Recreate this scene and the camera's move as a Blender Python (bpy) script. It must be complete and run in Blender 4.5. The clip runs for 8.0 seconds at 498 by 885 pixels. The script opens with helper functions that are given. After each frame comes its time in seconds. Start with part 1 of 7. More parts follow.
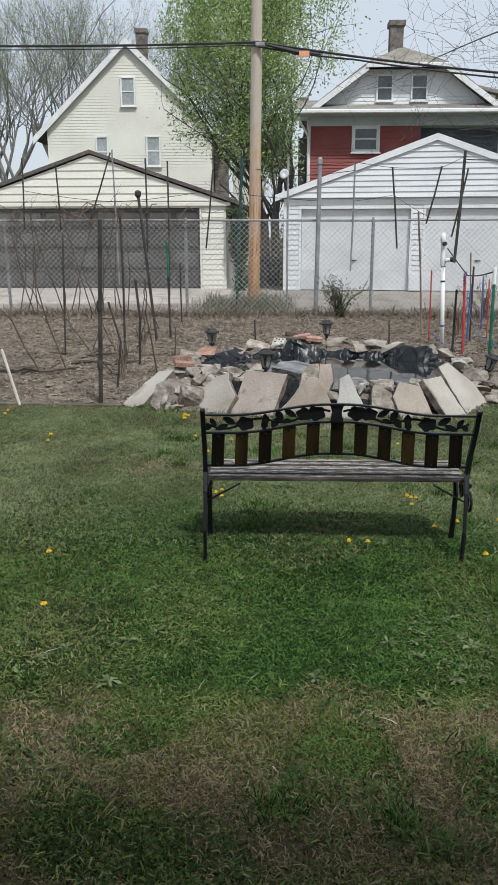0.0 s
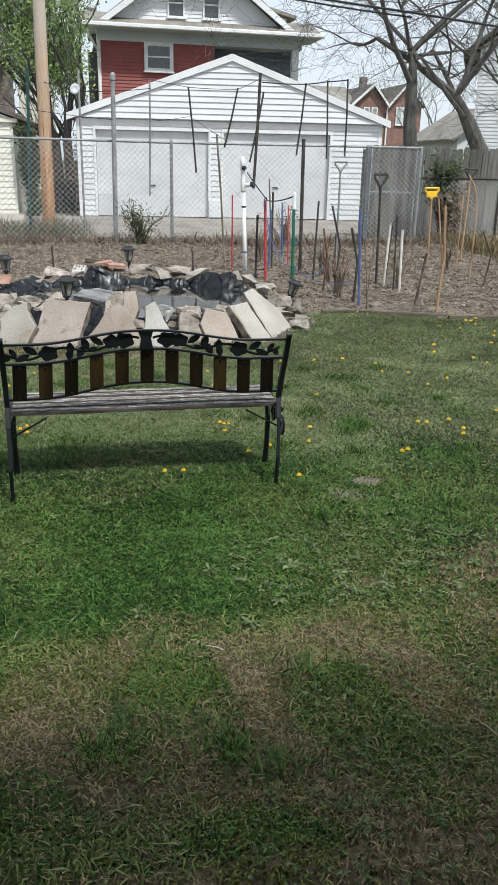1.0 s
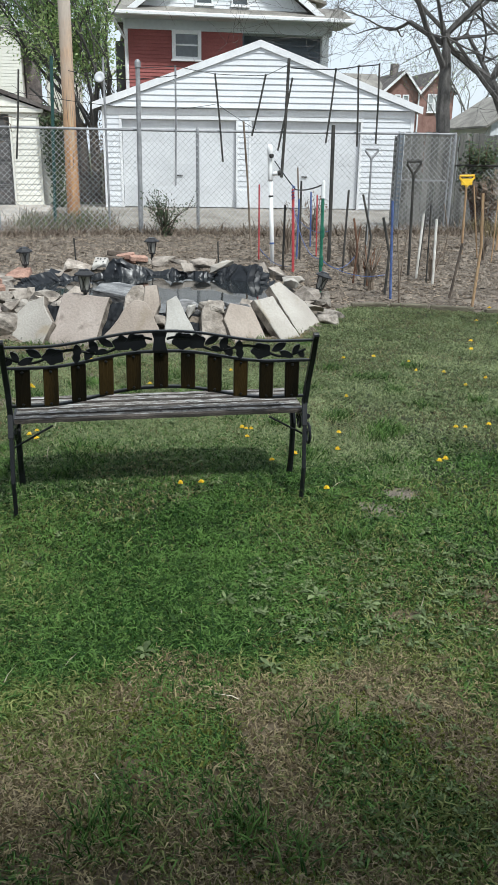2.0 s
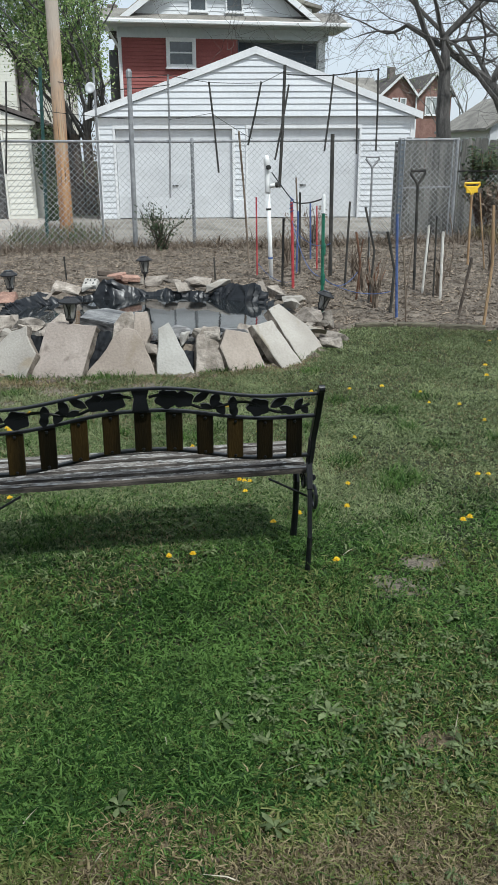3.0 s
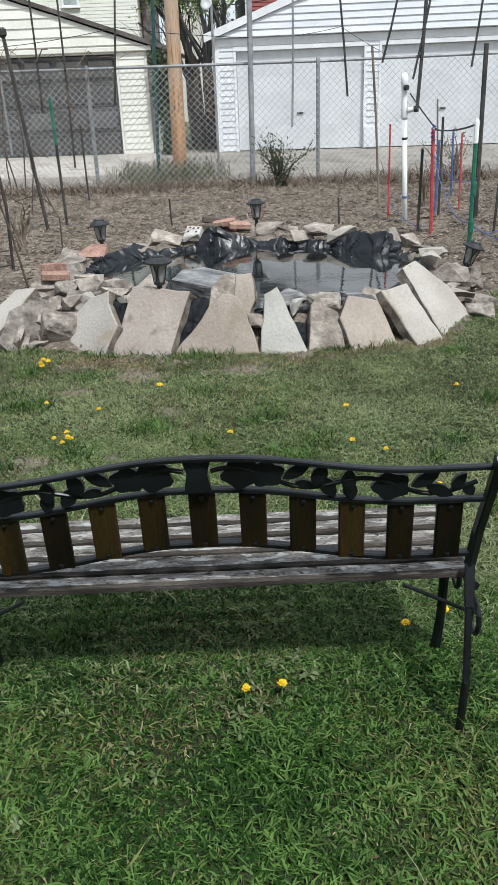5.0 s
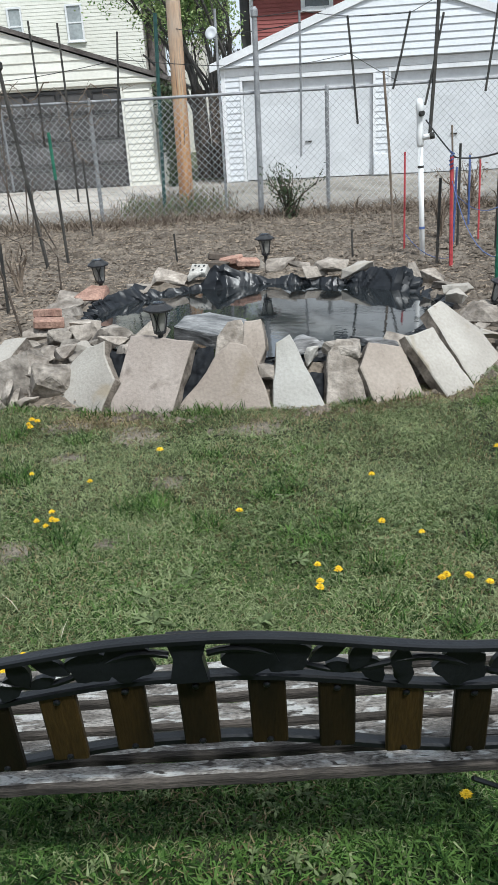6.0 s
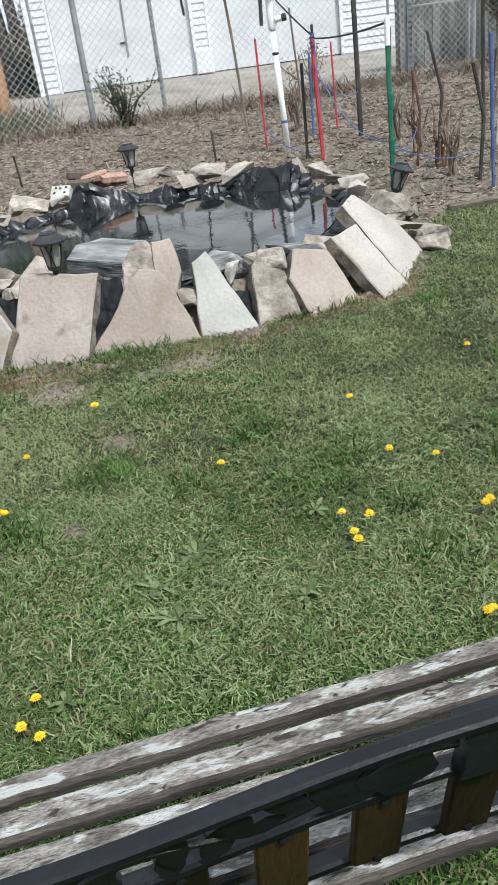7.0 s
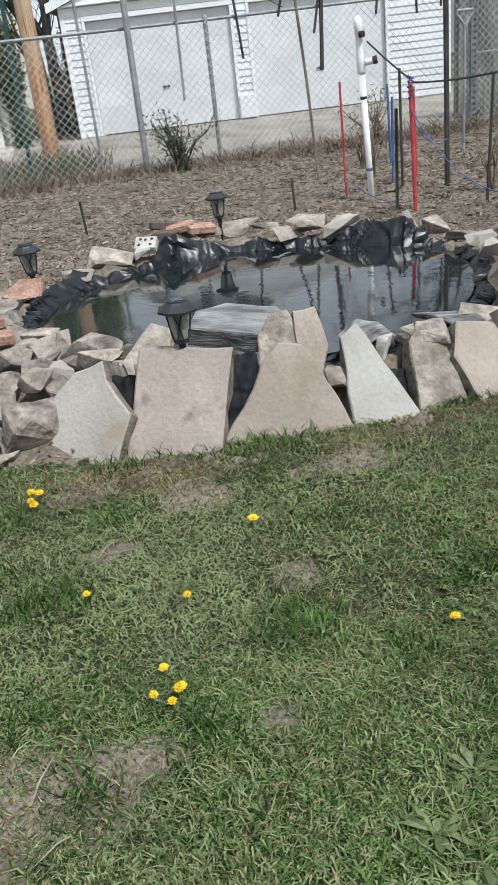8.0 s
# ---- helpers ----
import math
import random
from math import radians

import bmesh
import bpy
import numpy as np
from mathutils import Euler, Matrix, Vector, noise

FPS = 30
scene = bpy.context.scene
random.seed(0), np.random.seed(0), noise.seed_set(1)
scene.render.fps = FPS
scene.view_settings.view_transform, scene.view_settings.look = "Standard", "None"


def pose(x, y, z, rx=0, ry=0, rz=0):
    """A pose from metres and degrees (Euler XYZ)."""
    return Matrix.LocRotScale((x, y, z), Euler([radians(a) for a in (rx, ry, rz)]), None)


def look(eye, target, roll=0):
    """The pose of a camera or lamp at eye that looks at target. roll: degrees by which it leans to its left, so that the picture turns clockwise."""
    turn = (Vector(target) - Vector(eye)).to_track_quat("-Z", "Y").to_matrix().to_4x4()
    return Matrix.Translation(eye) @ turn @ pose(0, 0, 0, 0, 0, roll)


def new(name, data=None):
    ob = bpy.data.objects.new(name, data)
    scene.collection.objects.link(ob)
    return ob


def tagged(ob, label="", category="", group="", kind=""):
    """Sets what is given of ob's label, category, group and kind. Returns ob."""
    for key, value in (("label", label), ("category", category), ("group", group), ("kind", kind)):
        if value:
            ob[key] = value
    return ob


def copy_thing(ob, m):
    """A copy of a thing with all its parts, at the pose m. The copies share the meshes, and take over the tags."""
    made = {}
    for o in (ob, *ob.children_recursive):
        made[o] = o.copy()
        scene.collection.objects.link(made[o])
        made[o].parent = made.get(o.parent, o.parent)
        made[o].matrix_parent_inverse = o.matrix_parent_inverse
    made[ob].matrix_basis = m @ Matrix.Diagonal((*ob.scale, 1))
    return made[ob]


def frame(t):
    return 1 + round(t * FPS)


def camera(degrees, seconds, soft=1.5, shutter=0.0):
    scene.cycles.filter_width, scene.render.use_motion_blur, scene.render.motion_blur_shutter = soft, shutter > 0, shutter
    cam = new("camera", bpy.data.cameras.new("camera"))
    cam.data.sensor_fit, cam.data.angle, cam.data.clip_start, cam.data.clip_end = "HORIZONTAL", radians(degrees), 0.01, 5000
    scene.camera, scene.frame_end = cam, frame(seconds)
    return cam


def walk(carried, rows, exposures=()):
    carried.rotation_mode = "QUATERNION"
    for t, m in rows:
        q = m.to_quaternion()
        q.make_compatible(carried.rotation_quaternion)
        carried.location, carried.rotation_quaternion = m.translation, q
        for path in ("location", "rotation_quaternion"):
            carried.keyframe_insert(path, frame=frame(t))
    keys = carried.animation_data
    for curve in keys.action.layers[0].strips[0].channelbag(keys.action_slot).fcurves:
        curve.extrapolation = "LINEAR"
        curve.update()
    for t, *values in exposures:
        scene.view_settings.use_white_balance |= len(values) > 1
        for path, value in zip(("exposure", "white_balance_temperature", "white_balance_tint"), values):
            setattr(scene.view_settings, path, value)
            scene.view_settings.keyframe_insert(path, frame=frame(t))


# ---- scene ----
cam = camera(34.6, 8.0, soft=1.0)
PATH = [
    (0, (0.207, -0.394, 1.464), (0.142, 1.542, 0.967), -0.1),
    (0.5, (0.207, -0.356, 1.455), (0.282, 1.566, 0.905), 0.5),
    (1, (0.199, -0.279, 1.417), (0.604, 1.567, 0.761), 1.3),
    (1.5, (0.258, -0.166, 1.388), (0.723, 1.644, 0.675), 1.2),
    (1.7, (0.267, -0.090, 1.390), (0.69, 1.738, 0.699), 1.2),
    (2.8, (0.38, 0.406, 1.442), (0.593, 2.277, 0.77), -0.9),
    (3, (0.399, 0.521, 1.467), (0.727, 2.378, 0.8), -0.3),
    (3.5, (0.47, 0.8, 1.445), (0.813, 2.66, 0.796), -2.1),
    (4, (0.578, 1.104, 1.449), (0.815, 2.962, 0.747), -1.1),
    (4.5, (0.599, 1.335, 1.44), (0.624, 3.148, 0.596), -3.1),
    (4.7, (0.585, 1.479, 1.436), (0.607, 3.294, 0.598), -2.3),
    (5.8, (0.614, 2.133, 1.432), (0.61, 3.993, 0.697), -2.9),
    (6, (0.609, 2.227, 1.436), (0.601, 4.08, 0.684), -3.4),
    (6.5, (0.463, 2.463, 1.408), (0.677, 4.277, 0.594), -3.9),
    (7, (0.195, 2.733, 1.357), (0.525, 4.454, 0.393), -7.8),
    (7.5, (-0.036, 3.152, 1.38), (0.261, 4.925, 0.503), -7.5),
    (8, (-0.246, 3.551, 1.374), (0.088, 5.316, 0.495), -6.9),
]
EXPOSURES = [(0.0, -0.22, 6450, 9), (0.5, -0.15, 6500, 9), (1.0, 0.09, 6450, 8), (1.5, 0.22, 6350, 7), (3.0, -0.10, 6250, 6), (3.5, -0.02, 6250, 7), (4.5, 0.08, 6350, 8),
             (6.0, 0.08, 6200, 7), (6.5, 0.17, 6200, 6), (7.0, 0.33, 6300, 8), (7.5, 0.06, 6200, 7), (8.0, 0.09, 6350, 8)]
walk(cam, [(t, look(eye, target, roll)) for t, eye, target, roll in PATH], EXPOSURES)


# ---- world, sun, exposure ----
world = bpy.data.worlds.new("world")
scene.world = world
world.use_nodes = True
wn, wl = world.node_tree.nodes, world.node_tree.links
wn.clear()
sky = wn.new("ShaderNodeTexSky")
sky.sky_type, sky.sun_disc = "NISHITA", False
sky.sun_elevation, sky.sun_rotation = radians(58), radians(153)
sky.air_density, sky.dust_density, sky.ozone_density = 1.0, 3.0, 1.0
veil = wn.new("ShaderNodeMix")
veil.data_type = "RGBA"
veil.inputs[0].default_value = 0.72
veil.inputs[7].default_value = (8.1, 8.75, 9.6, 1)
bg, wout = wn.new("ShaderNodeBackground"), wn.new("ShaderNodeOutputWorld")
bg.inputs[1].default_value = 0.117
wl.new(sky.outputs[0], veil.inputs[6])
wl.new(veil.outputs[2], bg.inputs[0])
wl.new(bg.outputs[0], wout.inputs[0])
sun = new("sun", bpy.data.lights.new("sun", "SUN"))
sun.data.energy, sun.data.angle, sun.data.color = 4.0, radians(5.5), (0.985, 0.985, 0.97)
sun.matrix_world = look((3.2, -3.6, 10), (0.4, 2.0, 0))


# ---- materials ----
def mat(name, a, b, scale=6.0, rough=0.75, bump=0.25, fine=70.0, grain=0.35, metal=0.0, island=0.0, rand=0.0,
        stretch=(1, 1, 1), spec=0.4, dist=0.01, spots=None, cracks=None):
    """Two-scale procedural surface: a and b are mixed by a large noise, a fine noise gives grain and relief."""
    m = bpy.data.materials.new(name)
    m.use_nodes = True
    nt = m.node_tree
    n, l = nt.nodes, nt.links
    p = n["Principled BSDF"]
    tc, mp, oi = n.new("ShaderNodeTexCoord"), n.new("ShaderNodeMapping"), n.new("ShaderNodeObjectInfo")
    mp.inputs[3].default_value = stretch
    off = n.new("ShaderNodeVectorMath")
    off.operation = "SCALE"
    off.inputs[0].default_value = (7.3, 3.1, 5.7)
    l.new(oi.outputs["Random"], off.inputs[3])
    l.new(tc.outputs["Object"], mp.inputs[0])
    l.new(off.outputs[0], mp.inputs[1])
    big, small = n.new("ShaderNodeTexNoise"), n.new("ShaderNodeTexNoise")
    big.inputs["Scale"].default_value, big.inputs["Detail"].default_value = scale, 5
    small.inputs["Scale"].default_value, small.inputs["Detail"].default_value = fine, 4
    for t in (big, small):
        l.new(mp.outputs[0], t.inputs["Vector"])
    ramp = n.new("ShaderNodeValToRGB")
    ramp.color_ramp.elements[0].position, ramp.color_ramp.elements[1].position = 0.34, 0.66
    ramp.color_ramp.elements[0].color, ramp.color_ramp.elements[1].color = (*a, 1), (*b, 1)
    fac = big.outputs["Fac"]
    if island:
        geo, add = n.new("ShaderNodeNewGeometry"), n.new("ShaderNodeMath")
        add.operation = "MULTIPLY_ADD"
        l.new(geo.outputs["Random Per Island"], add.inputs[0])
        add.inputs[1].default_value = island
        sub = n.new("ShaderNodeMath")
        sub.operation = "SUBTRACT"
        l.new(fac, sub.inputs[0])
        sub.inputs[1].default_value = island / 2
        l.new(sub.outputs[0], add.inputs[2])
        fac = add.outputs[0]
    l.new(fac, ramp.inputs[0])
    hsv = n.new("ShaderNodeHueSaturation")
    l.new(ramp.outputs[0], hsv.inputs["Color"])
    val = n.new("ShaderNodeMapRange")
    val.inputs["From Min"].default_value, val.inputs["From Max"].default_value = 0.25, 0.75
    val.inputs["To Min"].default_value, val.inputs["To Max"].default_value = 1 - grain, 1 + grain
    l.new(small.outputs["Fac"], val.inputs[0])
    value = val.outputs[0]
    if rand:
        rr, mul = n.new("ShaderNodeMapRange"), n.new("ShaderNodeMath")
        rr.inputs["To Min"].default_value, rr.inputs["To Max"].default_value = 1 - rand, 1 + rand
        l.new(oi.outputs["Random"], rr.inputs[0])
        mul.operation = "MULTIPLY"
        l.new(value, mul.inputs[0])
        l.new(rr.outputs[0], mul.inputs[1])
        value = mul.outputs[0]
    l.new(value, hsv.inputs["Value"])
    colour = hsv.outputs[0]
    for layer in (spots, cracks):
        if not layer:
            continue
        sn, sr, mx = n.new("ShaderNodeTexNoise"), n.new("ShaderNodeValToRGB"), n.new("ShaderNodeMix")
        sn.inputs["Scale"].default_value, sn.inputs["Detail"].default_value = layer[1], 6
        l.new(mp.outputs[0], sn.inputs["Vector"])
        sn.inputs["Distortion"].default_value = 0.4 if layer is spots else 0.9
        sr.color_ramp.elements[0].position, sr.color_ramp.elements[1].position = layer[2], layer[2] + 0.08
        l.new(sn.outputs["Fac"], sr.inputs[0])
        mx.data_type = "RGBA"
        l.new(sr.outputs[0], mx.inputs[0])
        l.new(colour, mx.inputs[6])
        mx.inputs[7].default_value = (*layer[0], 1)
        colour = mx.outputs[2]
    l.new(colour, p.inputs["Base Color"])
    p.inputs["Roughness"].default_value, p.inputs["Metallic"].default_value = rough, metal
    p.inputs["Specular IOR Level"].default_value = spec
    if bump:
        bp = n.new("ShaderNodeBump")
        bp.inputs["Strength"].default_value, bp.inputs["Distance"].default_value = bump, dist
        l.new(small.outputs["Fac"], bp.inputs["Height"])
        l.new(bp.outputs[0], p.inputs["Normal"])
    return m


def leafy(m, amount=0.35):
    """Lets some light through thin leaves."""
    n, l = m.node_tree.nodes, m.node_tree.links
    p, out = n["Principled BSDF"], n["Material Output"]
    tr, mix = n.new("ShaderNodeBsdfTranslucent"), n.new("ShaderNodeMixShader")
    l.new(p.inputs["Base Color"].links[0].from_socket, tr.inputs[0])
    mix.inputs[0].default_value = amount
    l.new(p.outputs[0], mix.inputs[1])
    l.new(tr.outputs[0], mix.inputs[2])
    l.new(mix.outputs[0], out.inputs[0])
    return m


# Ground under the blades, its colour darkened to hold the shade between them.
M_THATCH = mat("dark_thatch", (0.010, 0.017, 0.0042), (0.037, 0.043, 0.017), 5, 0.95, 1.0, 70, 0.6, dist=0.02)
M_BARE = mat("bare_soil", (0.092, 0.076, 0.058), (0.195, 0.166, 0.132), 6, 0.95, 0.9, 80, 0.5)
# Darker than the bare soil above, used under worn turf.
M_DARKSOIL = mat("dark_soil", (0.064, 0.049, 0.031), (0.150, 0.116, 0.074), 5, 0.95, 0.9, 80, 0.5)
M_SOIL = mat("bed_soil", (0.086, 0.069, 0.053), (0.192, 0.160, 0.127), 3, 0.95, 0.9, 45, 0.5)
M_GRAVEL = mat("gravel", (0.17, 0.15, 0.125), (0.30, 0.275, 0.24), 1.5, 0.95, 0.6, 60, 0.3)
M_FAR = mat("far_grass", (0.05, 0.075, 0.03), (0.13, 0.13, 0.07), 0.6, 0.95, 0.4, 12, 0.35)
M_GRASS = leafy(mat("grass_blade", (0.0135, 0.043, 0.0055), (0.098, 0.178, 0.043), 1.3, 0.55, 0, 8, 0.3, spec=0.18, island=0.75), 0.22)
M_OLIVE = leafy(mat("olive_grass_blade", (0.066, 0.084, 0.020), (0.200, 0.220, 0.082), 1.6, 0.6, 0, 8, 0.3, spec=0.15, island=0.65), 0.25)
# Yellower, paler blades; the far lawn's brighter look is put into the colour.
M_PALEGRASS = leafy(mat("pale_grass_blade", (0.094, 0.122, 0.049), (0.272, 0.318, 0.160), 1.6, 0.55, 0, 8, 0.25, spec=0.18, island=0.5), 0.3)
M_MOSS = leafy(mat("yellow_green_moss", (0.058, 0.064, 0.014), (0.175, 0.184, 0.052), 3.0, 0.8, 0, 8, 0.3, spec=0.1, island=0.8), 0.15)
M_DRY = leafy(mat("dry_grass", (0.105, 0.083, 0.040), (0.295, 0.243, 0.138), 2.0, 0.8, 0, 8, 0.3, spec=0.18, island=0.8), 0.2)
M_DEAD = leafy(mat("dead_grass", (0.094, 0.073, 0.043), (0.255, 0.208, 0.134), 2.0, 0.85, 0, 8, 0.3, spec=0.15, island=0.8), 0.2)
M_WEED = leafy(mat("weed_leaf", (0.078, 0.108, 0.044), (0.168, 0.212, 0.096), 3.0, 0.6, 0.3, 40, 0.35, spec=0.2, island=0.8), 0.25)
M_STRAW = mat("straw", (0.070, 0.052, 0.037), (0.260, 0.206, 0.152), 2.0, 0.9, 0, 8, 0.3, island=0.9)
M_LOOSE = mat("pale_loose_straw", (0.26, 0.23, 0.165), (0.44, 0.40, 0.31), 2.0, 0.9, 0, 8, 0.2, island=0.8)
M_STEM = mat("dead_stem", (0.10, 0.075, 0.055), (0.22, 0.175, 0.135), 4, 0.9, 0.2, 50, 0.3)
M_VINE = mat("vine_bark", (0.05, 0.04, 0.033), (0.12, 0.095, 0.075), 6, 0.9, 0.4, 60, 0.3)
M_IRON = mat("black_cast_iron", (0.0034, 0.0039, 0.0047), (0.008, 0.009, 0.0108), 9, 0.34, 0.3, 160, 0.3, spec=0.35, dist=0.002)
M_SLATBACK = mat("stained_back_slat", (0.006, 0.0048, 0.0022), (0.031, 0.0185, 0.0050), 3, 0.6, 0.2, 60, 0.4, rand=0.6, stretch=(4, 4, 0.6), spec=0.2)
M_SEAT = mat("weathered_seat_board", (0.088, 0.077, 0.067), (0.275, 0.255, 0.230), 8, 0.9, 1.0, 75, 0.6, rand=0.12,
             stretch=(1.3, 4, 4), spots=((0.40, 0.395, 0.375), 13, 0.52), dist=0.008, cracks=((0.030, 0.025, 0.020), 17, 0.575))
# Weathered edges, coloured darker still so the gaps between boards read as shade.
M_SEATEDGE = mat("dark_board_edge", (0.022, 0.019, 0.016), (0.075, 0.064, 0.055), 9, 0.95, 0.8, 90, 0.5, stretch=(0.6, 4, 4), dist=0.005)
M_STONE = mat("pale_flagstone", (0.298, 0.272, 0.237), (0.390, 0.363, 0.322), 2.6, 0.88, 0.5, 55, 0.12, rand=0.08,
              spots=((0.27, 0.228, 0.172), 3.2, 0.61), dist=0.008, cracks=((0.22, 0.185, 0.14), 9, 0.68))
M_STONEWHITE = mat("white_flagstone", (0.310, 0.297, 0.268), (0.392, 0.380, 0.350), 2.6, 0.88, 0.45, 55, 0.10,
                   spots=((0.28, 0.25, 0.20), 3.0, 0.62), dist=0.008, cracks=((0.24, 0.215, 0.175), 9, 0.69))
M_STONETAN = mat("tan_flagstone", (0.256, 0.214, 0.178), (0.352, 0.302, 0.256), 2.4, 0.88, 0.5, 55, 0.13, rand=0.08,
                 spots=((0.205, 0.165, 0.122), 3.4, 0.62), dist=0.008, cracks=((0.155, 0.122, 0.09), 9, 0.68))
M_STONEGREY = mat("grey_stone_top", (0.085, 0.087, 0.090), (0.30, 0.30, 0.295), 7, 0.75, 0.8, 45, 0.3, stretch=(0.5, 2.2, 2.2), dist=0.012)
M_STONEMAUVE = mat("mauve_flagstone", (0.240, 0.200, 0.171), (0.328, 0.282, 0.247), 2.0, 0.88, 0.5, 55, 0.13, spots=((0.195, 0.162, 0.138), 5, 0.56), cracks=((0.14, 0.117, 0.099), 4, 0.62))
M_TEAL = mat("dark_teal_coating", (0.010, 0.045, 0.040), (0.028, 0.08, 0.07), 12, 0.55, 0.1, 60, 0.25)
M_ROCKTAN = mat("tan_rough_rock", (0.165, 0.139, 0.114), (0.36, 0.318, 0.273), 8, 0.92, 0.9, 40, 0.3, rand=0.25, dist=0.014)
M_ROCK = mat("grey_brown_rock", (0.105, 0.089, 0.074), (0.31, 0.276, 0.237), 9, 0.92, 0.9, 38, 0.35, rand=0.3, dist=0.014)
M_SLATE = mat("wet_grey_stone", (0.04, 0.038, 0.037), (0.27, 0.265, 0.26), 9, 0.5, 0.7, 40, 0.3, stretch=(0.6, 2.5, 2.5), dist=0.012)
# Slab sides: rougher and darker than the faces.
M_STONEEDGE = mat("dark_broken_edge", (0.10, 0.082, 0.066), (0.24, 0.205, 0.17), 14, 0.95, 1.0, 60, 0.3, dist=0.01)
M_BRICKOR = mat("worn_orange_brick", (0.225, 0.125, 0.095), (0.36, 0.225, 0.172), 12, 0.92, 0.8, 60, 0.35, rand=0.25)
M_WHITEST = mat("white_brick", (0.36, 0.34, 0.305), (0.48, 0.46, 0.425), 9, 0.9, 0.5, 60, 0.22)
M_LINER = mat("black_pond_liner", (0.005, 0.006, 0.008), (0.011, 0.013, 0.016), 6, 0.34, 0, 14, 0.3, spec=0.4)
# Matt liner black for the flaps, also standing in for shade in the hollows.
M_LINERMATT = mat("matt_pond_liner", (0.007, 0.008, 0.010), (0.016, 0.018, 0.021), 6, 0.7, 0.2, 40, 0.4, spec=0.15)
M_LANTERN = mat("black_plastic", (0.012, 0.012, 0.013), (0.03, 0.03, 0.032), 20, 0.5, 0.1, 90, 0.3)
M_SOLAR = mat("solar_cell", (0.02, 0.028, 0.05), (0.04, 0.055, 0.085), 30, 0.2, 0, 60, 0.2, spec=0.7)
M_GALV = mat("galvanised_steel", (0.19, 0.195, 0.20), (0.31, 0.315, 0.32), 7, 0.6, 0.15, 60, 0.2, metal=0.2)
M_BLUESTEEL = mat("blue_grey_steel", (0.10, 0.12, 0.14), (0.19, 0.215, 0.24), 7, 0.6, 0.15, 60, 0.2, metal=0.2)
M_WIRE = mat("fence_wire", (0.36, 0.37, 0.37), (0.52, 0.53, 0.53), 3, 0.55, 0, 40, 0.1, metal=0.3)
M_DARKSTAKE = mat("dark_stake", (0.022, 0.022, 0.02), (0.06, 0.055, 0.048), 6, 0.7, 0.3, 60, 0.3)
M_RUST = mat("rusty_steel", (0.09, 0.045, 0.028), (0.19, 0.10, 0.06), 8, 0.85, 0.4, 70, 0.35)
M_WOODST = mat("weathered_stick", (0.26, 0.16, 0.085), (0.42, 0.28, 0.16), 6, 0.8, 0.4, 50, 0.3, stretch=(4, 4, 0.6))
M_PALEST = mat("pale_stick", (0.52, 0.49, 0.44), (0.68, 0.66, 0.61), 6, 0.7, 0.2, 50, 0.15)
M_PVC = mat("white_pvc", (0.72, 0.72, 0.70), (0.82, 0.82, 0.80), 4, 0.4, 0.05, 30, 0.06)
M_RED = mat("red_paint", (0.34, 0.03, 0.04), (0.46, 0.07, 0.075), 12, 0.6, 0.2, 60, 0.3)
M_GREEN = mat("green_coating", (0.01, 0.10, 0.06), (0.03, 0.16, 0.10), 12, 0.5, 0.1, 60, 0.25)
M_BLUE = mat("blue_cord", (0.04, 0.075, 0.20), (0.09, 0.135, 0.30), 12, 0.7, 0.2, 90, 0.3)
M_YELLOW = mat("yellow_plastic", (0.70, 0.42, 0.02), (0.80, 0.52, 0.04), 8, 0.45, 0.05, 60, 0.1)
M_GREYWOOD = mat("grey_fence_board", (0.072, 0.070, 0.063), (0.150, 0.146, 0.132), 3, 0.9, 0.5, 30, 0.4, rand=0.3, stretch=(5, 5, 0.5))
M_EDGEWOOD = mat("mossy_edging_board", (0.065, 0.058, 0.038), (0.145, 0.128, 0.092), 5, 0.9, 0.6, 40, 0.35, stretch=(0.6, 4, 4))
M_POLE = mat("utility_pole_wood", (0.35, 0.165, 0.068), (0.58, 0.335, 0.16), 1.6, 0.9, 0.8, 22, 0.45, stretch=(6, 6, 0.3), dist=0.02,
             spots=((0.50, 0.36, 0.22), 4, 0.56), cracks=((0.11, 0.065, 0.04), 6, 0.6))
M_CABLE = mat("black_cable", (0.015, 0.015, 0.016), (0.03, 0.03, 0.03), 5, 0.6, 0, 40, 0.2)
M_ORANGETAG = mat("orange_tag", (0.62, 0.27, 0.16), (0.70, 0.33, 0.2), 5, 0.7, 0, 40, 0.1)
M_WHITESIDE = mat("white_siding", (0.61, 0.625, 0.64), (0.69, 0.705, 0.72), 1.2, 0.55, 0.05, 18, 0.05, rand=0.03)
M_WHITETRIM = mat("white_trim_paint", (0.66, 0.665, 0.67), (0.75, 0.755, 0.755), 2, 0.55, 0.05, 20, 0.06)
M_WHITEDOOR = mat("white_door_paint", (0.55, 0.56, 0.57), (0.64, 0.65, 0.66), 1.3, 0.6, 0.08, 14, 0.07)
M_CREAMSIDE = mat("cream_siding", (0.63, 0.617, 0.545), (0.71, 0.697, 0.625), 0.8, 0.6, 0.05, 16, 0.06, rand=0.03)
M_DARKDOOR = mat("dark_brown_door", (0.05, 0.047, 0.045), (0.095, 0.09, 0.087), 1.5, 0.42, 0.1, 20, 0.15, rand=0.2, spec=0.6)
M_REDSIDE = mat("brick_red_siding", (0.235, 0.065, 0.058), (0.31, 0.095, 0.085), 0.8, 0.7, 0.1, 14, 0.12)
M_SHINGLE = mat("grey_brown_shingles", (0.15, 0.14, 0.125), (0.27, 0.255, 0.225), 1.2, 0.95, 0.6, 22, 0.35, dist=0.03)
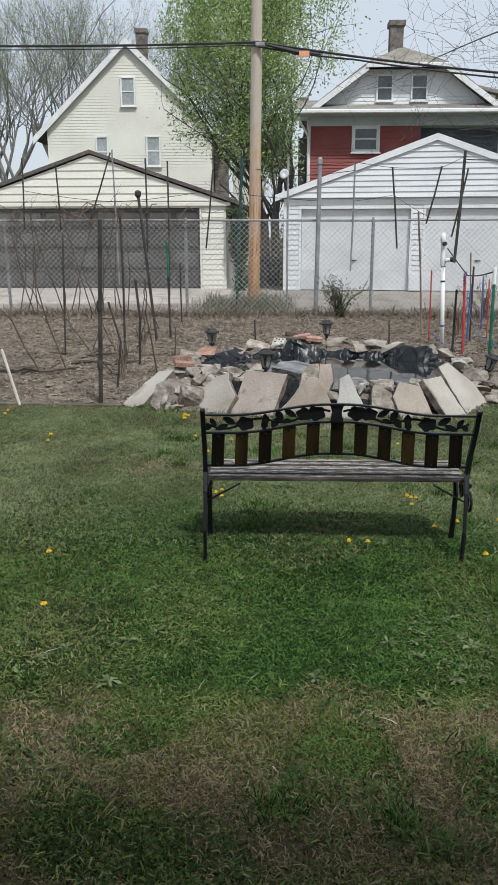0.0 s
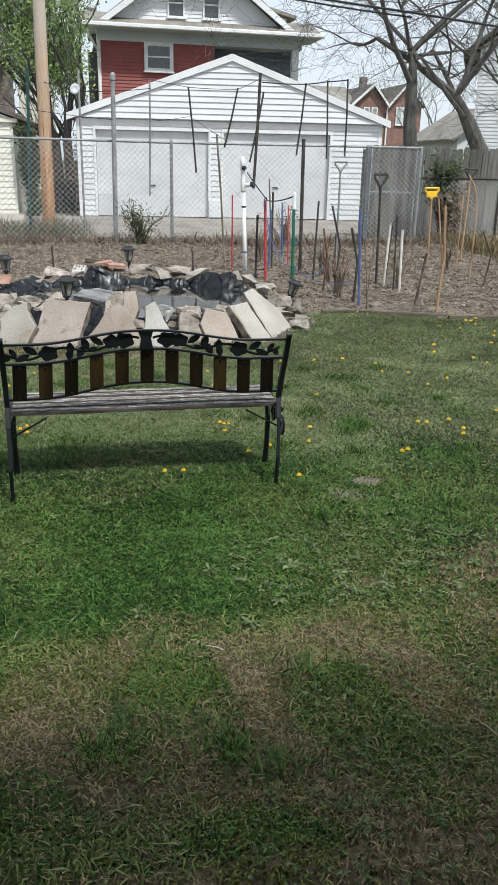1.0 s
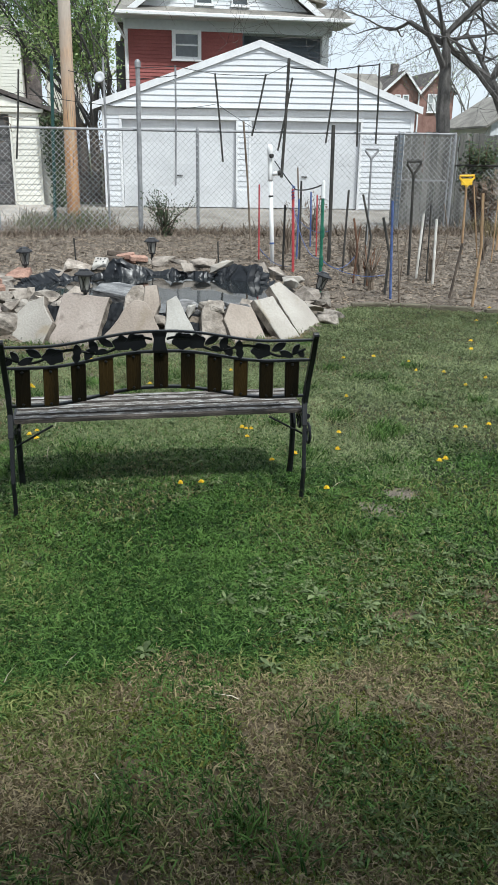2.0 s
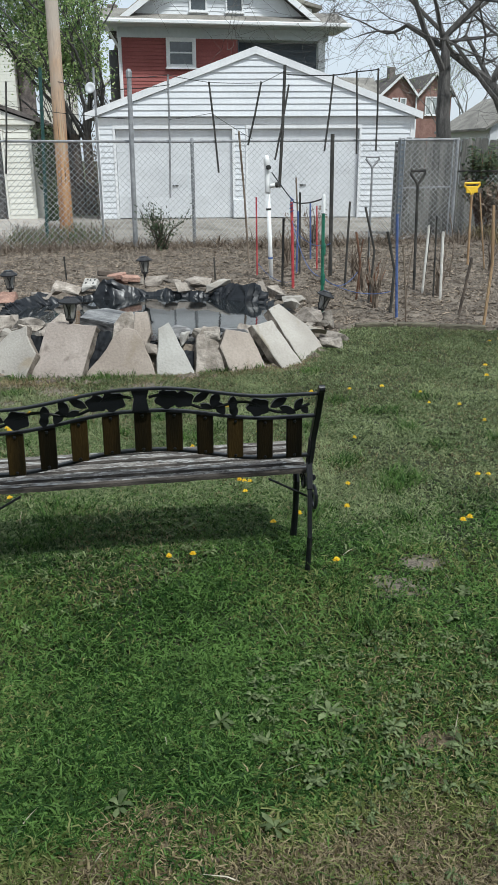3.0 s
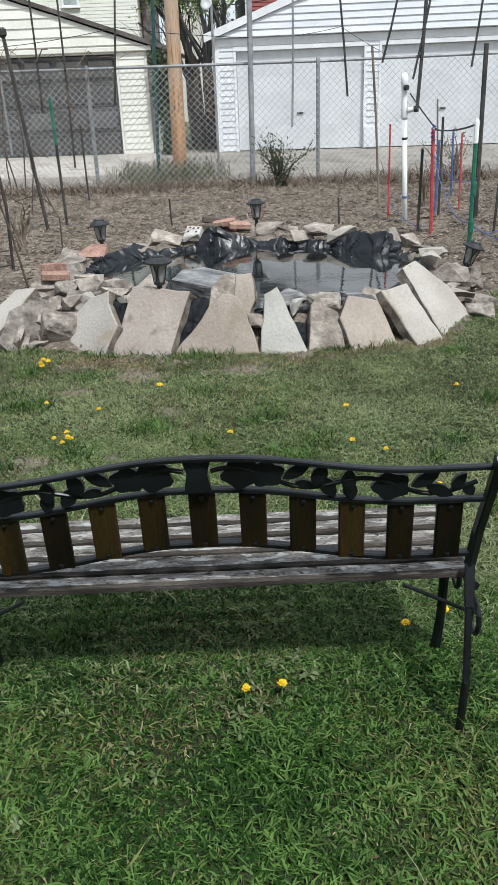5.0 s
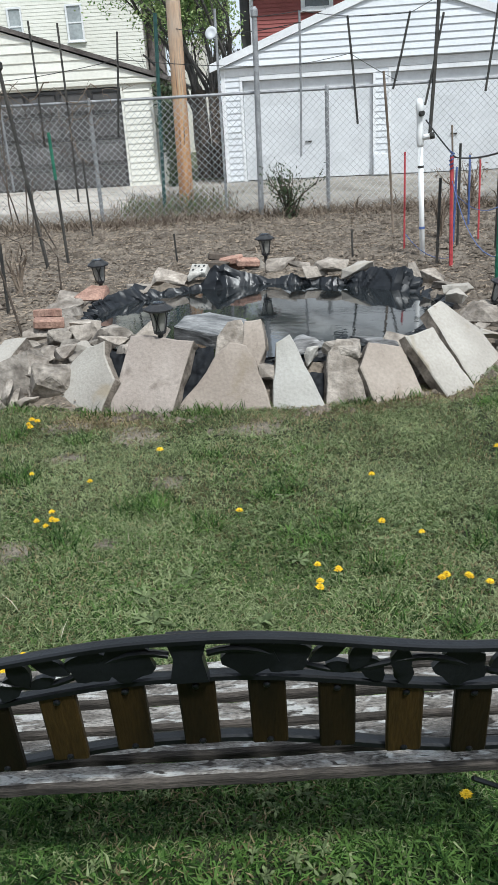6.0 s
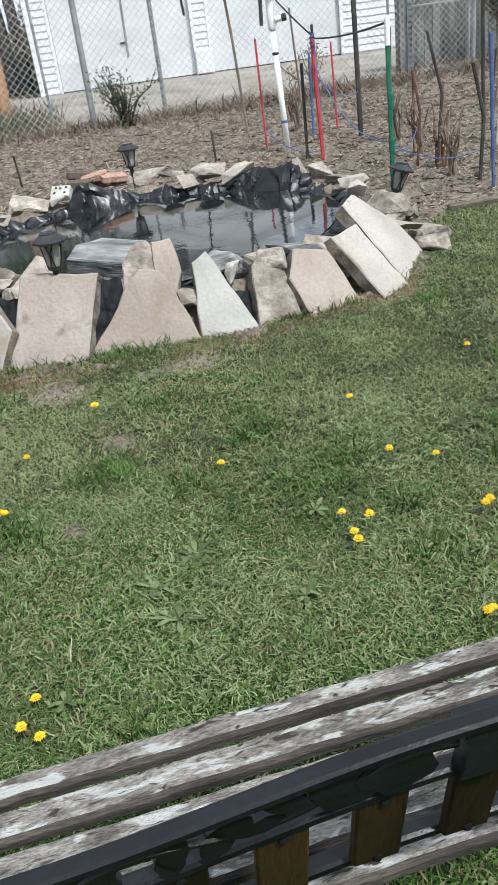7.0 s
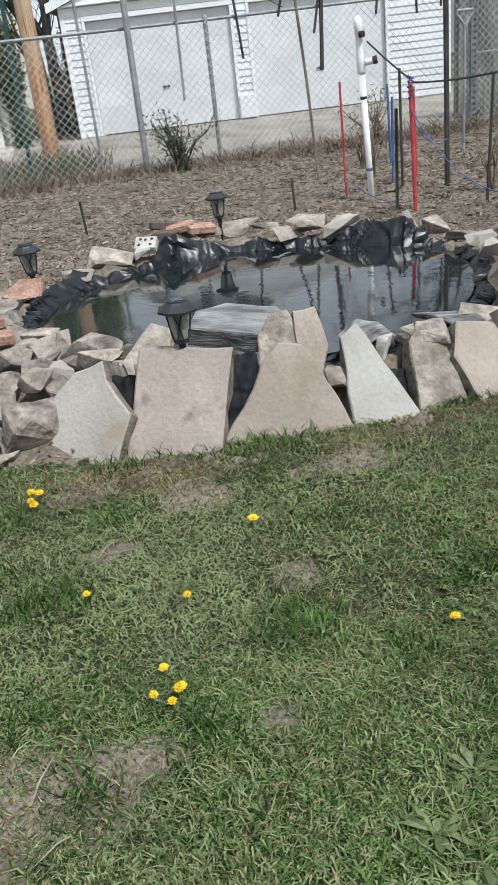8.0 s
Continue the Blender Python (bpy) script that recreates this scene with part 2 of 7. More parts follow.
M_SHINGLETAN = mat("tan_shingles", (0.19, 0.177, 0.15), (0.30, 0.282, 0.242), 1.2, 0.95, 0.6, 16, 0.35, dist=0.03)
M_DARKSHINGLE = mat("dark_shingles", (0.07, 0.06, 0.055), (0.14, 0.125, 0.115), 1.5, 0.95, 0.5, 20, 0.35, dist=0.03)
M_SOFFIT = mat("grey_soffit", (0.47, 0.50, 0.51), (0.56, 0.59, 0.60), 0.8, 0.7, 0, 10, 0.06)
# Dark slate tone that carries the porch interior's shade in the colour.
M_PORCH = mat("shaded_slate_wall", (0.095, 0.112, 0.135), (0.145, 0.166, 0.19), 0.9, 0.8, 0.1, 14, 0.15)
M_CHIMNEY = mat("dark_chimney_brick", (0.10, 0.085, 0.08), (0.22, 0.19, 0.175), 5, 0.9, 0.5, 30, 0.3)
M_BRICKWALL = mat("red_brick_wall", (0.19, 0.105, 0.086), (0.27, 0.16, 0.135), 2.5, 0.9, 0.4, 25, 0.25)
M_CONCRETE = mat("pale_concrete", (0.36, 0.322, 0.28), (0.47, 0.43, 0.38), 1.2, 0.9, 0.3, 40, 0.2, spots=((0.27, 0.24, 0.205), 2, 0.55))
M_FOUND = mat("dirty_foundation", (0.27, 0.25, 0.22), (0.40, 0.375, 0.335), 1.5, 0.9, 0.4, 30, 0.25)
M_BARK = mat("tree_bark", (0.060, 0.056, 0.052), (0.130, 0.122, 0.114), 3, 0.95, 0.7, 20, 0.3, stretch=(3, 3, 0.8), dist=0.03)
# Lighter bark for far trees; the haze of distance is put into its colour.
M_HAZEBARK = mat("hazy_grey_bark", (0.12, 0.116, 0.108), (0.22, 0.215, 0.20), 3, 0.95, 0.5, 20, 0.25, stretch=(3, 3, 0.8), dist=0.03)
M_LEAF = leafy(mat("young_leaf", (0.18, 0.30, 0.10), (0.48, 0.57, 0.25), 0.5, 0.55, 0, 4, 0.2, island=0.6), 0.5)
M_IVY = leafy(mat("evergreen_leaf", (0.022, 0.040, 0.016), (0.07, 0.095, 0.038), 1, 0.5, 0, 6, 0.25, island=0.6), 0.25)
M_PETAL = mat("dandelion_petal", (0.68, 0.44, 0.008), (0.84, 0.60, 0.025), 40, 0.6, 0, 90, 0.2)
M_BUD = leafy(mat("dandelion_stem", (0.10, 0.18, 0.05), (0.18, 0.26, 0.08), 20, 0.6, 0, 60, 0.1), 0.2)
M_DISH = mat("dish_grey", (0.45, 0.46, 0.47), (0.55, 0.56, 0.57), 3, 0.5, 0, 20, 0.08)


def weathered_upwards(m, pale, low, high):
    """The wood bleaches from the height low to high above its base."""
    n, l = m.node_tree.nodes, m.node_tree.links
    p = n["Principled BSDF"]
    tc, sep, mr, ns, ad, mx = (n.new("ShaderNode" + k) for k in ("TexCoord", "SeparateXYZ", "MapRange", "TexNoise", "Math", "Mix"))
    l.new(tc.outputs["Object"], sep.inputs[0])
    l.new(tc.outputs["Object"], ns.inputs["Vector"])
    ns.inputs["Scale"].default_value = 2.2
    ad.operation = "MULTIPLY_ADD"
    l.new(ns.outputs["Fac"], ad.inputs[0])
    ad.inputs[1].default_value = 2.4
    l.new(sep.outputs[2], ad.inputs[2])
    mr.inputs["From Min"].default_value, mr.inputs["From Max"].default_value = low + 1.2, high + 1.2
    l.new(ad.outputs[0], mr.inputs[0])
    mx.data_type = "RGBA"
    l.new(mr.outputs[0], mx.inputs[0])
    l.new(p.inputs["Base Color"].links[0].from_socket, mx.inputs[6])
    mx.inputs[7].default_value = (*pale, 1)
    l.new(mx.outputs[2], p.inputs["Base Color"])


weathered_upwards(M_POLE, (0.50, 0.425, 0.355), 1.4, 3.6)


def glass_dark(name, col):
    m = mat(name, col, tuple(c * 1.5 for c in col), 1.5, 0.06, 0, 9, 0.2, spec=0.8)
    return m


M_GLASS = glass_dark("window_glass", (0.05, 0.06, 0.065))
M_GLASSLIT = glass_dark("window_glass_blind", (0.24, 0.26, 0.26))
M_LENS = mat("clear_lantern_panel", (0.17, 0.17, 0.155), (0.26, 0.255, 0.235), 12, 0.12, 0, 40, 0.1, spec=0.7)
M_WATER = mat("pond_water", (0.007, 0.009, 0.010), (0.014, 0.017, 0.018), 2, 0.015, 0.06, 16, 0.2, spec=0.5, dist=0.008)
M_WATER.node_tree.nodes["Principled BSDF"].inputs["IOR"].default_value = 2.0


# ---- mesh helpers ----
def part(name, bm, material, parent=None, label="", smooth=False):
    me = bpy.data.meshes.new(name)
    bm.to_mesh(me)
    bm.free()
    me.materials.append(material)
    if smooth:
        me.polygons.foreach_set("use_smooth", [True] * len(me.polygons))
    ob = new(name, me)
    ob.parent = parent
    if label:
        ob["label"] = label
    return ob


def thing(name, m, label, category, group="", kind=""):
    return tagged_at(new(name), m, label, category, group, kind)


def tagged_at(ob, m, label, category, group="", kind=""):
    ob.matrix_basis = m
    return tagged(ob, label, category, group, kind)


def piece(name, me, parent, m):
    """One more object on shared mesh data."""
    ob = new(name, me)
    ob.parent, ob.matrix_basis = parent, m
    return ob


def mesh_of(name, bm, material):
    me = bpy.data.meshes.new(name)
    bm.to_mesh(me)
    bm.free()
    me.materials.append(material)
    return me


def raw(name, verts, faces, material, smooth=False):
    """A mesh from arrays: verts (n,3), faces (m,k) of one k."""
    me = bpy.data.meshes.new(name)
    k, count = faces.shape[1], faces.shape[0]
    me.vertices.add(len(verts))
    me.vertices.foreach_set("co", np.ascontiguousarray(verts, np.float32).ravel())
    me.loops.add(count * k)
    me.loops.foreach_set("vertex_index", np.ascontiguousarray(faces, np.int32).ravel())
    me.polygons.add(count)
    me.polygons.foreach_set("loop_start", np.arange(count, dtype=np.int32) * k)
    me.polygons.foreach_set("use_smooth", [smooth] * count)
    me.update(calc_edges=True)
    me.materials.append(material)
    return me


def box(bm, x0, x1, y0, y1, z0, z1, bevel=0.0, m=None):
    vs = [bm.verts.new((x, y, z)) for z in (z0, z1) for y in (y0, y1) for x in (x0, x1)]
    fs = [bm.faces.new([vs[i] for i in q]) for q in ((0, 2, 3, 1), (4, 5, 7, 6), (0, 1, 5, 4), (1, 3, 7, 5), (3, 2, 6, 7), (2, 0, 4, 6))]
    if bevel:
        es = list({e for f in fs for e in f.edges})
        r = bmesh.ops.bevel(bm, geom=es, offset=bevel, segments=1, affect="EDGES")
        vs = list({v for f in r["faces"] for v in f.verts} | {v for v in vs if v.is_valid})
    if m:
        bmesh.ops.transform(bm, matrix=m, verts=vs)
    return vs


def tube(bm, pts, radii, n=6, cap=True):
    """A round bar along points; radii one number or one for each point."""
    pts = [Vector(p) for p in pts]
    if not hasattr(radii, "__len__"):
        radii = [radii] * len(pts)
    side, rings = None, []
    for i, p in enumerate(pts):
        d = (pts[min(i + 1, len(pts) - 1)] - pts[max(i - 1, 0)]).normalized()
        if side is None:
            side = d.orthogonal().normalized()
        side = (side - d * side.dot(d)).normalized()
        up = d.cross(side)
        rings.append([bm.verts.new(p + radii[i] * (side * math.cos(a) + up * math.sin(a))) for a in (2 * math.pi * k / n for k in range(n))])
    for a, b in zip(rings, rings[1:]):
        for k in range(n):
            bm.faces.new((a[k], a[(k + 1) % n], b[(k + 1) % n], b[k]))
    if cap and n > 2:
        bm.faces.new(rings[0][::-1])
        bm.faces.new(rings[-1])


def lathe(bm, profile, n=12, at=(0, 0, 0), m=None):
    rings = []
    for r, z in profile:
        rings.append([bm.verts.new((at[0] + r * math.cos(2 * math.pi * k / n), at[1] + r * math.sin(2 * math.pi * k / n), at[2] + z)) for k in range(n)])
    for a, b in zip(rings, rings[1:]):
        for k in range(n):
            bm.faces.new((a[k], a[(k + 1) % n], b[(k + 1) % n], b[k]))
    bm.faces.new(rings[0][::-1])
    bm.faces.new(rings[-1])
    if m:
        bmesh.ops.transform(bm, matrix=m, verts=[v for r in rings for v in r])


def prism(bm, outline, y0, y1):
    """An outline in x and z, given depth from y0 to y1."""
    a = [bm.verts.new((x, y0, z)) for x, z in outline]
    b = [bm.verts.new((x, y1, z)) for x, z in outline]
    bm.faces.new(a)
    bm.faces.new(b[::-1])
    for i in range(len(a)):
        j = (i + 1) % len(a)
        bm.faces.new((a[j], a[i], b[i], b[j]))


def lerp(x, xs, ys):
    return float(np.interp(x, xs, ys))


# ---- the lie of the land ----
POND, PA, PB, WATER = (0.72, 7.86), 1.30, 1.17, 0.13
EDGE_X = (-60, -1.15, -0.95, -0.3, 0.9, 1.9, 2.3, 2.64, 3.33, 3.76, 4.69, 60)
EDGE_Y = (6.86, 6.80, 6.68, 6.47, 6.36, 6.61, 7.25, 7.62, 7.47, 7.27, 7.11, 6.9)
LIE_Y, LIE_Z = (-50, 0.8, 3.2, 6, 8, 10.5, 14.8, 20, 60), (0, -0.02, -0.050, -0.07, 0, 0.02, 0.05, 0.13, 0.16)


def bed_edge(x):
    return np.interp(x, EDGE_X, EDGE_Y)


def lie(x, y, rough=True):
    """Height of the ground, for arrays."""
    x, y = np.asarray(x, float), np.asarray(y, float)
    z = np.interp(y, LIE_Y, LIE_Z)
    e = np.sqrt(((x - POND[0]) / PA) ** 2 + ((y - POND[1]) / PB) ** 2)
    z = z + np.interp(e, (0, 0.7, 0.93, 1.0, 1.05, 1.2), (-0.5, -0.48, -0.40, 0.12, 0.18, 0.0))
    if rough:
        bed = (y > bed_edge(x)) & (y < 16)
        wave = np.sin(x * 3.1 + 1.7 * np.sin(y * 2.3)) * np.sin(y * 3.7 + 1.3 * np.sin(x * 1.9))
        small = np.sin(x * 17 + 2 * np.sin(y * 11)) * np.sin(y * 19 + 2 * np.sin(x * 13))
        z = z + np.where(bed, 0.018 * wave + 0.014 * small, 0.006 * wave + 0.003 * small) * (np.abs(x) < 30)
    return z


def gz(x, y):
    return float(lie(x, y, False))


def field(x, y, s, seed):
    """Smooth pseudo-noise from 0 to 1 for arrays."""
    r = np.random.default_rng(seed)
    v = np.zeros_like(x)
    for k in range(6):
        ax, ay, p, q2 = r.uniform(0.5, 1.6) * s, r.uniform(0.5, 1.6) * s, r.uniform(0, 6.3), r.uniform(-0.8, 0.8)
        v += np.sin(x * ax + q2 * y * s + p) * np.cos(y * ay - q2 * x * s + p * 1.7)
    return np.clip(0.5 + v / 5.0, 0, 1)


def dryness(x, y):
    """Where the turf is worn brown: the strip nearest the house, a patch beside it, and the foot of the slabs."""
    d = np.clip((2.02 + 0.12 * np.sin(x * 5) + 0.25 * (field(x, y, 5, 1) - 0.5) - y) / 0.10, 0, 1) * (0.5 + 0.75 * field(x, y, 6, 2))
    d = np.maximum(d, np.exp(-(((x - 1.75) / 0.45) ** 2 + ((y - 2.05) / 0.38) ** 2)) * 1.1 * (0.5 + field(x, y, 7, 5)))
    d = np.maximum(d, 1.25 * np.exp(-((y - (bed_edge(x) - 0.10)) / 0.16) ** 2) * field(x, y, 5, 3) * (x < 2.2))
    d = np.maximum(d, 0.55 * np.exp(-(((x + 0.75) / 0.35) ** 2 + ((y - 4.9) / 0.4) ** 2)))
    d = np.maximum(d, 0.30 * (field(x, y, 2.4, 4) > 0.63))
    d = np.maximum(d, 0.36 * np.clip((y - 3.7) / 0.6, 0, 1) * field(x, y, 4.5, 19))
    return np.clip(d, 0, 1)


BARE = ((-0.54, 4.90, 0.30, 0.18), (-0.40, 4.93, 0.20, 0.12), (-0.70, 4.80, 0.20, 0.14), (0.02, 4.95, 0.08, 0.06), (-0.41, 6.28, 0.14, 0.10), (0.02, 6.10, 0.18, 0.13), (0.62, 6.12, 0.22, 0.10), (1.42, 3.05, 0.12, 0.10), (1.55, 3.2, 0.10, 0.07),
        (0.32, 1.62, 0.10, 0.16), (1.35, 1.55, 0.10, 0.12), (0.25, 1.30, 0.12, 0.10), (-0.3, 1.72, 0.16, 0.08), (0.6, 1.70, 0.2, 0.07), (0.2, 5.5, 0.1, 0.07), (-0.3, 5.85, 0.12, 0.06), (1.2, 2.2, 0.1, 0.06))


def bareness(x, y):
    d = np.zeros_like(x)
    for cx, cy, a, b in BARE:
        d = np.maximum(d, 1.15 * np.exp(-((x - cx) / a) ** 2 - ((y - cy) / b) ** 2))
    return np.clip(d * (0.55 + 0.9 * field(x, y, 11, 15)), 0, 1)


# ---- ground: one sheet to the horizon ----
def build_ground():
    xs = np.concatenate([[-1500, -600, -250, -120, -60, -40, -25, -15, -10], np.arange(-8, -3, 0.25), np.arange(-3, 5.6, 0.045), np.arange(5.6, 12, 0.25), [14, 18, 25, 40, 60, 120, 250, 600, 1500]])
    ys = np.concatenate([[-1500, -600, -200, -80, -40, -20, -10, -5, -3, -2, -1, 0], np.arange(0.3, 10.5, 0.045), np.arange(10.5, 17, 0.1), np.arange(17, 24, 0.5), [25, 28, 32, 40, 50, 65, 90, 150, 300, 700, 1500]])
    X, Y = np.meshgrid(xs, ys)
    Z = lie(X, Y)
    nx, ny = len(xs), len(ys)
    idx = np.arange(nx * ny).reshape(ny, nx)
    faces = np.stack([idx[:-1, :-1], idx[:-1, 1:], idx[1:, 1:], idx[1:, :-1]], -1).reshape(-1, 4)
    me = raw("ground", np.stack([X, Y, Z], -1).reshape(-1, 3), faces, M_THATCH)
    for m in (M_SOIL, M_GRAVEL, M_FAR, M_BARE, M_DARKSOIL):
        me.materials.append(m)
    cx, cy = (X[:-1, :-1] + X[1:, 1:]).ravel() / 2, (Y[:-1, :-1] + Y[1:, 1:]).ravel() / 2
    wob = 0.05 * np.sin(cx * 9 + np.sin(cx * 23))
    kind = np.where(bareness(cx, cy) > 0.45, np.where(cy < 2.3, 5, 4), 0)
    kind = np.where((kind == 0) & (dryness(cx, cy) > 0.45), 5, kind)
    kind = np.where(cy > bed_edge(cx) + wob, 1, kind)
    kind = np.where(cy > 15.4 + 3 * wob, 2, kind)
    kind = np.where((cy > 22) | (np.abs(cx) > 25) | (cy < -1.4), 3, kind)
    me.polygons.foreach_set("material_index", kind.astype(np.int32))
    me.polygons.foreach_set("use_smooth", [True] * len(me.polygons))
    return tagged(new("ground", me), "lawn, bare garden bed and gravel alley ground", "ground", kind="structure")


build_ground()

# concrete apron before the dark garage, and the alley slab before the white one
bm = bmesh.new()
box(bm, -9.5, -0.9, 16.1, 21.2, -0.1, 0.17, 0.02)
tagged(part("pavement_apron", bm, M_CONCRETE), "pale concrete apron before the dark garage", "pavement", kind="structure")


# unseen house wall added behind the walk, its height set to shade the near lawn
bm = bmesh.new()
box(bm, -6, 7, -1.6, -1.25, -0.1, 5.1)
tagged(part("wall_south", bm, M_WHITESIDE), "plain unseen house wall shading the near lawn", "wall", kind="structure")


# ---- buildings ----
def clapboards(bm, x0, x1, z0, z1, y, step, top=None, lap=0.022):
    """Lapped boards on a wall that looks to -y; top(z) gives the left and right ends at a height."""
    z = z0
    while z < z1 - 1e-4:
        h = min(step, z1 - z)
        a, b = top(z) if top else (x0, x1)
        c, d = top(z + h) if top else (x0, x1)
        if b - a > 0.03:
            v = [bm.verts.new(p) for p in ((a, y - lap, z), (b, y - lap, z), (max(d, c), y - 0.004, z + h), (min(c, d), y - 0.004, z + h), (a, y, z), (b, y, z))]
            bm.faces.new((v[0], v[1], v[2], v[3]))
            bm.faces.new((v[4], v[5], v[1], v[0]))
        z += step


def board(w0, w1, h, lap=0.024):
    """One lapped siding board, its lower edge w0 wide."""
    bm = bmesh.new()
    prof = ((0, -lap), (h, -0.006), (h, 0.0), (0, 0.0))
    ends = []
    for k in (0, 1):
        ends.append([bm.verts.new((w0[k] + (w1[k] - w0[k]) * z / h, y, z)) for z, y in prof])
    bm.faces.new(ends[0])
    bm.faces.new(ends[1][::-1])
    for i in range(4):
        j = (i + 1) % 4
        bm.faces.new((ends[0][j], ends[0][i], ends[1][i], ends[1][j]))
    return bm


def window(parent, x0, x1, z0, z1, y, trim=0.09, glass=None, sashes=1, trim_mat=None):
    """A window in a wall that looks to -y: frame > pane, sash rails, sill."""
    bm = bmesh.new()
    t = trim
    for q in ((x0, x0 + t, z0, z1), (x1 - t, x1, z0, z1), (x0 + t, x1 - t, z1 - t, z1), (x0 + t, x1 - t, z0, z0 + t * 0.8)):
        box(bm, q[0], q[1], y - 0.05, y + 0.02, q[2], q[3], 0.006)
    frame_ob = part("window_frame", bm, trim_mat or M_WHITETRIM, parent, "white painted window frame")
    bm = bmesh.new()
    box(bm, x0 + t, x1 - t, y - 0.012, y + 0.012, z0 + t * 0.8, z1 - t)
    part("pane", bm, glass or M_GLASS, frame_ob, "dark window glass")
    if sashes:
        bm = bmesh.new()
        mid = (z0 + z1) / 2
        box(bm, x0 + t, x1 - t, y - 0.032, y - 0.013, mid - 0.025, mid + 0.025, 0.004)
        part("sash_rail", bm, trim_mat or M_WHITETRIM, frame_ob)
    bm = bmesh.new()
    box(bm, x0 - 0.04, x1 + 0.04, y - 0.09, y + 0.02, z0 - 0.05, z0 - 0.002, 0.008)
    part("sill", bm, trim_mat or M_WHITETRIM, frame_ob)


def gable_roof(parent, x0, x1, ze, xr, zr, y0, y1, thick, material, over=0.25):
    """Two roof slopes with a ridge along y; x0 and x1 are the eaves."""
    for sgn, xe in ((0, x0), (1, x1)):
        bm = bmesh.new()
        prism(bm, [(xe, ze), (xr, zr), (xr, zr + thick), (xe, ze + thick)] if sgn == 0 else [(xr, zr), (xe, ze), (xe, ze + thick), (xr, zr + thick)], y0 - over, y1 + over)
        part("roof_slope", bm, material, parent)


def rakes(parent, x0, x1, ze, xr, zr, y, w, material, depth=0.04):
    for a, b in (((x0, ze), (xr, zr)), ((xr, zr), (x1, ze))):
        bm = bmesh.new()
        prism(bm, [(a[0], a[1] - w), (b[0], b[1] - w), b, a], y - depth, y)
        part("rake_board", bm, material, parent)


def white_garage():
    """Two-door garage, front on the local x axis."""
    W, H, A, D = 7.40, 2.24, 3.60, 7.2
    g = thing("garage", pose(0.39, 20.62, 0.16, 0, 0, -8.1), "white sided two-door garage with a gabled front", "garage")
    bm = bmesh.new()
    t = 0.14
    openings = ((0.45, 3.15), (3.52, 6.12))
    for a, b in ((0, 0.45), (3.15, 3.52), (6.12, W)):
        box(bm, a, b, 0, t, -0.02, H)
    for a, b in openings:
        box(bm, a, b, 0, t, 1.98, H)
    box(bm, 0, t, t, D, -0.02, H)
    box(bm, W - t, W, t, D, -0.02, H)
    box(bm, t, W - t, D - t, D, -0.02, H)
    prism(bm, [(0, H), (W, H), (W / 2, A - 0.05)], -0.10, t)
    prism(bm, [(0, H), (W, H), (W / 2, A - 0.05)], D - t, D)
    wall = part("wall", bm, M_WHITESIDE, g)
    bm = bmesh.new()
    box(bm, -0.03, W + 0.03, -0.05, D + 0.05, -0.28, -0.022)
    part("foundation", bm, M_FOUND, g, "stained concrete foundation")
    # lapped boards beside and between the doors, and in the gable
    for a, b in ((0.09, 0.39), (3.21, 3.46), (6.18, W - 0.09)):
        me = mesh_of("siding_board", board((a, b), (a, b), 0.125), M_WHITESIDE)
        for k in range(17):
            piece("siding_board", me, wall, pose(0, 0, 0.0 + 0.125 * k))
    # the gable stands proud of the wall below it
    n = 10
    h = (A - H) / (n + 0.4)
    for k in range(n):
        z = H + 0.012 + h * k
        w0, w1 = ((A - z) / (A - H)) * W / 2 - 0.10, ((A - z - h) / (A - H)) * W / 2 - 0.10
        if w1 > 0:
            piece("siding_board", mesh_of("siding_board", board((W / 2 - w0, W / 2 + w0), (W / 2 - w1, W / 2 + w1), h, 0.028), M_WHITESIDE), wall, pose(0, -0.101, z))
    for a in (0.0, W - 0.09):
        bm = bmesh.new()
        box(bm, a, a + 0.09, -0.035, 0, -0.02, H, 0.006)
        part("corner_trim", bm, M_WHITETRIM, g)
    for a, b in openings:
        bm = bmesh.new()
        box(bm, a - 0.06, a, -0.035, t, -0.02, 1.98, 0.006)
        box(bm, b, b + 0.06, -0.035, t, -0.02, 1.98, 0.006)
        box(bm, a - 0.06, b + 0.06, -0.035, 0, 1.983, 2.07, 0.006)
        part("door_casing", bm, M_WHITETRIM, g)
        door = new("garage_door")
        door.parent = g
        door["label"] = "plain white overhead garage door"
        for k in range(4):
            bm = bmesh.new()
            box(bm, a + 0.004, b - 0.004, 0.06, 0.10, 0.494 * k, 0.494 * k + 0.4925, 0.003)
            part("door_panel", bm, M_WHITEDOOR, door)
        bm = bmesh.new()
        box(bm, (a + b) / 2 - 0.07, (a + b) / 2 + 0.07, 0.03, 0.058, 0.72, 0.75, 0.006)
        part("pull_handle", bm, M_DARKSTAKE, door)
    bm = bmesh.new()
    box(bm, 0.0, W, -0.030, -0.002, H - 0.165, H - 0.012, 0.006)
    part("frieze_board", bm, M_WHITETRIM, g)
    gable_roof(g, -0.20, W + 0.16, H - 0.03, W / 2, A, 0, D, 0.07, M_SHINGLE, 0.12)
    rakes(g, -0.20, W + 0.16, H + 0.09, W / 2, A + 0.10, -0.135, 0.155, M_WHITETRIM, 0.03)
    bm = bmesh.new()
    box(bm, 3.17, 3.50, -0.09, -0.035, 0.0, 0.42, 0.01)
    part("base_block", bm, M_WHITESIDE, g)
    return g


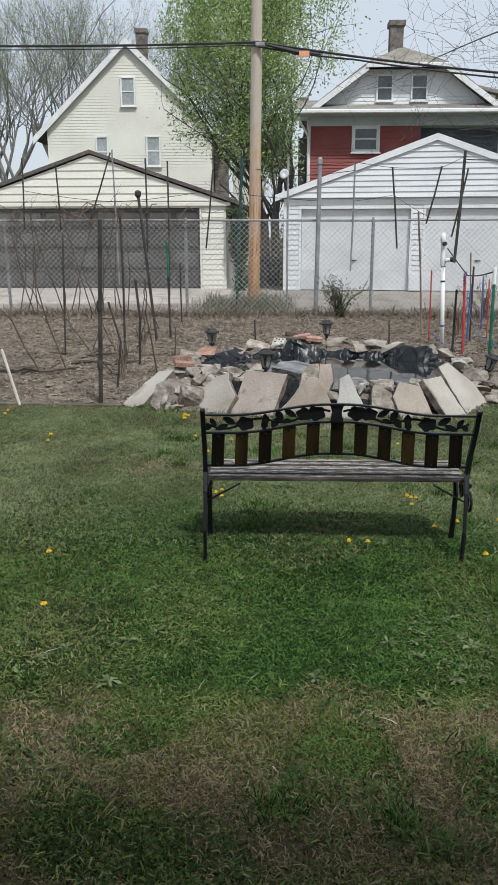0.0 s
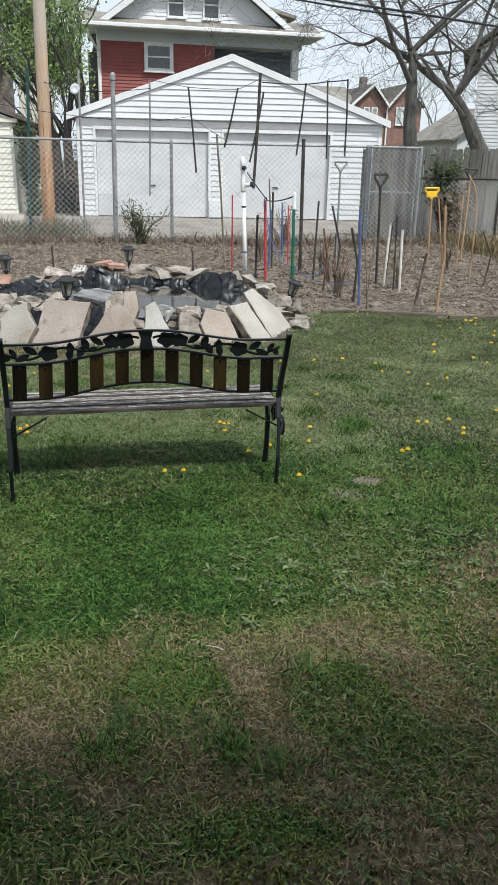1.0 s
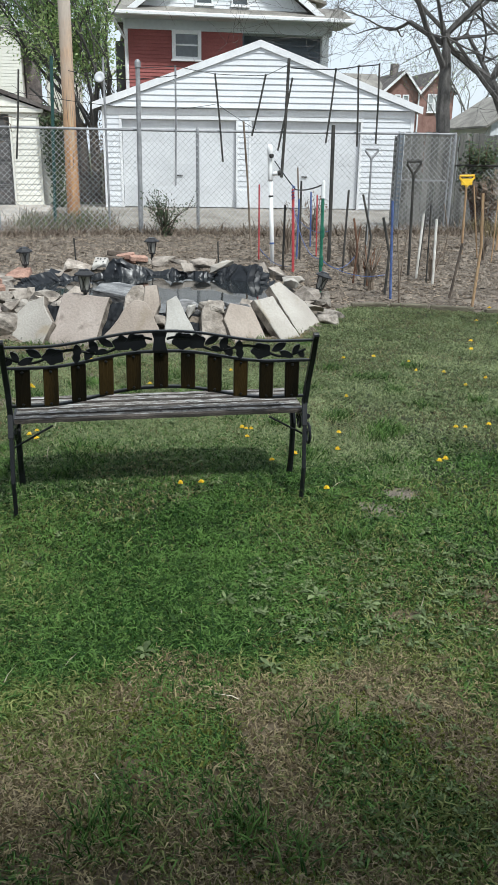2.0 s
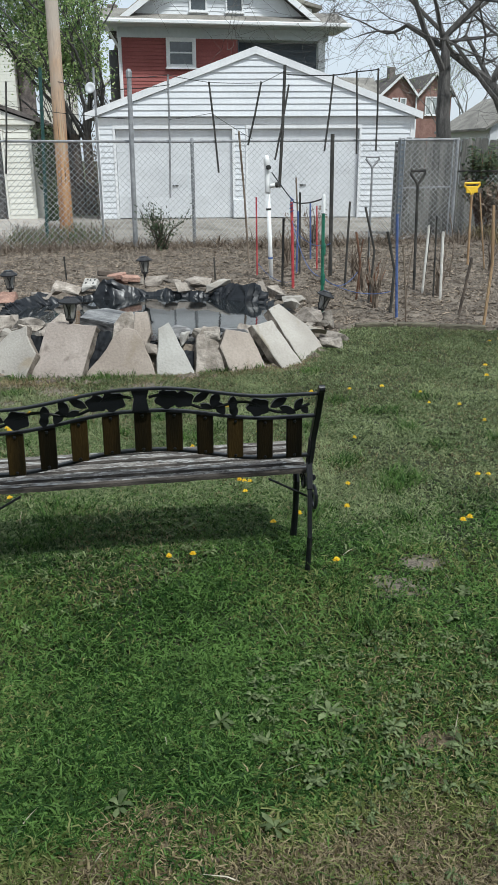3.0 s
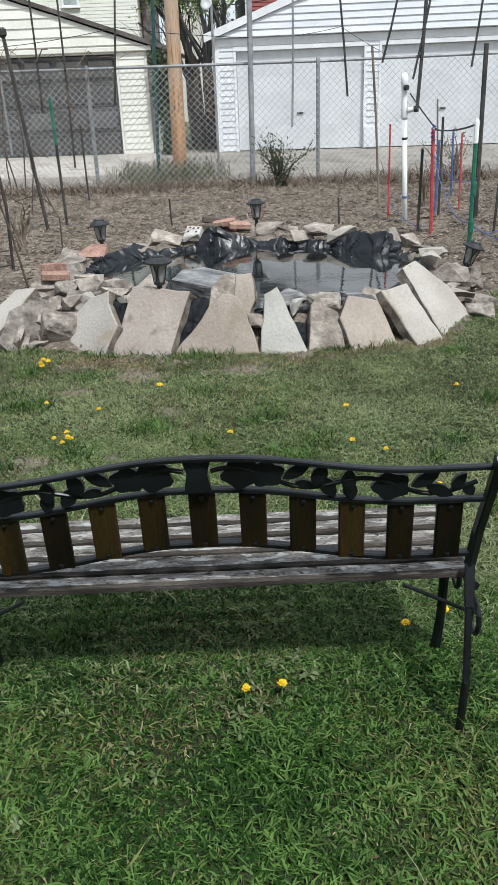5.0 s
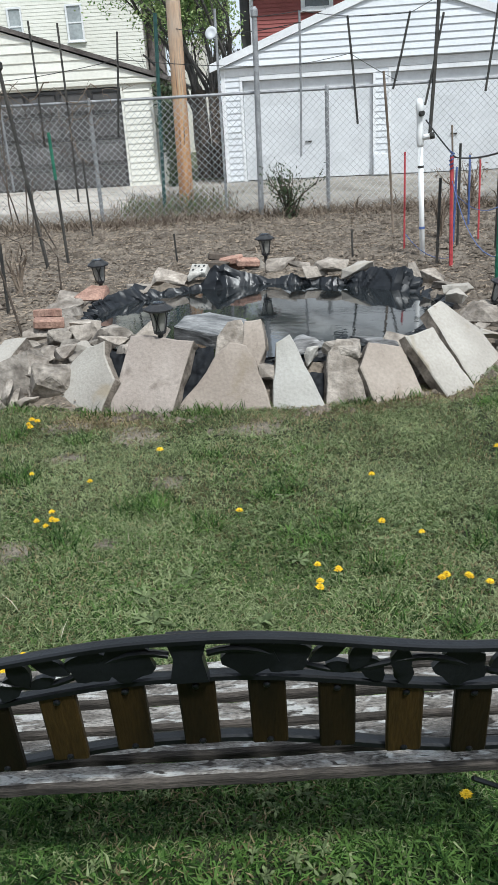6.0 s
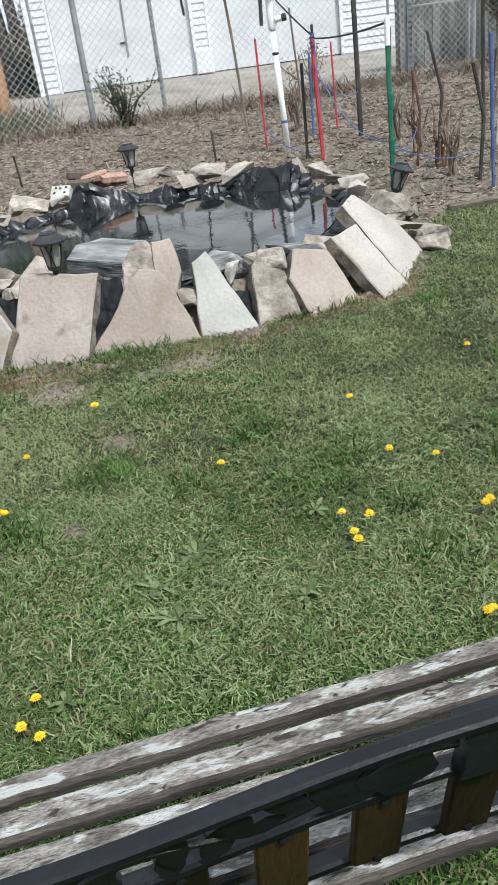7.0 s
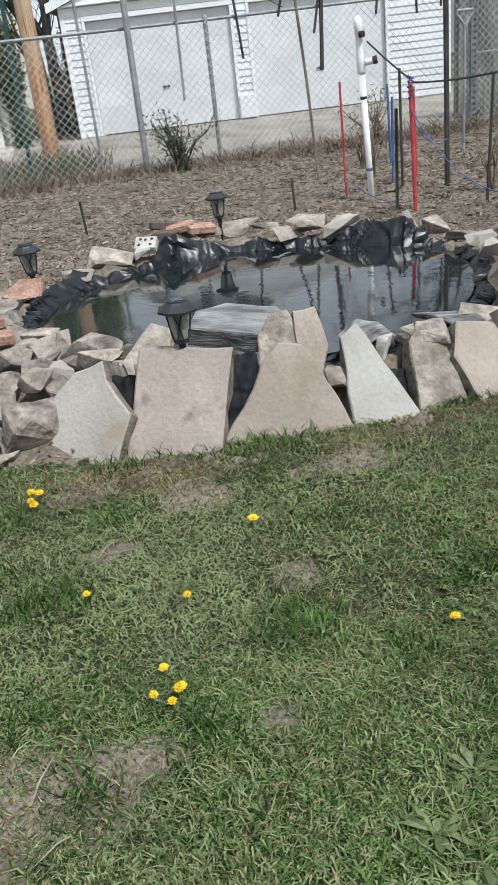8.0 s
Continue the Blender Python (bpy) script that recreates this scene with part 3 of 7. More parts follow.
def dark_garage():
    """Garage with a wide dark door; local x runs along its front, from its left corner."""
    W, H, A, D = 6.9, 2.22, 3.42, 6.5
    g = thing("garage", pose(-7.976, 21.05, 0.12, 0, 0, -2), "cream sided garage with a wide dark panelled door", "garage")
    bm = bmesh.new()
    t, a, b = 0.14, 0.75, 6.22
    box(bm, 0, a, 0, t, 0, H)
    box(bm, b, W, 0, t, 0, H)
    box(bm, a, b, 0, t, 2.08, H)
    box(bm, 0, t, t, D, 0, H)
    box(bm, W - t, W, t, D, 0, H)
    box(bm, t, W - t, D - t, D, 0, H)
    prism(bm, [(0, H), (W, H), (W / 2, A - 0.05)], -0.06, t)
    prism(bm, [(0, H), (W, H), (W / 2, A - 0.05)], D - t, D)
    wall = part("wall", bm, M_CREAMSIDE, g)
    for c, d in ((0.06, a - 0.06), (b + 0.06, W - 0.06)):
        me = mesh_of("siding_board", board((c, d), (c, d), 0.13), M_CREAMSIDE)
        for k in range(16):
            piece("siding_board", me, wall, pose(0, 0, 0.02 + 0.13 * k))
    h = (A - H) / 6.4
    for k in range(6):
        z = H + 0.03 + h * k
        w0, w1 = ((A - z) / (A - H)) * W / 2 - 0.12, ((A - z - h) / (A - H)) * W / 2 - 0.12
        if w1 > 0:
            piece("siding_board", mesh_of("siding_board", board((W / 2 - w0, W / 2 + w0), (W / 2 - w1, W / 2 + w1), h, 0.03), M_CREAMSIDE), wall, pose(0, -0.061, z))
    bm = bmesh.new()
    clapboards(bm, 0.0, D, 0, H, 0, 0.13)
    bmesh.ops.transform(bm, matrix=pose(W, 0, 0, 0, 0, 90), verts=bm.verts)
    part("side_siding", bm, M_CREAMSIDE, g)
    door = new("garage_door")
    door.parent = g
    door["label"] = "wide dark brown sectional garage door"
    panel = bmesh.new()
    box(panel, -0.29, 0.29, -0.04, 0, -0.19, 0.19, 0.03)
    pm = mesh_of("raised_panel", panel, M_DARKDOOR)
    for k in range(4):
        bm = bmesh.new()
        box(bm, a + 0.004, b - 0.004, 0.06, 0.10, 0.517 * k, 0.517 * k + 0.508, 0.006)
        part("door_section", bm, M_DARKDOOR, door)
        for j in range(8):
            piece("raised_panel", pm, door, pose(a + 0.342 + 0.6837 * j, 0.058, 0.517 * k + 0.254))
    bm = bmesh.new()
    box(bm, a - 0.09, a, -0.035, t, 0, 2.08, 0.006)
    part("door_casing", bm, M_CREAMSIDE, g)
    bm = bmesh.new()
    box(bm, b, b + 0.05, -0.035, t, 0, 2.08, 0.006)
    part("door_casing", bm, M_CREAMSIDE, g)
    bm = bmesh.new()
    box(bm, -0.12, W + 0.12, -0.085, -0.036, H - 0.1, H - 0.004, 0.01)
    part("frieze_board", bm, M_CREAMSIDE, g)
    gable_roof(g, -0.45, W + 0.45, H - 0.12, W / 2, A, 0, D, 0.07, M_DARKSHINGLE, 0.11)
    rakes(g, -0.45, W + 0.45, H - 0.02, W / 2, A + 0.075, -0.115, 0.09, M_DARKSHINGLE, 0.03)
    bm = bmesh.new()
    box(bm, W + 0.30, W + 0.42, -0.1, D, H - 0.10, H + 0.0, 0.02)
    part("gutter", bm, M_CREAMSIDE, g)
    return g


white_garage()
dark_garage()


def cream_house():
    """House with a steep gable towards the yard."""
    h = thing("house", pose(-6.15, 36, 0.1), "cream clapboard house with a steep white-edged gable", "house")
    hw, he, hr, D = 3.55, 5.95, 9.3, 11
    bm = bmesh.new()
    prism(bm, [(-hw, 0), (hw, 0), (hw, he), (0, hr - 0.12), (-hw, he)], 0, D)
    part("wall", bm, M_CREAMSIDE, h)
    bm = bmesh.new()

    def ends(z):
        w = hw if z < he else hw * (hr - 0.12 - z) / (hr - 0.12 - he)
        return -w, w
    clapboards(bm, -hw, hw, 0, hr - 0.15, -0.002, 0.12, ends, 0.014)
    tagged(part("siding", bm, M_CREAMSIDE, h), kind="stuff")
    gable_roof(h, -hw - 0.55, hw + 0.55, he - 0.52, 0, hr, 0, D, 0.14, M_DARKSHINGLE, 0.15)
    rakes(h, -hw - 0.57, hw + 0.57, he - 0.40, 0, hr + 0.14, -0.16, 0.30, M_WHITETRIM, 0.05)
    window(h, -0.30, 0.34, 6.78, 7.95, -0.03, 0.07, M_GLASSLIT)
    window(h, -1.46, -0.90, 4.3, 5.60, -0.03, 0.07, M_GLASSLIT)
    window(h, 0.72, 1.36, 4.35, 5.60, -0.03, 0.07, M_GLASSLIT)
    bm = bmesh.new()
    box(bm, 0.22, 0.68, 1.2, 1.7, hr - 0.6, 10.05, 0.02)
    box(bm, 0.18, 0.72, 1.16, 1.74, 9.9, 10.1, 0.02)
    part("chimney", bm, M_CHIMNEY, h, "dark brick chimney")
    bm = bmesh.new()
    box(bm, hw + 0.05, hw + 0.62, 1.0, 1.9, 0, 5.2, 0.02)
    part("chimney_flank", bm, M_CHIMNEY, h, "grey brick chimney stack")
    bm = bmesh.new()
    box(bm, hw + 0.7, hw + 2.2, 4.0, 9, 0, 4.6, 0.02)
    part("annex", bm, M_CREAMSIDE, h)


def red_house():
    """Two-storey house, red clapboards below, white attic gable, hipped tip."""
    h = thing("house", pose(0, 31, 0.15), "red clapboard house with a white attic gable and grey roof", "house")
    x0, x1, zt = 1.41, 8.62, 5.28
    D = 10
    bm = bmesh.new()
    box(bm, x0, 5.45, 0, D, 0, zt)
    box(bm, 5.45, x1, 0.7, D, 0, zt)
    part("wall", bm, M_REDSIDE, h)
    bm = bmesh.new()
    clapboards(bm, x0, 5.45, 0, zt, -0.002, 0.115)
    tagged(part("siding", bm, M_REDSIDE, h), kind="stuff")
    bm = bmesh.new()
    clapboards(bm, 5.51, x1 - 0.02, 0, zt, 0.69, 0.115)
    tagged(part("porch_wall", bm, M_PORCH, h, "shaded slate-blue porch wall"), kind="stuff")
    bm = bmesh.new()
    box(bm, 5.46, 5.50, 0.02, 0.66, 0, zt)
    part("porch_side", bm, M_PORCH, h)
    for x in (8.35, 5.52):
        if x > 8:
            bm = bmesh.new()
            box(bm, x, x + 0.26, 0.0, 0.26, 0, zt, 0.02)
            part("porch_column", bm, M_WHITETRIM, h)
    bm = bmesh.new()
    box(bm, x0 - 0.08, x0 + 0.03, -0.05, 0.05, 0, zt, 0.02)
    part("corner_board", bm, M_WHITETRIM, h)
    # eaves: soffit, gutter and the low skirt of roof
    bm = bmesh.new()
    box(bm, 1.33, 8.70, -0.06, 1.0, zt - 0.02, zt + 0.30)
    part("frieze", bm, M_SOFFIT, h, "grey frieze board under the eaves")
    bm = bmesh.new()
    box(bm, 0.78, 9.25, -0.72, 1.0, zt + 0.302, zt + 0.36)
    part("soffit", bm, M_SOFFIT, h)
    bm = bmesh.new()
    box(bm, 0.70, 9.32, -0.84, -0.722, zt + 0.31, zt + 0.45, 0.03)
    part("gutter", bm, M_WHITETRIM, h)
    bm = bmesh.new()
    prism(bm, [(-0.80, zt + 0.38), (1.0, zt + 1.02), (1.0, zt + 0.40)], 0.72, 9.30)
    bmesh.ops.transform(bm, matrix=Matrix(((0, 1, 0, 0), (1, 0, 0, 0), (0, 0, 1, 0), (0, 0, 0, 1))), verts=bm.verts)
    bmesh.ops.reverse_faces(bm, faces=bm.faces)
    part("skirt_roof", bm, M_SHINGLE, h)
    # attic wall with a clipped gable
    gx0, gx1, cx0, cx1, zb, zc = 1.75, 8.05, 3.50, 6.25, zt + 0.62, 7.24
    bm = bmesh.new()
    prism(bm, [(gx0, zb), (gx1, zb), (cx1, zc), (cx0, zc)], 0.3, D)
    part("attic_wall", bm, M_WHITESIDE, h)
    bm = bmesh.new()

    def ends(z):
        f = (z - zb) / (zc - zb)
        return gx0 + (cx0 - gx0) * f, gx1 + (cx1 - gx1) * f
    clapboards(bm, gx0, gx1, zb, zc - 0.01, 0.298, 0.13, ends)
    tagged(part("attic_siding", bm, M_WHITESIDE, h), kind="stuff")
    mid, zr = 4.87, 8.12
    for k, (xa, xb) in enumerate(((gx0 - 0.35, cx0), (gx1 + 0.35, cx1))):
        za = zb - 0.16
        bm = bmesh.new()
        pts = [(xa, za), (xb, zc), (mid, zr), (mid, zr + 0.14), (xb - (0.06 if k == 0 else -0.06), zc + 0.16), (xa, za + 0.16)]
        v0 = [bm.verts.new((p[0], -0.12 if i not in (2, 3) else 1.6, p[1])) for i, p in enumerate(pts)]
        v1 = [bm.verts.new((p[0], D + 0.3, p[1])) for p in pts]
        n = len(pts)
        bm.faces.new(v0)
        bm.faces.new(v1[::-1])
        for i in range(n):
            bm.faces.new((v0[(i + 1) % n], v0[i], v1[i], v1[(i + 1) % n]))
        bmesh.ops.recalc_face_normals(bm, faces=bm.faces)
        part("roof_slope", bm, M_SHINGLETAN, h)
        bm = bmesh.new()
        prism(bm, [(xa, za - 0.1), (xb, zc - 0.1), (xb, zc + 0.13), (xa, za + 0.13)], -0.17, -0.125)
        bmesh.ops.recalc_face_normals(bm, faces=bm.faces)
        part("rake_board", bm, M_WHITETRIM, h)
    bm = bmesh.new()
    tip = [bm.verts.new(p) for p in ((cx0 - 0.1, -0.16, zc + 0.10), (cx1 + 0.1, -0.16, zc + 0.10), (mid, 1.6, zr + 0.15), (cx0 - 0.1, -0.16, zc + 0.02), (cx1 + 0.1, -0.16, zc + 0.02), (mid, 1.6, zr))]
    for f in ((0, 1, 2), (4, 3, 5), (3, 4, 1, 0), (1, 4, 5, 2), (3, 0, 2, 5)):
        bm.faces.new([tip[i] for i in f])
    part("hipped_tip", bm, M_SHINGLETAN, h)
    bm = bmesh.new()
    box(bm, cx0 - 0.12, cx1 + 0.12, -0.21, -0.165, zc - 0.03, zc + 0.11, 0.01)
    part("tip_fascia", bm, M_WHITETRIM, h)
    window(h, 3.82, 4.44, 6.14, 7.06, 0.27, 0.06)
    window(h, 5.08, 5.70, 6.14, 7.06, 0.27, 0.06)
    window(h, 2.95, 3.98, 4.34, 5.28, -0.035, 0.13)
    bm = bmesh.new()
    box(bm, 4.40, 4.90, 1.4, 1.9, 7.4, 9.1, 0.02)
    box(bm, 4.34, 4.96, 1.34, 1.96, 8.92, 9.12, 0.02)
    part("chimney", bm, M_CHIMNEY, h, "tall dark brick chimney")
    bm = bmesh.new()
    box(bm, 1.06, 1.40, 1.2, 1.6, 5.4, 6.45, 0.02)
    part("chimney", bm, M_CHIMNEY, h, "short brick chimney")
    bm = bmesh.new()
    prism(bm, [(7.4, 7.2), (9.25, 6.75), (9.25, 6.87), (7.4, 7.32)], 3.0, 7.5)
    part("wing_roof", bm, M_SHINGLETAN, h)
    bm = bmesh.new()
    prism(bm, [(7.0, 5.0), (8.9, 5.0), (8.9, 6.78), (7.4, 7.14), (7.0, 7.2)], 3.2, 7.3)
    part("wing_wall", bm, M_WHITESIDE, h)
    # dark upright box and a low white porch roof at the near corner
    bm = bmesh.new()
    box(bm, 1.02, 1.32, 0.3, 1.2, 0, 4.9, 0.02)
    part("side_stair", bm, M_DARKDOOR, h)
    bm = bmesh.new()
    prism(bm, [(0.2, 3.2), (1.0, 3.95), (1.0, 4.1), (0.2, 3.35)], -0.2, 1.2)
    part("porch_roof", bm, M_WHITETRIM, h)
    bm = bmesh.new()
    tube(bm, [(1.36, -0.07, 0), (1.36, -0.07, 4.9), (0.9, -0.7, 5.55)], 0.045, 8)
    part("downspout", bm, M_WHITETRIM, h)


def brick_house():
    h = thing("house", pose(0, 65, 0.1), "brick house with twin white-edged gables and brown roof", "house")
    bm = bmesh.new()
    prism(bm, [(22.35, 0), (25.2, 0), (25.2, 6.15), (23.9, 7.35), (22.35, 6.05)], 0, 8)
    part("wall", bm, M_BRICKWALL, h)
    bm = bmesh.new()
    prism(bm, [(25.205, 0), (28.1, 0), (28.1, 6.1), (26.65, 7.45), (25.205, 6.2)], -0.02, 8)
    part("wall", bm, M_BRICKWALL, h)
    for xl, xr, xm, ze, zr, y in ((22.1, 25.25, 23.9, 5.95, 7.5, -0.35), (25.15, 28.4, 26.65, 5.95, 7.6, -0.37)):
        gable_roof(h, xl, xr, ze, xm, zr, y + 0.35, 8, 0.10, M_DARKSHINGLE, 0.3)
        rakes(h, xl, xr, ze + 0.10, xm, zr + 0.12, y - 0.02, 0.24, M_WHITETRIM, 0.05)
    # long roof that falls towards the alley, over a brick wall
    bm = bmesh.new()
    box(bm, 17.0, 22.3, 0.3, 8, 0, 5.9)
    part("side_wall", bm, M_BRICKWALL, h)
    bm = bmesh.new()
    for p in (((16.6, 0.0, 5.85), (22.6, 0.0, 5.85), (22.9, 4.0, 7.5), (16.6, 4.0, 7.5)), ((22.9, 4.0, 7.5), (22.6, 8.3, 5.85), (16.6, 8.3, 5.85), (16.6, 4.0, 7.5))):
        low = [bm.verts.new(q) for q in p]
        top = [bm.verts.new((q[0], q[1], q[2] + 0.12)) for q in p]
        bm.faces.new(low[::-1])
        bm.faces.new(top)
        for i in range(4):
            bm.faces.new((low[i], low[(i + 1) % 4], top[(i + 1) % 4], top[i]))
    bmesh.ops.recalc_face_normals(bm, faces=bm.faces)
    part("long_roof", bm, M_SHINGLE, h)
    window(h, 23.22, 23.72, 4.7, 5.85, -0.03, 0.09, M_GLASSLIT)
    window(h, 23.86, 24.38, 4.7, 5.85, -0.03, 0.09, M_GLASSLIT)
    window(h, 25.92, 26.44, 4.6, 5.95, -0.06, 0.10, M_GLASSLIT)
    window(h, 26.46, 26.98, 4.6, 5.95, -0.06, 0.10, M_GLASSLIT)
    bm = bmesh.new()
    box(bm, 25.12, 25.24, -0.14, -0.025, 0, 6.1, 0.02)
    part("downspout", bm, M_WHITETRIM, h)
    bm = bmesh.new()
    box(bm, 23.6, 24.1, 2.0, 2.6, 6.6, 8.25, 0.02)
    part("chimney", bm, M_CHIMNEY, h)


def white_house():
    h = thing("house", pose(15.3, 30, 0.1, 0, 0, -27), "white clapboard house with dark windows behind the fence", "house")
    bm = bmesh.new()
    box(bm, 0, 8, 0, 9, 0, 5.6)
    part("wall", bm, M_WHITESIDE, h)
    bm = bmesh.new()
    clapboards(bm, 0, 8, 0, 5.6, -0.002, 0.13)
    tagged(part("siding", bm, M_WHITESIDE, h), kind="stuff")
    window(h, 1.0, 1.9, 3.3, 4.9, -0.03, 0.1)
    window(h, 3.2, 4.1, 3.3, 4.9, -0.03, 0.1)
    gable_roof(h, -0.6, 8.6, 5.3, 4, 8.6, 0, 9, 0.15, M_DARKSHINGLE, 0.4)
    bm = bmesh.new()
    prism(bm, [(0, 5.6), (8, 5.6), (4, 8.5)], 0.0, 9)
    part("gable_wall", bm, M_WHITESIDE, h)


def far_shed():
    h = thing("shed", pose(20.0, 41, 0.1), "small grey-roofed outbuilding with a white gable", "shed")
    bm = bmesh.new()
    prism(bm, [(0, 0), (5, 0), (5, 2.9), (2.5, 4.4), (0, 2.9)], 0, 6)
    part("wall", bm, M_WHITESIDE, h)
    gable_roof(h, -0.4, 5.4, 2.7, 2.5, 4.45, 0, 6, 0.12, M_SHINGLE, 0.3)
    window(h, 2.2, 2.8, 2.9, 3.6, -0.03, 0.08)


cream_house()
red_house()
brick_house()
white_house()
far_shed()


# ---- fences, pole and cables ----
def chain_link_fence():
    f = thing("chain_link_fence", pose(0, 14.85, 0), "galvanised chain-link fence between garden and alley", "fence")
    x0, x1, z0, z1 = -9.2, 6.75, 0.06, 1.74
    for x in (-7.7, -4.84, -1.47, 1.98, 5.66, 6.74):
        bm = bmesh.new()
        lathe(bm, [(0.03, -0.3), (0.03, 1.79), (0.02, 1.82)], 8, (x, 0, 0))
        part("post", bm, M_GALV, f, smooth=False)
    bm = bmesh.new()
    tube(bm, [(x0, 0, 1.765), (-3, 0, 1.775), (2, 0, 1.76), (x1, 0, 1.79)], 0.021, 8)
    part("top_rail", bm, M_GALV, f)
    bm = bmesh.new()
    p, H = 0.098, z1 - z0
    k = x0 - H
    while k < x1:
        for s in (0, 1):
            a, b = max(k, x0), min(k + H, x1)
            if b - a > 0.02:
                za, zb = z0 + (a - k), z0 + (b - k)
                if s:
                    za, zb = z0 + z1 - za, z0 + z1 - zb
                tube(bm, [(a, -0.032 - 0.003 * s, za), (b, -0.032 - 0.003 * s, zb)], 0.0038, 3, False)
        k += p
    tagged(part("wire_mesh", bm, M_WIRE, f, "woven diamond wire mesh"), kind="stuff")
    # a straight gate leaf with a tension strip beside it
    bm = bmesh.new()
    tube(bm, [(5.74, 0, 0.1), (5.74, 0, 1.78), (6.66, 0, 1.78), (6.66, 0, 0.1), (5.74, 0, 0.1)], 0.018, 6)
    tube(bm, [(5.74, 0, 0.98), (6.66, 0, 0.98)], 0.015, 6)
    part("gate_frame", bm, M_GALV, f)
    for x in (5.69,):
        bm = bmesh.new()
        for j in range(22):
            box(bm, x - 0.032, x + 0.032, -0.055, -0.04, 0.12 + j * 0.076, 0.16 + j * 0.076)
        box(bm, x - 0.040, x - 0.030, -0.058, -0.038, 0.08, 1.8)
        box(bm, x + 0.030, x + 0.040, -0.058, -0.038, 0.08, 1.8)
        part("rung_strip", bm, M_BLUESTEEL, f, "ladder-like metal strip tied to the post")
    return f


chain_link_fence()

# tall grey clothes-line post at the fence, and the dark garden posts
bm = bmesh.new()
lathe(bm, [(0.042, -0.3), (0.041, 0.9), (0.038, 2.66), (0.050, 2.68), (0.050, 2.76), (0.025, 2.80)], 10)
tall = tagged(part("steel_post", bm, M_GALV), "tall weathered grey post with a cap by the fence", "post")
tall.matrix_basis = pose(0.95, 14.72, 0.05, 0, 0.6, 0)


def wood_fence():
    f = thing("wooden_fence", pose(5.95, 15.75, 0.05, 0, 0, 2), "weathered grey wooden board fence", "fence")
    rnd = random.Random(5)
    bm = bmesh.new()
    prism(bm, [(0.004, 0), (0.136, 0), (0.136, 1.74), (0.118, 1.785), (0.022, 1.785), (0.004, 1.74)], 0, 0.018)
    me = mesh_of("board", bm, M_GREYWOOD)
    for k in range(64):
        piece("board", me, f, pose(0.143 * k, 0, rnd.uniform(-0.03, 0.02), 0, rnd.uniform(-0.4, 0.4), 0))
    for z in (0.35, 1.45):
        bm = bmesh.new()
        box(bm, 0, 9.2, 0.022, 0.06, z, z + 0.09)
        part("rail", bm, M_GREYWOOD, f)
    for k in range(5):
        bm = bmesh.new()
        box(bm, 2.25 * k, 2.25 * k + 0.09, 0.063, 0.15, -0.2, 1.72)
        part("post", bm, M_GREYWOOD, f)


wood_fence()


def low_fence():
    f = thing("wire_fence", pose(0, 0, 0), "low dark wire fence overgrown with dry vines", "fence")
    bm = bmesh.new()
    tube(bm, [(6.85, 15.0, 1.25), (9.3, 13.4, 1.27), (12.5, 11.4, 1.3)], 0.02, 6)
    part("top_rail", bm, M_DARKSTAKE, f)
    for x, y in ((8.1, 14.2), (10.3, 12.8)):
        bm = bmesh.new()
        tube(bm, [(x, y, -0.1), (x, y, 1.3)], 0.025, 6)
        part("post", bm, M_DARKSTAKE, f)
    bm = bmesh.new()
    L, d = 5.0, Vector((9.5 - 6.85, 13.3 - 15.0, 0)).normalized()
    k = -1.2
    while k < L:
        for s in (0, 1):
            a, b = max(k, 0), min(k + 1.2, L)
            za, zb = 0.05 + (a - k), 0.05 + (b - k)
            if s:
                za, zb = 1.3 - za, 1.3 - zb
            p, q = Vector((6.85, 15.0 - 0.003 * s, za)) + d * a, Vector((6.85, 15.0 - 0.003 * s, zb)) + d * b
            tube(bm, [p, q], 0.0029, 3, False)
        k += 0.085
    tagged(part("wire_mesh", bm, M_WIRE, f), kind="stuff")


low_fence()


def utility_pole():
    p = thing("utility_pole", pose(-0.24, 16.0, 0.05, 0, 0.6, 0), "tall round wooden utility pole, orange-brown below", "pole")
    bm = bmesh.new()
    lathe(bm, [(0.122, -0.4), (0.118, 0.5), (0.110, 3), (0.10, 6), (0.09, 9.5)], 20)
    part("pole_shaft", bm, M_POLE, p, smooth=True)
    bm = bmesh.new()
    lathe(bm, [(0.106, 4.86), (0.112, 4.88), (0.112, 4.95), (0.106, 4.97)], 16)
    part("clamp_band", bm, M_GALV, p)
    bm = bmesh.new()
    box(bm, -0.02, 0.16, -0.17, -0.11, 4.86, 4.93, 0.01)
    part("bracket", bm, M_GALV, p)


utility_pole()


def cable(name, pts, r, label):
    """A slack cable through points, with a slight sag between them."""
    out = []
    for a, b in zip(pts, pts[1:]):
        a, b = Vector(a), Vector(b)
        for k in range(12):
            f = k / 12
            q = a.lerp(b, f)
            q.z -= 0.012 * (b - a).length * 4 * f * (1 - f)
            out.append(q)
    out.append(Vector(pts[-1]))
    bm = bmesh.new()
    tube(bm, out, r, 6)
    return tagged(part(name, bm, M_CABLE), label, "cable")


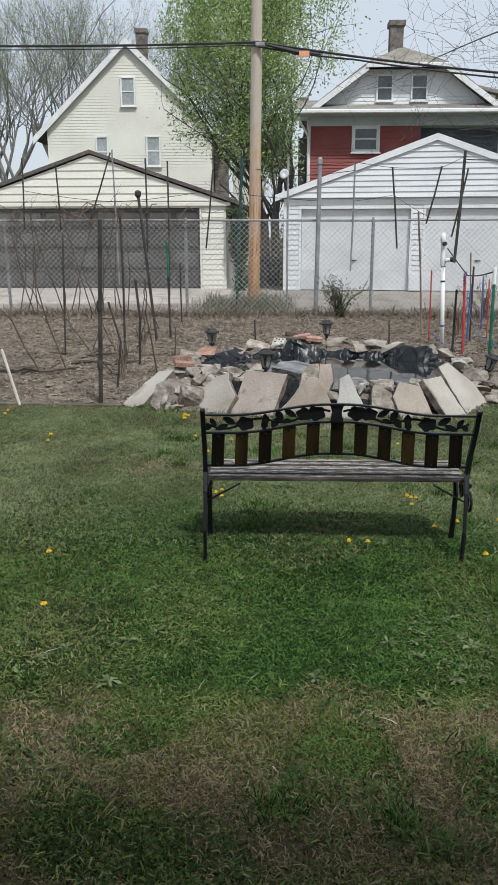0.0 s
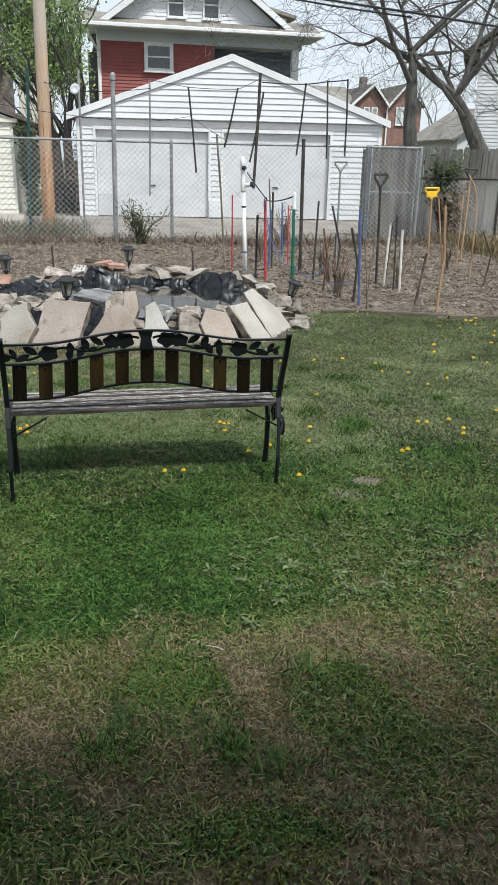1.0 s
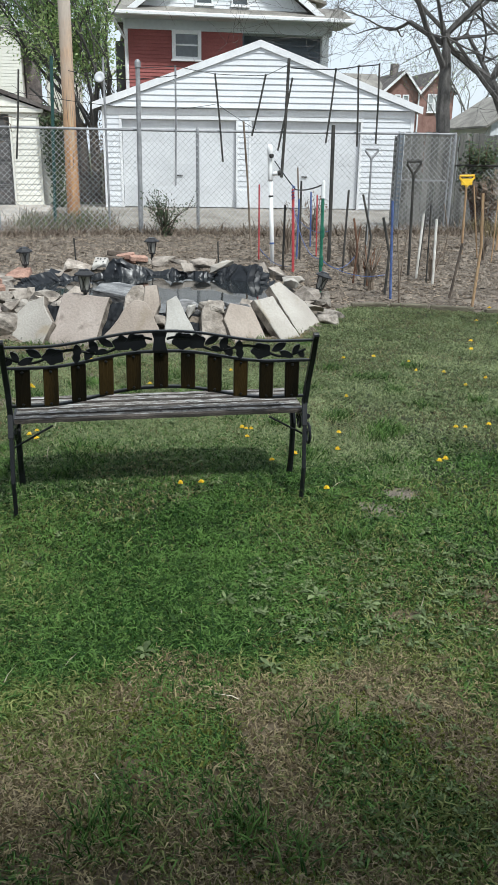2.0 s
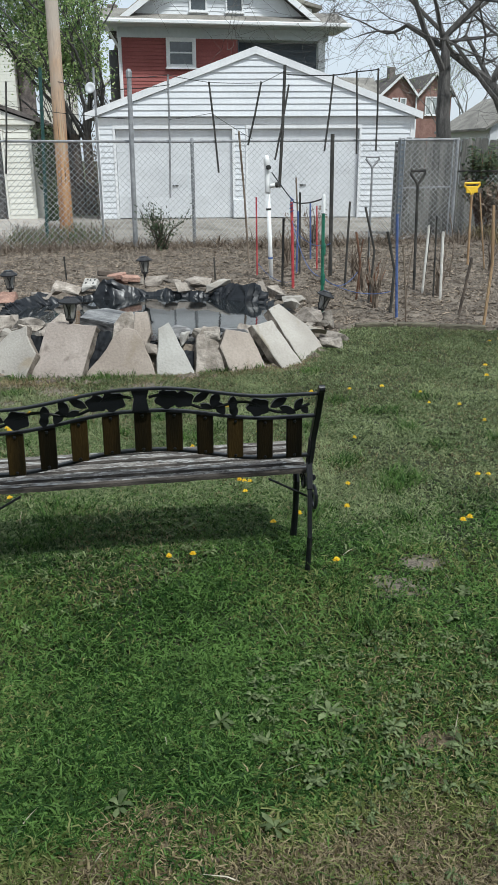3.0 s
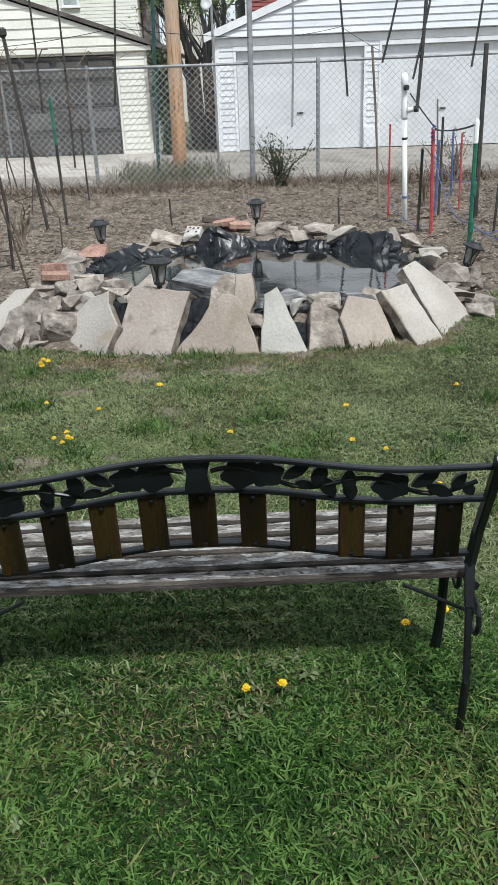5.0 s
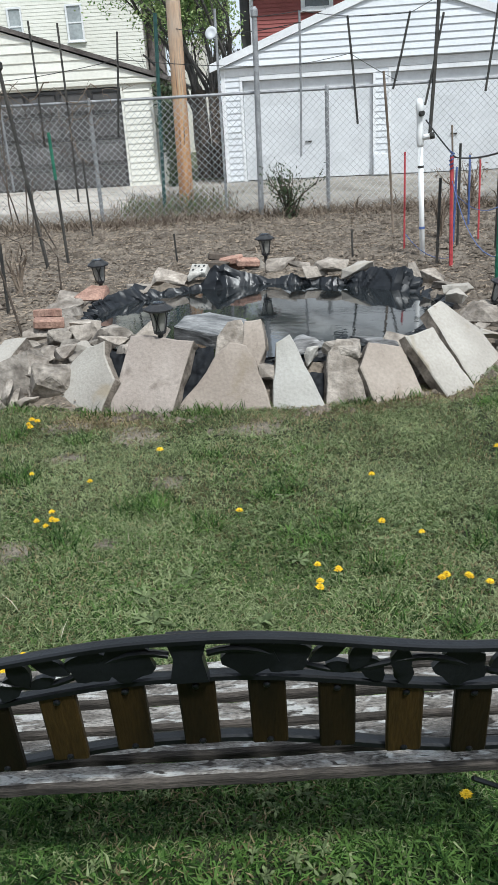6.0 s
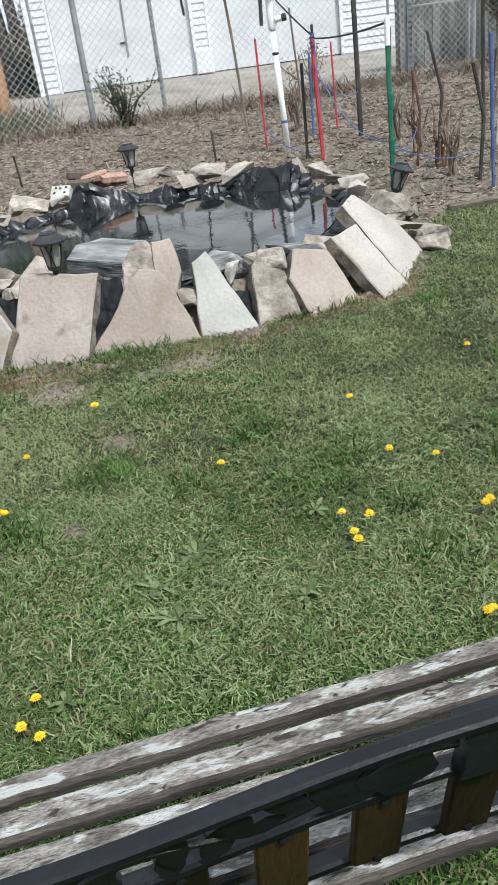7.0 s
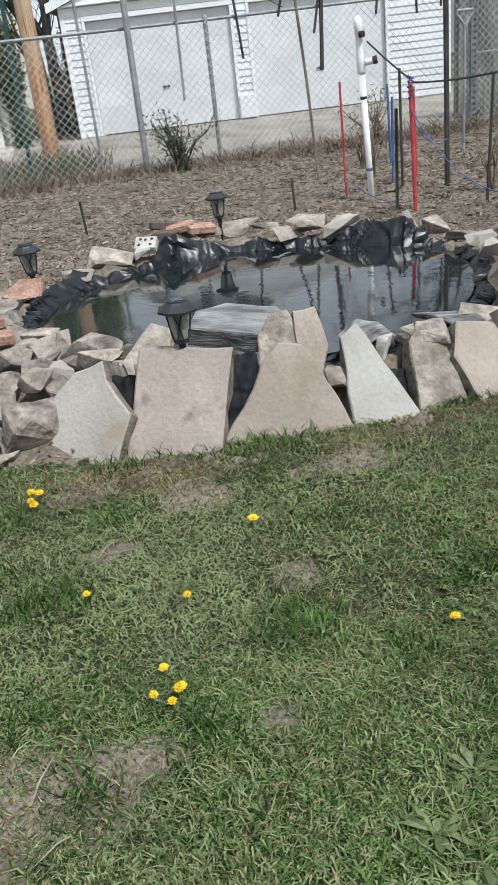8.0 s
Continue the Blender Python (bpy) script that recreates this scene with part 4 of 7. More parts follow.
cable("overhead_cable", [(-14, 15.9, 5.35), (-0.15, 15.86, 4.98), (6.5, 15.2, 4.12), (16, 14.6, 3.6)], 0.021, "thick black overhead cable along the alley")
cable("overhead_cable", [(-14, 15.9, 5.25), (-0.15, 15.84, 4.93)], 0.009, "thin black overhead cable beside the thick one")
cable("overhead_cable", [(-0.15, 15.84, 4.9), (1.6, 15.6, 4.62), (6.5, 15.24, 4.05)], 0.016, "black overhead cable bundled to the thick one")
bm = bmesh.new()
tube(bm, [(-0.02, 15.80, 4.93), (0.55, 15.74, 4.78), (1.0, 15.7, 4.73)], [0.02, 0.05, 0.024], 8)
tagged(part("cable_splice", bm, M_CABLE), "black splice sleeve on the overhead cable", "cable")
bm = bmesh.new()
box(bm, 0.60, 0.79, 15.60, 15.612, 4.67, 4.775, 0.004)
tagged(part("cable_tag", bm, M_ORANGETAG), "orange tag hanging on the overhead cable", "tag")
cable("telephone_wire", [(-10, 40, 8.6), (-5.5, 28, 8.5), (-0.2, 16, 8.6)], 0.012, "thin wire from pole to house")
cable("telephone_wire", [(-0.2, 15.9, 2.75), (0.55, 15.6, 2.6), (1.62, 14.68, 2.62)], 0.006, "thin slack wire by the pole")

bm = bmesh.new()
tube(bm, [(0.42, 15.6, 0.0), (0.42, 15.6, 2.95)], 0.02, 8)
mast = tagged(part("metal_mast", bm, M_GALV), "thin pale metal mast with a small dish", "mast")
bm = bmesh.new()
lathe(bm, [(0.0, 0.0), (0.05, 0.008), (0.095, 0.03), (0.095, 0.037), (0.05, 0.016), (0.0, 0.008)], 14, m=pose(0.36, 15.55, 2.62, 75, 0, -25))
part("dish", bm, M_DISH, mast, "small grey round dish", True)

# ---- garden stakes, tools and trellis ----
G_ST = "garden stakes"


def stake(name, x, y, h, r, material, label, lean=(0, 0), group=G_ST, mid=None, n=6, category="stake"):
    """A stake pushed into the bed; lean gives the top's offset, mid a bend at half height."""
    z = gz(x, y)
    pts = [(0, 0, -0.12), (0, 0, 0)]
    if mid:
        pts.append((mid[0], mid[1], h * 0.55))
    pts.append((lean[0], lean[1], h))
    bm = bmesh.new()
    tube(bm, pts, r, n)
    ob = tagged(part(name, bm, material), label, category, group)
    ob.matrix_basis = pose(x, y, z)
    return ob


# left row of dark posts and vines
for x, y, h, r, lean, mid in ((-1.42, 6.87, 1.66, 0.022, (0.07, 0), None), (-1.51, 8.63, 1.68, 0.014, (0.01, 0), (0.015, 0)), (-1.50, 11.05, 2.02, 0.022, (-0.2, 0), None),
                              (-1.41, 9.03, 0.98, 0.016, (-0.02, 0), (0.02, 0)), (-1.34, 11.36, 1.38, 0.018, (-0.02, 0), None), (-1.44, 13.66, 1.0, 0.014, (-0.01, 0), None),
                              (-2.45, 9.6, 1.5, 0.012, (0.05, 0), None), (-1.40, 7.6, 0.85, 0.012, (-0.08, 0.1), (0.05, 0))):
    stake("garden_stake", x, y, h, r, M_DARKSTAKE, "dark metal garden stake in the bare bed" if r < 0.02 else "thick dark post standing in the garden bed", lean, mid=mid)
bm = bmesh.new()
lathe(bm, [(0.02, -0.03), (0.045, 0.0), (0.045, 0.05), (0.02, 0.07)], 8)
part("knob", bm, M_DARKSTAKE, bpy.data.objects["garden_stake.002"]).matrix_basis = pose(-0.2, 0, 2.0)
for k, z in enumerate((0.33, 0.86)):
    bm = bmesh.new()
    lathe(bm, [(0.024, 0), (0.030, 0.02), (0.028, 0.07), (0.023, 0.09)], 8)
    part("clip", bm, M_DARKSTAKE, bpy.data.objects["garden_stake"]).matrix_basis = pose(0.02 * k + 0.012, 0, z)
bm = bmesh.new()
tube(bm, [(-0.012, -0.004, 0.9), (-0.02, -0.004, 1.38)], 0.02, 6)
part("wrap", bm, M_GREEN, bpy.data.objects["garden_stake.004"], "green tape wrapping")
stake("garden_stick", -2.16, 6.80, 0.52, 0.014, M_PALEST, "pale stick leaning at the lawn's edge", (-0.13, 0.0))

stake("garden_post", -0.56, 15.3, 2.85, 0.03, M_TEAL, "tall dark green post by the fence", (0.12, 0), category="post")
# low dark pegs behind the pond
for x, y, h in ((-0.08, 10.9, 0.32), (1.76, 10.6, 0.3)):
    stake("peg", x, y, h, 0.011, M_DARKSTAKE, "short dark peg behind the pond", (-0.01, 0), "pegs")

# right part of the bed
STAKES_NEAR = (
    ("green", 2.43, 7.95, 1.06, 0.016, M_GREEN, "green coated metal garden stake", (-0.01, 0), None),
    ("dark", 3.28, 10.70, 1.74, 0.024, M_DARKSTAKE, "tall dark metal post in the bed", (-0.02, 0), None),
    ("dark", 3.22, 9.84, 0.99, 0.013, M_DARKSTAKE, "dark metal garden stake in the bare bed", (0.03, 0), None),
    ("rust", 3.12, 9.05, 0.72, 0.012, M_RUST, "rusty red metal garden stake", (-0.03, 0), (0.03, 0)),
    ("dark", 3.19, 8.83, 0.99, 0.012, M_DARKSTAKE, "bent dark stick in the bed", (-0.08, 0), (0.04, 0)),
    ("dark", 3.20, 8.17, 0.80, 0.014, M_DARKSTAKE, "dark metal garden stake in the bare bed", (-0.07, 0), (0.02, 0)),
    ("blue", 3.19, 7.96, 0.98, 0.013, M_BLUE, "stake wrapped in blue cord", (-0.05, 0), None),
    ("stick", 3.20, 7.73, 0.70, 0.008, M_STEM, "thin brown stick beside the blue stake", (-0.07, 0), (-0.03, 0)),
    ("white", 4.00, 9.33, 0.75, 0.014, M_PALEST, "pale square wooden garden stake", (0.03, 0), None),
    ("white", 3.99, 8.79, 0.73, 0.015, M_PALEST, "pale square wooden garden stake", (-0.02, 0), None),
    ("dark", 3.98, 8.96, 0.88, 0.009, M_DARKSTAKE, "thin dark metal garden stake", (-0.02, 0), None),
)
STAKES_MID = (
    ("dark", 3.81, 7.90, 0.57, 0.014, M_VINE, "crooked dark branch stuck in the bed", (0.09, 0), (0.05, 0)),
    ("orange", 3.82, 7.37, 1.10, 0.014, M_WOODST, "long orange-brown wooden stick", (-0.01, 0), (0.03, 0)),
    ("pale", 5.58, 11.03, 1.0, 0.010, M_WOODST, "thin light wooden rod", (-0.16, 0), None),
    ("pale", 5.64, 10.70, 1.05, 0.009, M_WOODST, "thin light wooden rod", (0.0, 0), None),
    ("pale", 6.21, 10.48, 1.33, 0.009, M_PALEST, "thin light wooden rod", (-0.16, 0), None),
    ("dark", 5.38, 9.34, 0.68, 0.012, M_VINE, "hooked dark branch in the bed", (-0.09, 0), (0.06, 0)),
    ("redA", 2.35, 10.89, 1.0, 0.010, M_RED, "red painted garden stake", (-0.01, 0), None),
    ("dark", 2.50, 10.05, 0.80, 0.014, M_DARKSTAKE, "dark metal garden stake in the bare bed", (0.01, 0), None),
    ("redB", 2.60, 9.90, 0.99, 0.017, M_RED, "thick red stake bound with blue cord", (-0.03, 0), None),
    ("grey", 3.44, 13.08, 1.17, 0.012, M_STEM, "thin grey stick in the bed", (-0.07, 0), None),
    ("blue", 3.48, 12.52, 0.83, 0.013, M_BLUE, "thin blue garden stake", (-0.02, 0), None),
)
STAKES_FAR = (
    ("redC", 3.28, 11.38, 0.85, 0.010, M_RED, "red painted garden stake", (-0.02, 0), None),
    ("blue", 2.95, 11.2, 0.80, 0.012, M_BLUE, "thin blue garden stake", (0.01, 0), None),
    ("dark", 2.92, 10.9, 1.05, 0.013, M_DARKSTAKE, "dark metal garden stake in the bare bed", (-0.01, 0), None),
    ("rust", 3.30, 9.5, 0.6, 0.008, M_RUST, "rusty red metal garden stake", (0.02, 0), (-0.02, 0)),
    ("dark", 3.62, 10.2, 0.55, 0.01, M_DARKSTAKE, "dark metal garden stake in the bare bed", (0.0, 0), None),
    ("stick", 3.52, 8.6, 0.62, 0.006, M_STEM, "thin brown dry stem", (0.05, 0), (0.02, 0)),
    ("stick", 4.25, 9.9, 0.7, 0.007, M_DARKSTAKE, "thin dark metal garden stake", (0.04, 0), None),
    ("stick", 4.75, 10.3, 0.8, 0.007, M_STEM, "thin brown dry stem", (-0.06, 0), (0.03, 0)),
    ("dark", 2.43, 11.95, 1.80, 0.014, M_STEM, "tall thin leaning brown trellis pole", (-0.13, 0), (-0.06, 0)),
)
made = {}
for key, x, y, h, r, m, label, lean, mid in STAKES_NEAR + STAKES_MID + STAKES_FAR:
    made[key] = stake("garden_stake", x, y, h, r, m, label, lean, mid=mid)
bm = bmesh.new()
lathe(bm, [(0.019, 0), (0.019, 0.15), (0.012, 0.17)], 8)
part("white_cap", bm, M_PVC, made["green"], "white plastic sleeve").matrix_basis = pose(-0.01, 0, 1.0)
for k, z in ((0, 0.62), (1, 0.34)):
    bm = bmesh.new()
    lathe(bm, [(0.017, 0), (0.022, 0.02), (0.022, 0.09), (0.017, 0.11)], 8)
    part("wrap", bm, M_GREEN, made["green"]).matrix_basis = pose(0, 0, z)
bm = bmesh.new()
tube(bm, [(0.02 * math.cos(t * 1.9) - 0.03, 0.03 * math.sin(t * 1.9), 0.86 + 0.012 * t) for t in range(16)], 0.007, 5)
part("cord_knot", bm, M_BLUE, made["redB"], "blue cord tied round the stake")

# white pipe standpipe with a side tap
pipe = thing("standpipe", pose(2.47, 10.55, 0.02, 0, -2.6, 0), "white plastic standpipe with a black-capped side outlet", "pipe")
bm = bmesh.new()
lathe(bm, [(0.027, -0.2), (0.027, 1.1)], 12)
part("riser", bm, M_PVC, pipe, smooth=True)
bm = bmesh.new()
lathe(bm, [(0.030, 1.06), (0.036, 1.08), (0.036, 1.2), (0.031, 1.22), (0.031, 1.38), (0.037, 1.39), (0.037, 1.45), (0.027, 1.49), (0.01, 1.5)], 12)
part("upper_pipe", bm, M_PVC, pipe, smooth=True)
bm = bmesh.new()
tube(bm, [(0, 0, 1.14), (0.09, -0.04, 1.15)], 0.026, 10)
part("side_outlet", bm, M_PVC, pipe)
for a, b, r in (((0.09, -0.04, 1.15), (0.125, -0.055, 1.155), 0.032), ((0.0, -0.03, 1.36), (0.02, -0.06, 1.36), 0.026)):
    bm = bmesh.new()
    tube(bm, [a, b], r, 10)
    part("black_cap", bm, M_DARKSTAKE, pipe, "black end cap")
for z in (0.27, 0.86):
    bm = bmesh.new()
    lathe(bm, [(0.0275, z), (0.031, z + 0.005), (0.031, z + 0.02), (0.0275, z + 0.025)], 12)
    part("tie", bm, M_BLUE if z < 0.5 else M_DARKSTAKE, pipe)


def d_handle_tool(x, y, h, handle, shaft, label, lean=0.0, hw=0.085):
    """A spade or fork stuck in the soil: shaft, D-shaped handle."""
    t = thing("garden_tool", pose(x, y, gz(x, y), 0, lean, 0), label, "garden tool", "upright garden tools")
    bm = bmesh.new()
    tube(bm, [(0, 0, -0.15), (0, 0, h - 0.13)], 0.017, 8)
    part("shaft", bm, shaft, t)
    bm = bmesh.new()
    tube(bm, [(0, 0, h - 0.16), (-0.02, 0, h - 0.12), (-hw, 0, h - 0.03), (-hw, 0, h), (hw, 0, h), (hw, 0, h - 0.03), (0.02, 0, h - 0.12), (0, 0, h - 0.16)], 0.016, 8)
    part("handle", bm, handle, t)
    return t


d_handle_tool(4.42, 12.6, 1.46, M_GALV, M_GALV, "grey garden fork with D handle standing in soil", 0, 0.1)
d_handle_tool(3.97, 9.52, 1.33, M_DARKSTAKE, M_DARKSTAKE, "black garden spade with D handle standing in soil", -1.5)
yt = d_handle_tool(5.52, 11.44, 1.12, M_YELLOW, M_WOODST, "wooden shovel with bright yellow D handle", -1.5, 0.11)
bm = bmesh.new()
box(bm, -0.085, 0.085, -0.012, 0.012, 0.99, 1.08, 0.005)
part("grip_plate", bm, M_YELLOW, yt, "yellow handle plate")
d_handle_tool(6.35, 12.0, 1.4, M_DARKSTAKE, M_WOODST, "wooden shovel with dark D handle", 1.0, 0.1)
bm = bmesh.new()
tube(bm, [(0, 0, -0.1), (0.0, 0, 0.9), (-0.03, 0, 1.12), (-0.08, 0, 1.25), (-0.16, 0, 1.36)], 0.011, 6)
tagged(part("hooked_rod", bm, M_WOODST), "long light rod with a hooked tip", "rod").matrix_basis = pose(5.25, 9.5, 0)

# sticks wired upright along the fence, and the string between them
STICKS = ((-4.42, 2.86, -4.46, 1.6), (-3.81, 2.76, -3.78, 1.6), (-2.80, 2.95, -3.25, 1.7), (-2.77, 3.0, -2.73, 0.6), (-2.17, 2.85, -2.18, 1.2), (-1.77, 2.8, -1.79, 0.4),
          (-0.95, 2.65, -1.09, 1.27), (1.61, 2.78, 1.58, 0.86), (2.28, 2.68, 2.42, 1.26), (3.16, 2.69, 2.93, 1.7), (3.56, 2.95, 3.48, 1.01), (3.63, 2.65, 3.40, 1.46),
          (4.40, 2.82, 4.27, 1.6), (4.80, 2.88, 4.85, 1.55), (5.18, 2.92, 5.2, 1.6))
for k, (xa, za, xb, zb) in enumerate(STICKS):
    bm = bmesh.new()
    tube(bm, [(0, 0, 0), ((xa - xb) * 0.5 + 0.008, 0, (za - zb) * 0.5), (xa - xb, 0, za - zb)], 0.016 if k != 10 else 0.026, 6)
    pale = k in (3, 7)
    ob = tagged(part("trellis_stick", bm, M_GALV if pale else M_DARKSTAKE), "pale metal rod tied upright to the fence" if pale else "thin dark stick tied upright to the fence", "stick", "sticks along the fence")
    ob.matrix_basis = pose(xb, 14.79, zb)
cable("trellis_string", [(0.95, 14.70, 2.72), (1.61, 14.765, 2.77), (2.28, 14.765, 2.67), (3.16, 14.765, 2.67), (3.56, 14.75, 2.86)], 0.005, "thin string linking the upright sticks")
cable("trellis_string", [(3.58, 14.75, 2.80), (4.40, 14.765, 2.80), (4.80, 14.765, 2.86), (5.18, 14.765, 2.90)], 0.010, "thin string linking the upright sticks")
cable("trellis_string", [(1.6, 14.77, 2.1), (2.31, 14.77, 2.2), (3.0, 14.77, 1.8)], 0.004, "thin slack string along the fence")
cable("trellis_string", [(-4.42, 14.76, 2.3), (-3.8, 14.76, 2.2), (-2.76, 14.76, 2.1), (-1.78, 14.76, 2.18), (-0.98, 14.76, 2.3), (0.95, 14.66, 2.1)], 0.005, "thin slack string along the fence")
cable("cord", [(2.46, 10.5, 1.32), (2.6, 9.9, 1.0), (2.42, 7.95, 1.13)], 0.007, "dark cord strung between pipe and stakes")

# old vines climbing the left fence and arching over the bed
rnd = random.Random(11)


def bramble(x, y, z, dx, dy, dz, r, curl, seed):
    q, pts, rs = random.Random(seed), [], []
    for k in range(9):
        f = k / 8
        pts.append((dx * f + curl * math.sin(f * 3.1) + q.uniform(-0.02, 0.02), dy * f + q.uniform(-0.02, 0.02), dz * math.sin(f * 1.9) / math.sin(1.9) + q.uniform(-0.02, 0.02) * (k > 0)))
        rs.append(r * (1 - 0.75 * f))
    bm = bmesh.new()
    tube(bm, pts, rs, 5)
    for k in (3, 5, 6, 7):
        p = Vector(pts[k])
        tube(bm, [p, p + Vector((q.uniform(-0.2, 0.2), q.uniform(-0.1, 0.1), q.uniform(-0.05, 0.25)))], [r * 0.35, r * 0.15], 4)
    ob = tagged(part("bare_vine", bm, M_VINE), "bare brown vine stem", "vine", "bare vines")
    ob.matrix_basis = pose(x, y, z)


for k in range(15):
    bramble(-4.6 + 3.5 * rnd.random(), 14.6, 0.03, rnd.uniform(-0.6, 0.6), rnd.uniform(-0.1, 0.12), rnd.uniform(0.9, 2.1), 0.012, rnd.uniform(-0.35, 0.35), k)
# old growth lying along the top rail
for k in range(16):
    x = rnd.uniform(-6.5, -1.2)
    q, L = random.Random(300 + k), rnd.choice((-1, 1)) * rnd.uniform(0.5, 1.3)
    z, pts = rnd.uniform(1.72, 1.98), []
    for j in range(10):
        pts.append((L * j / 9, q.uniform(-0.06, 0.02), 0.12 * math.sin(j * 0.9 + k) + q.uniform(-0.03, 0.03)))
    bm = bmesh.new()
    tube(bm, pts, [0.011 - 0.0008 * j for j in range(10)], 5)
    for j in (2, 4, 6, 7):
        p = Vector(pts[j])
        tube(bm, [p, p + Vector((q.uniform(-0.15, 0.15), q.uniform(-0.05, 0.05), q.uniform(-0.25, 0.15)))], [0.005, 0.0025], 4)
    tagged(part("bare_vine", bm, M_STEM), "dry grey vine tangled along the fence rail", "vine", "bare vines").matrix_basis = pose(x, 14.80, z)
rv = random.Random(97)
for k in range(34):
    x, z = rv.uniform(-6.3, -1.1), rv.uniform(1.25, 1.8)
    pts, a, p = [], rv.uniform(0, 6.3), Vector((0, 0, 0))
    for j in range(14):
        pts.append(p.copy())
        a += rv.gauss(0.12 * (-1) ** k, 0.55)
        p = p + Vector((0.075 * math.cos(a), rv.uniform(-0.012, 0.012), 0.075 * math.sin(a) - 0.02))
    bm = bmesh.new()
    tube(bm, pts, [0.0075 - 0.0004 * j for j in range(14)], 4)
    for j in (4, 8, 11):
        tube(bm, [pts[j], pts[j] + Vector((rv.uniform(-0.12, 0.12), rv.uniform(-0.04, 0.02), rv.uniform(-0.15, 0.08)))], [0.004, 0.002], 4)
    tagged(part("bare_vine", bm, M_STEM if k % 3 else M_VINE), "dry curling vine hanging in the wire mesh", "vine", "bare vines").matrix_basis = pose(x, 14.77, z)
for k in range(10):
    x = -1.5 + rnd.uniform(-0.9, 0.5)
    y = rnd.uniform(8.0, 12.5)
    bramble(x, y, gz(x, y) - 0.03, rnd.uniform(-0.5, 0.5), rnd.uniform(-0.4, 0.4), rnd.uniform(0.5, 1.3), 0.010, rnd.uniform(-0.25, 0.25), 40 + k)
for k, (x, y, dx) in enumerate(((-2.9, 8.4, 0.9), (-2.4, 8.45, -0.5), (-2.2, 8.9, 0.8), (-3.0, 9.6, 1.4))):
    bm = bmesh.new()
    tube(bm, [(0, 0, 0), (dx * 0.3, 0.05, 0.02), (dx * 0.6, -0.05, 0.0), (dx, 0.06, 0.03)], [0.028, 0.024, 0.02, 0.01], 6)
    tube(bm, [(dx * 0.6, -0.05, 0.0), (dx * 0.8, 0.15, 0.1)], [0.014, 0.005], 5)
    tagged(part("fallen_branch", bm, M_VINE), "crooked brown branch lying on bare soil", "branch", "fallen branches").matrix_basis = pose(x, y, gz(x, y) + 0.02)

# edging boards between lawn and bed
for xa, ya, xb, yb in ((2.66, 7.60, 3.02, 7.58), (3.05, 7.56, 3.40, 7.47), (3.42, 7.45, 3.80, 7.28), (3.9, 7.24, 4.7, 7.12), (-2.5, 6.86, -1.85, 6.80), (-1.8, 6.78, -1.2, 6.80)):
    L, a = math.hypot(xb - xa, yb - ya), math.degrees(math.atan2(yb - ya, xb - xa))
    bm = bmesh.new()
    box(bm, 0, L, -0.03, 0.03, -0.06, 0.045 if xa > 0 else 0.02, 0.008)
    tagged(part("edging_board", bm, M_EDGEWOOD), "mossy dark wooden edging board along the lawn", "edging", "lawn edging").matrix_basis = pose(xa, ya, gz(xa, ya), 0, 0, a)

# slack blue cords between the stakes behind the pond
for a, b in (((2.58, 9.9, 0.80), (2.43, 7.95, 0.42)), ((2.43, 7.95, 0.42), (3.12, 9.05, 0.30)), ((2.43, 7.95, 0.40), (3.19, 8.17, 0.22)), ((2.36, 10.89, 0.20), (2.60, 9.9, 0.10)), ((3.28, 10.70, 0.45), (2.60, 9.9, 0.70))):
    bm = bmesh.new()
    a, b = Vector(a), Vector(b)
    tube(bm, [a.lerp(b, k / 8) - Vector((0, 0, 0.35 * (k / 8) * (1 - k / 8) * (b - a).length)) for k in range(9)], 0.004, 4)
    tagged(part("twine_line", bm, M_BLUE), "thin blue twine slung between garden stakes", "twine", "twine between stakes")


# ---- pond ----
def pond_ring(th, f=1.0):
    r = f * (1 + 0.03 * math.sin(3 * th + 1) + 0.025 * math.sin(5 * th))
    return POND[0] + PA * r * math.cos(th), POND[1] + PB * r * math.sin(th)


bm = bmesh.new()
bm.faces.new([bm.verts.new((*pond_ring(2 * math.pi * k / 64, 0.955), WATER)) for k in range(64)])
tagged(part("water", bm, M_WATER), "still dark pond water reflecting garages and sky", "water", kind="structure")


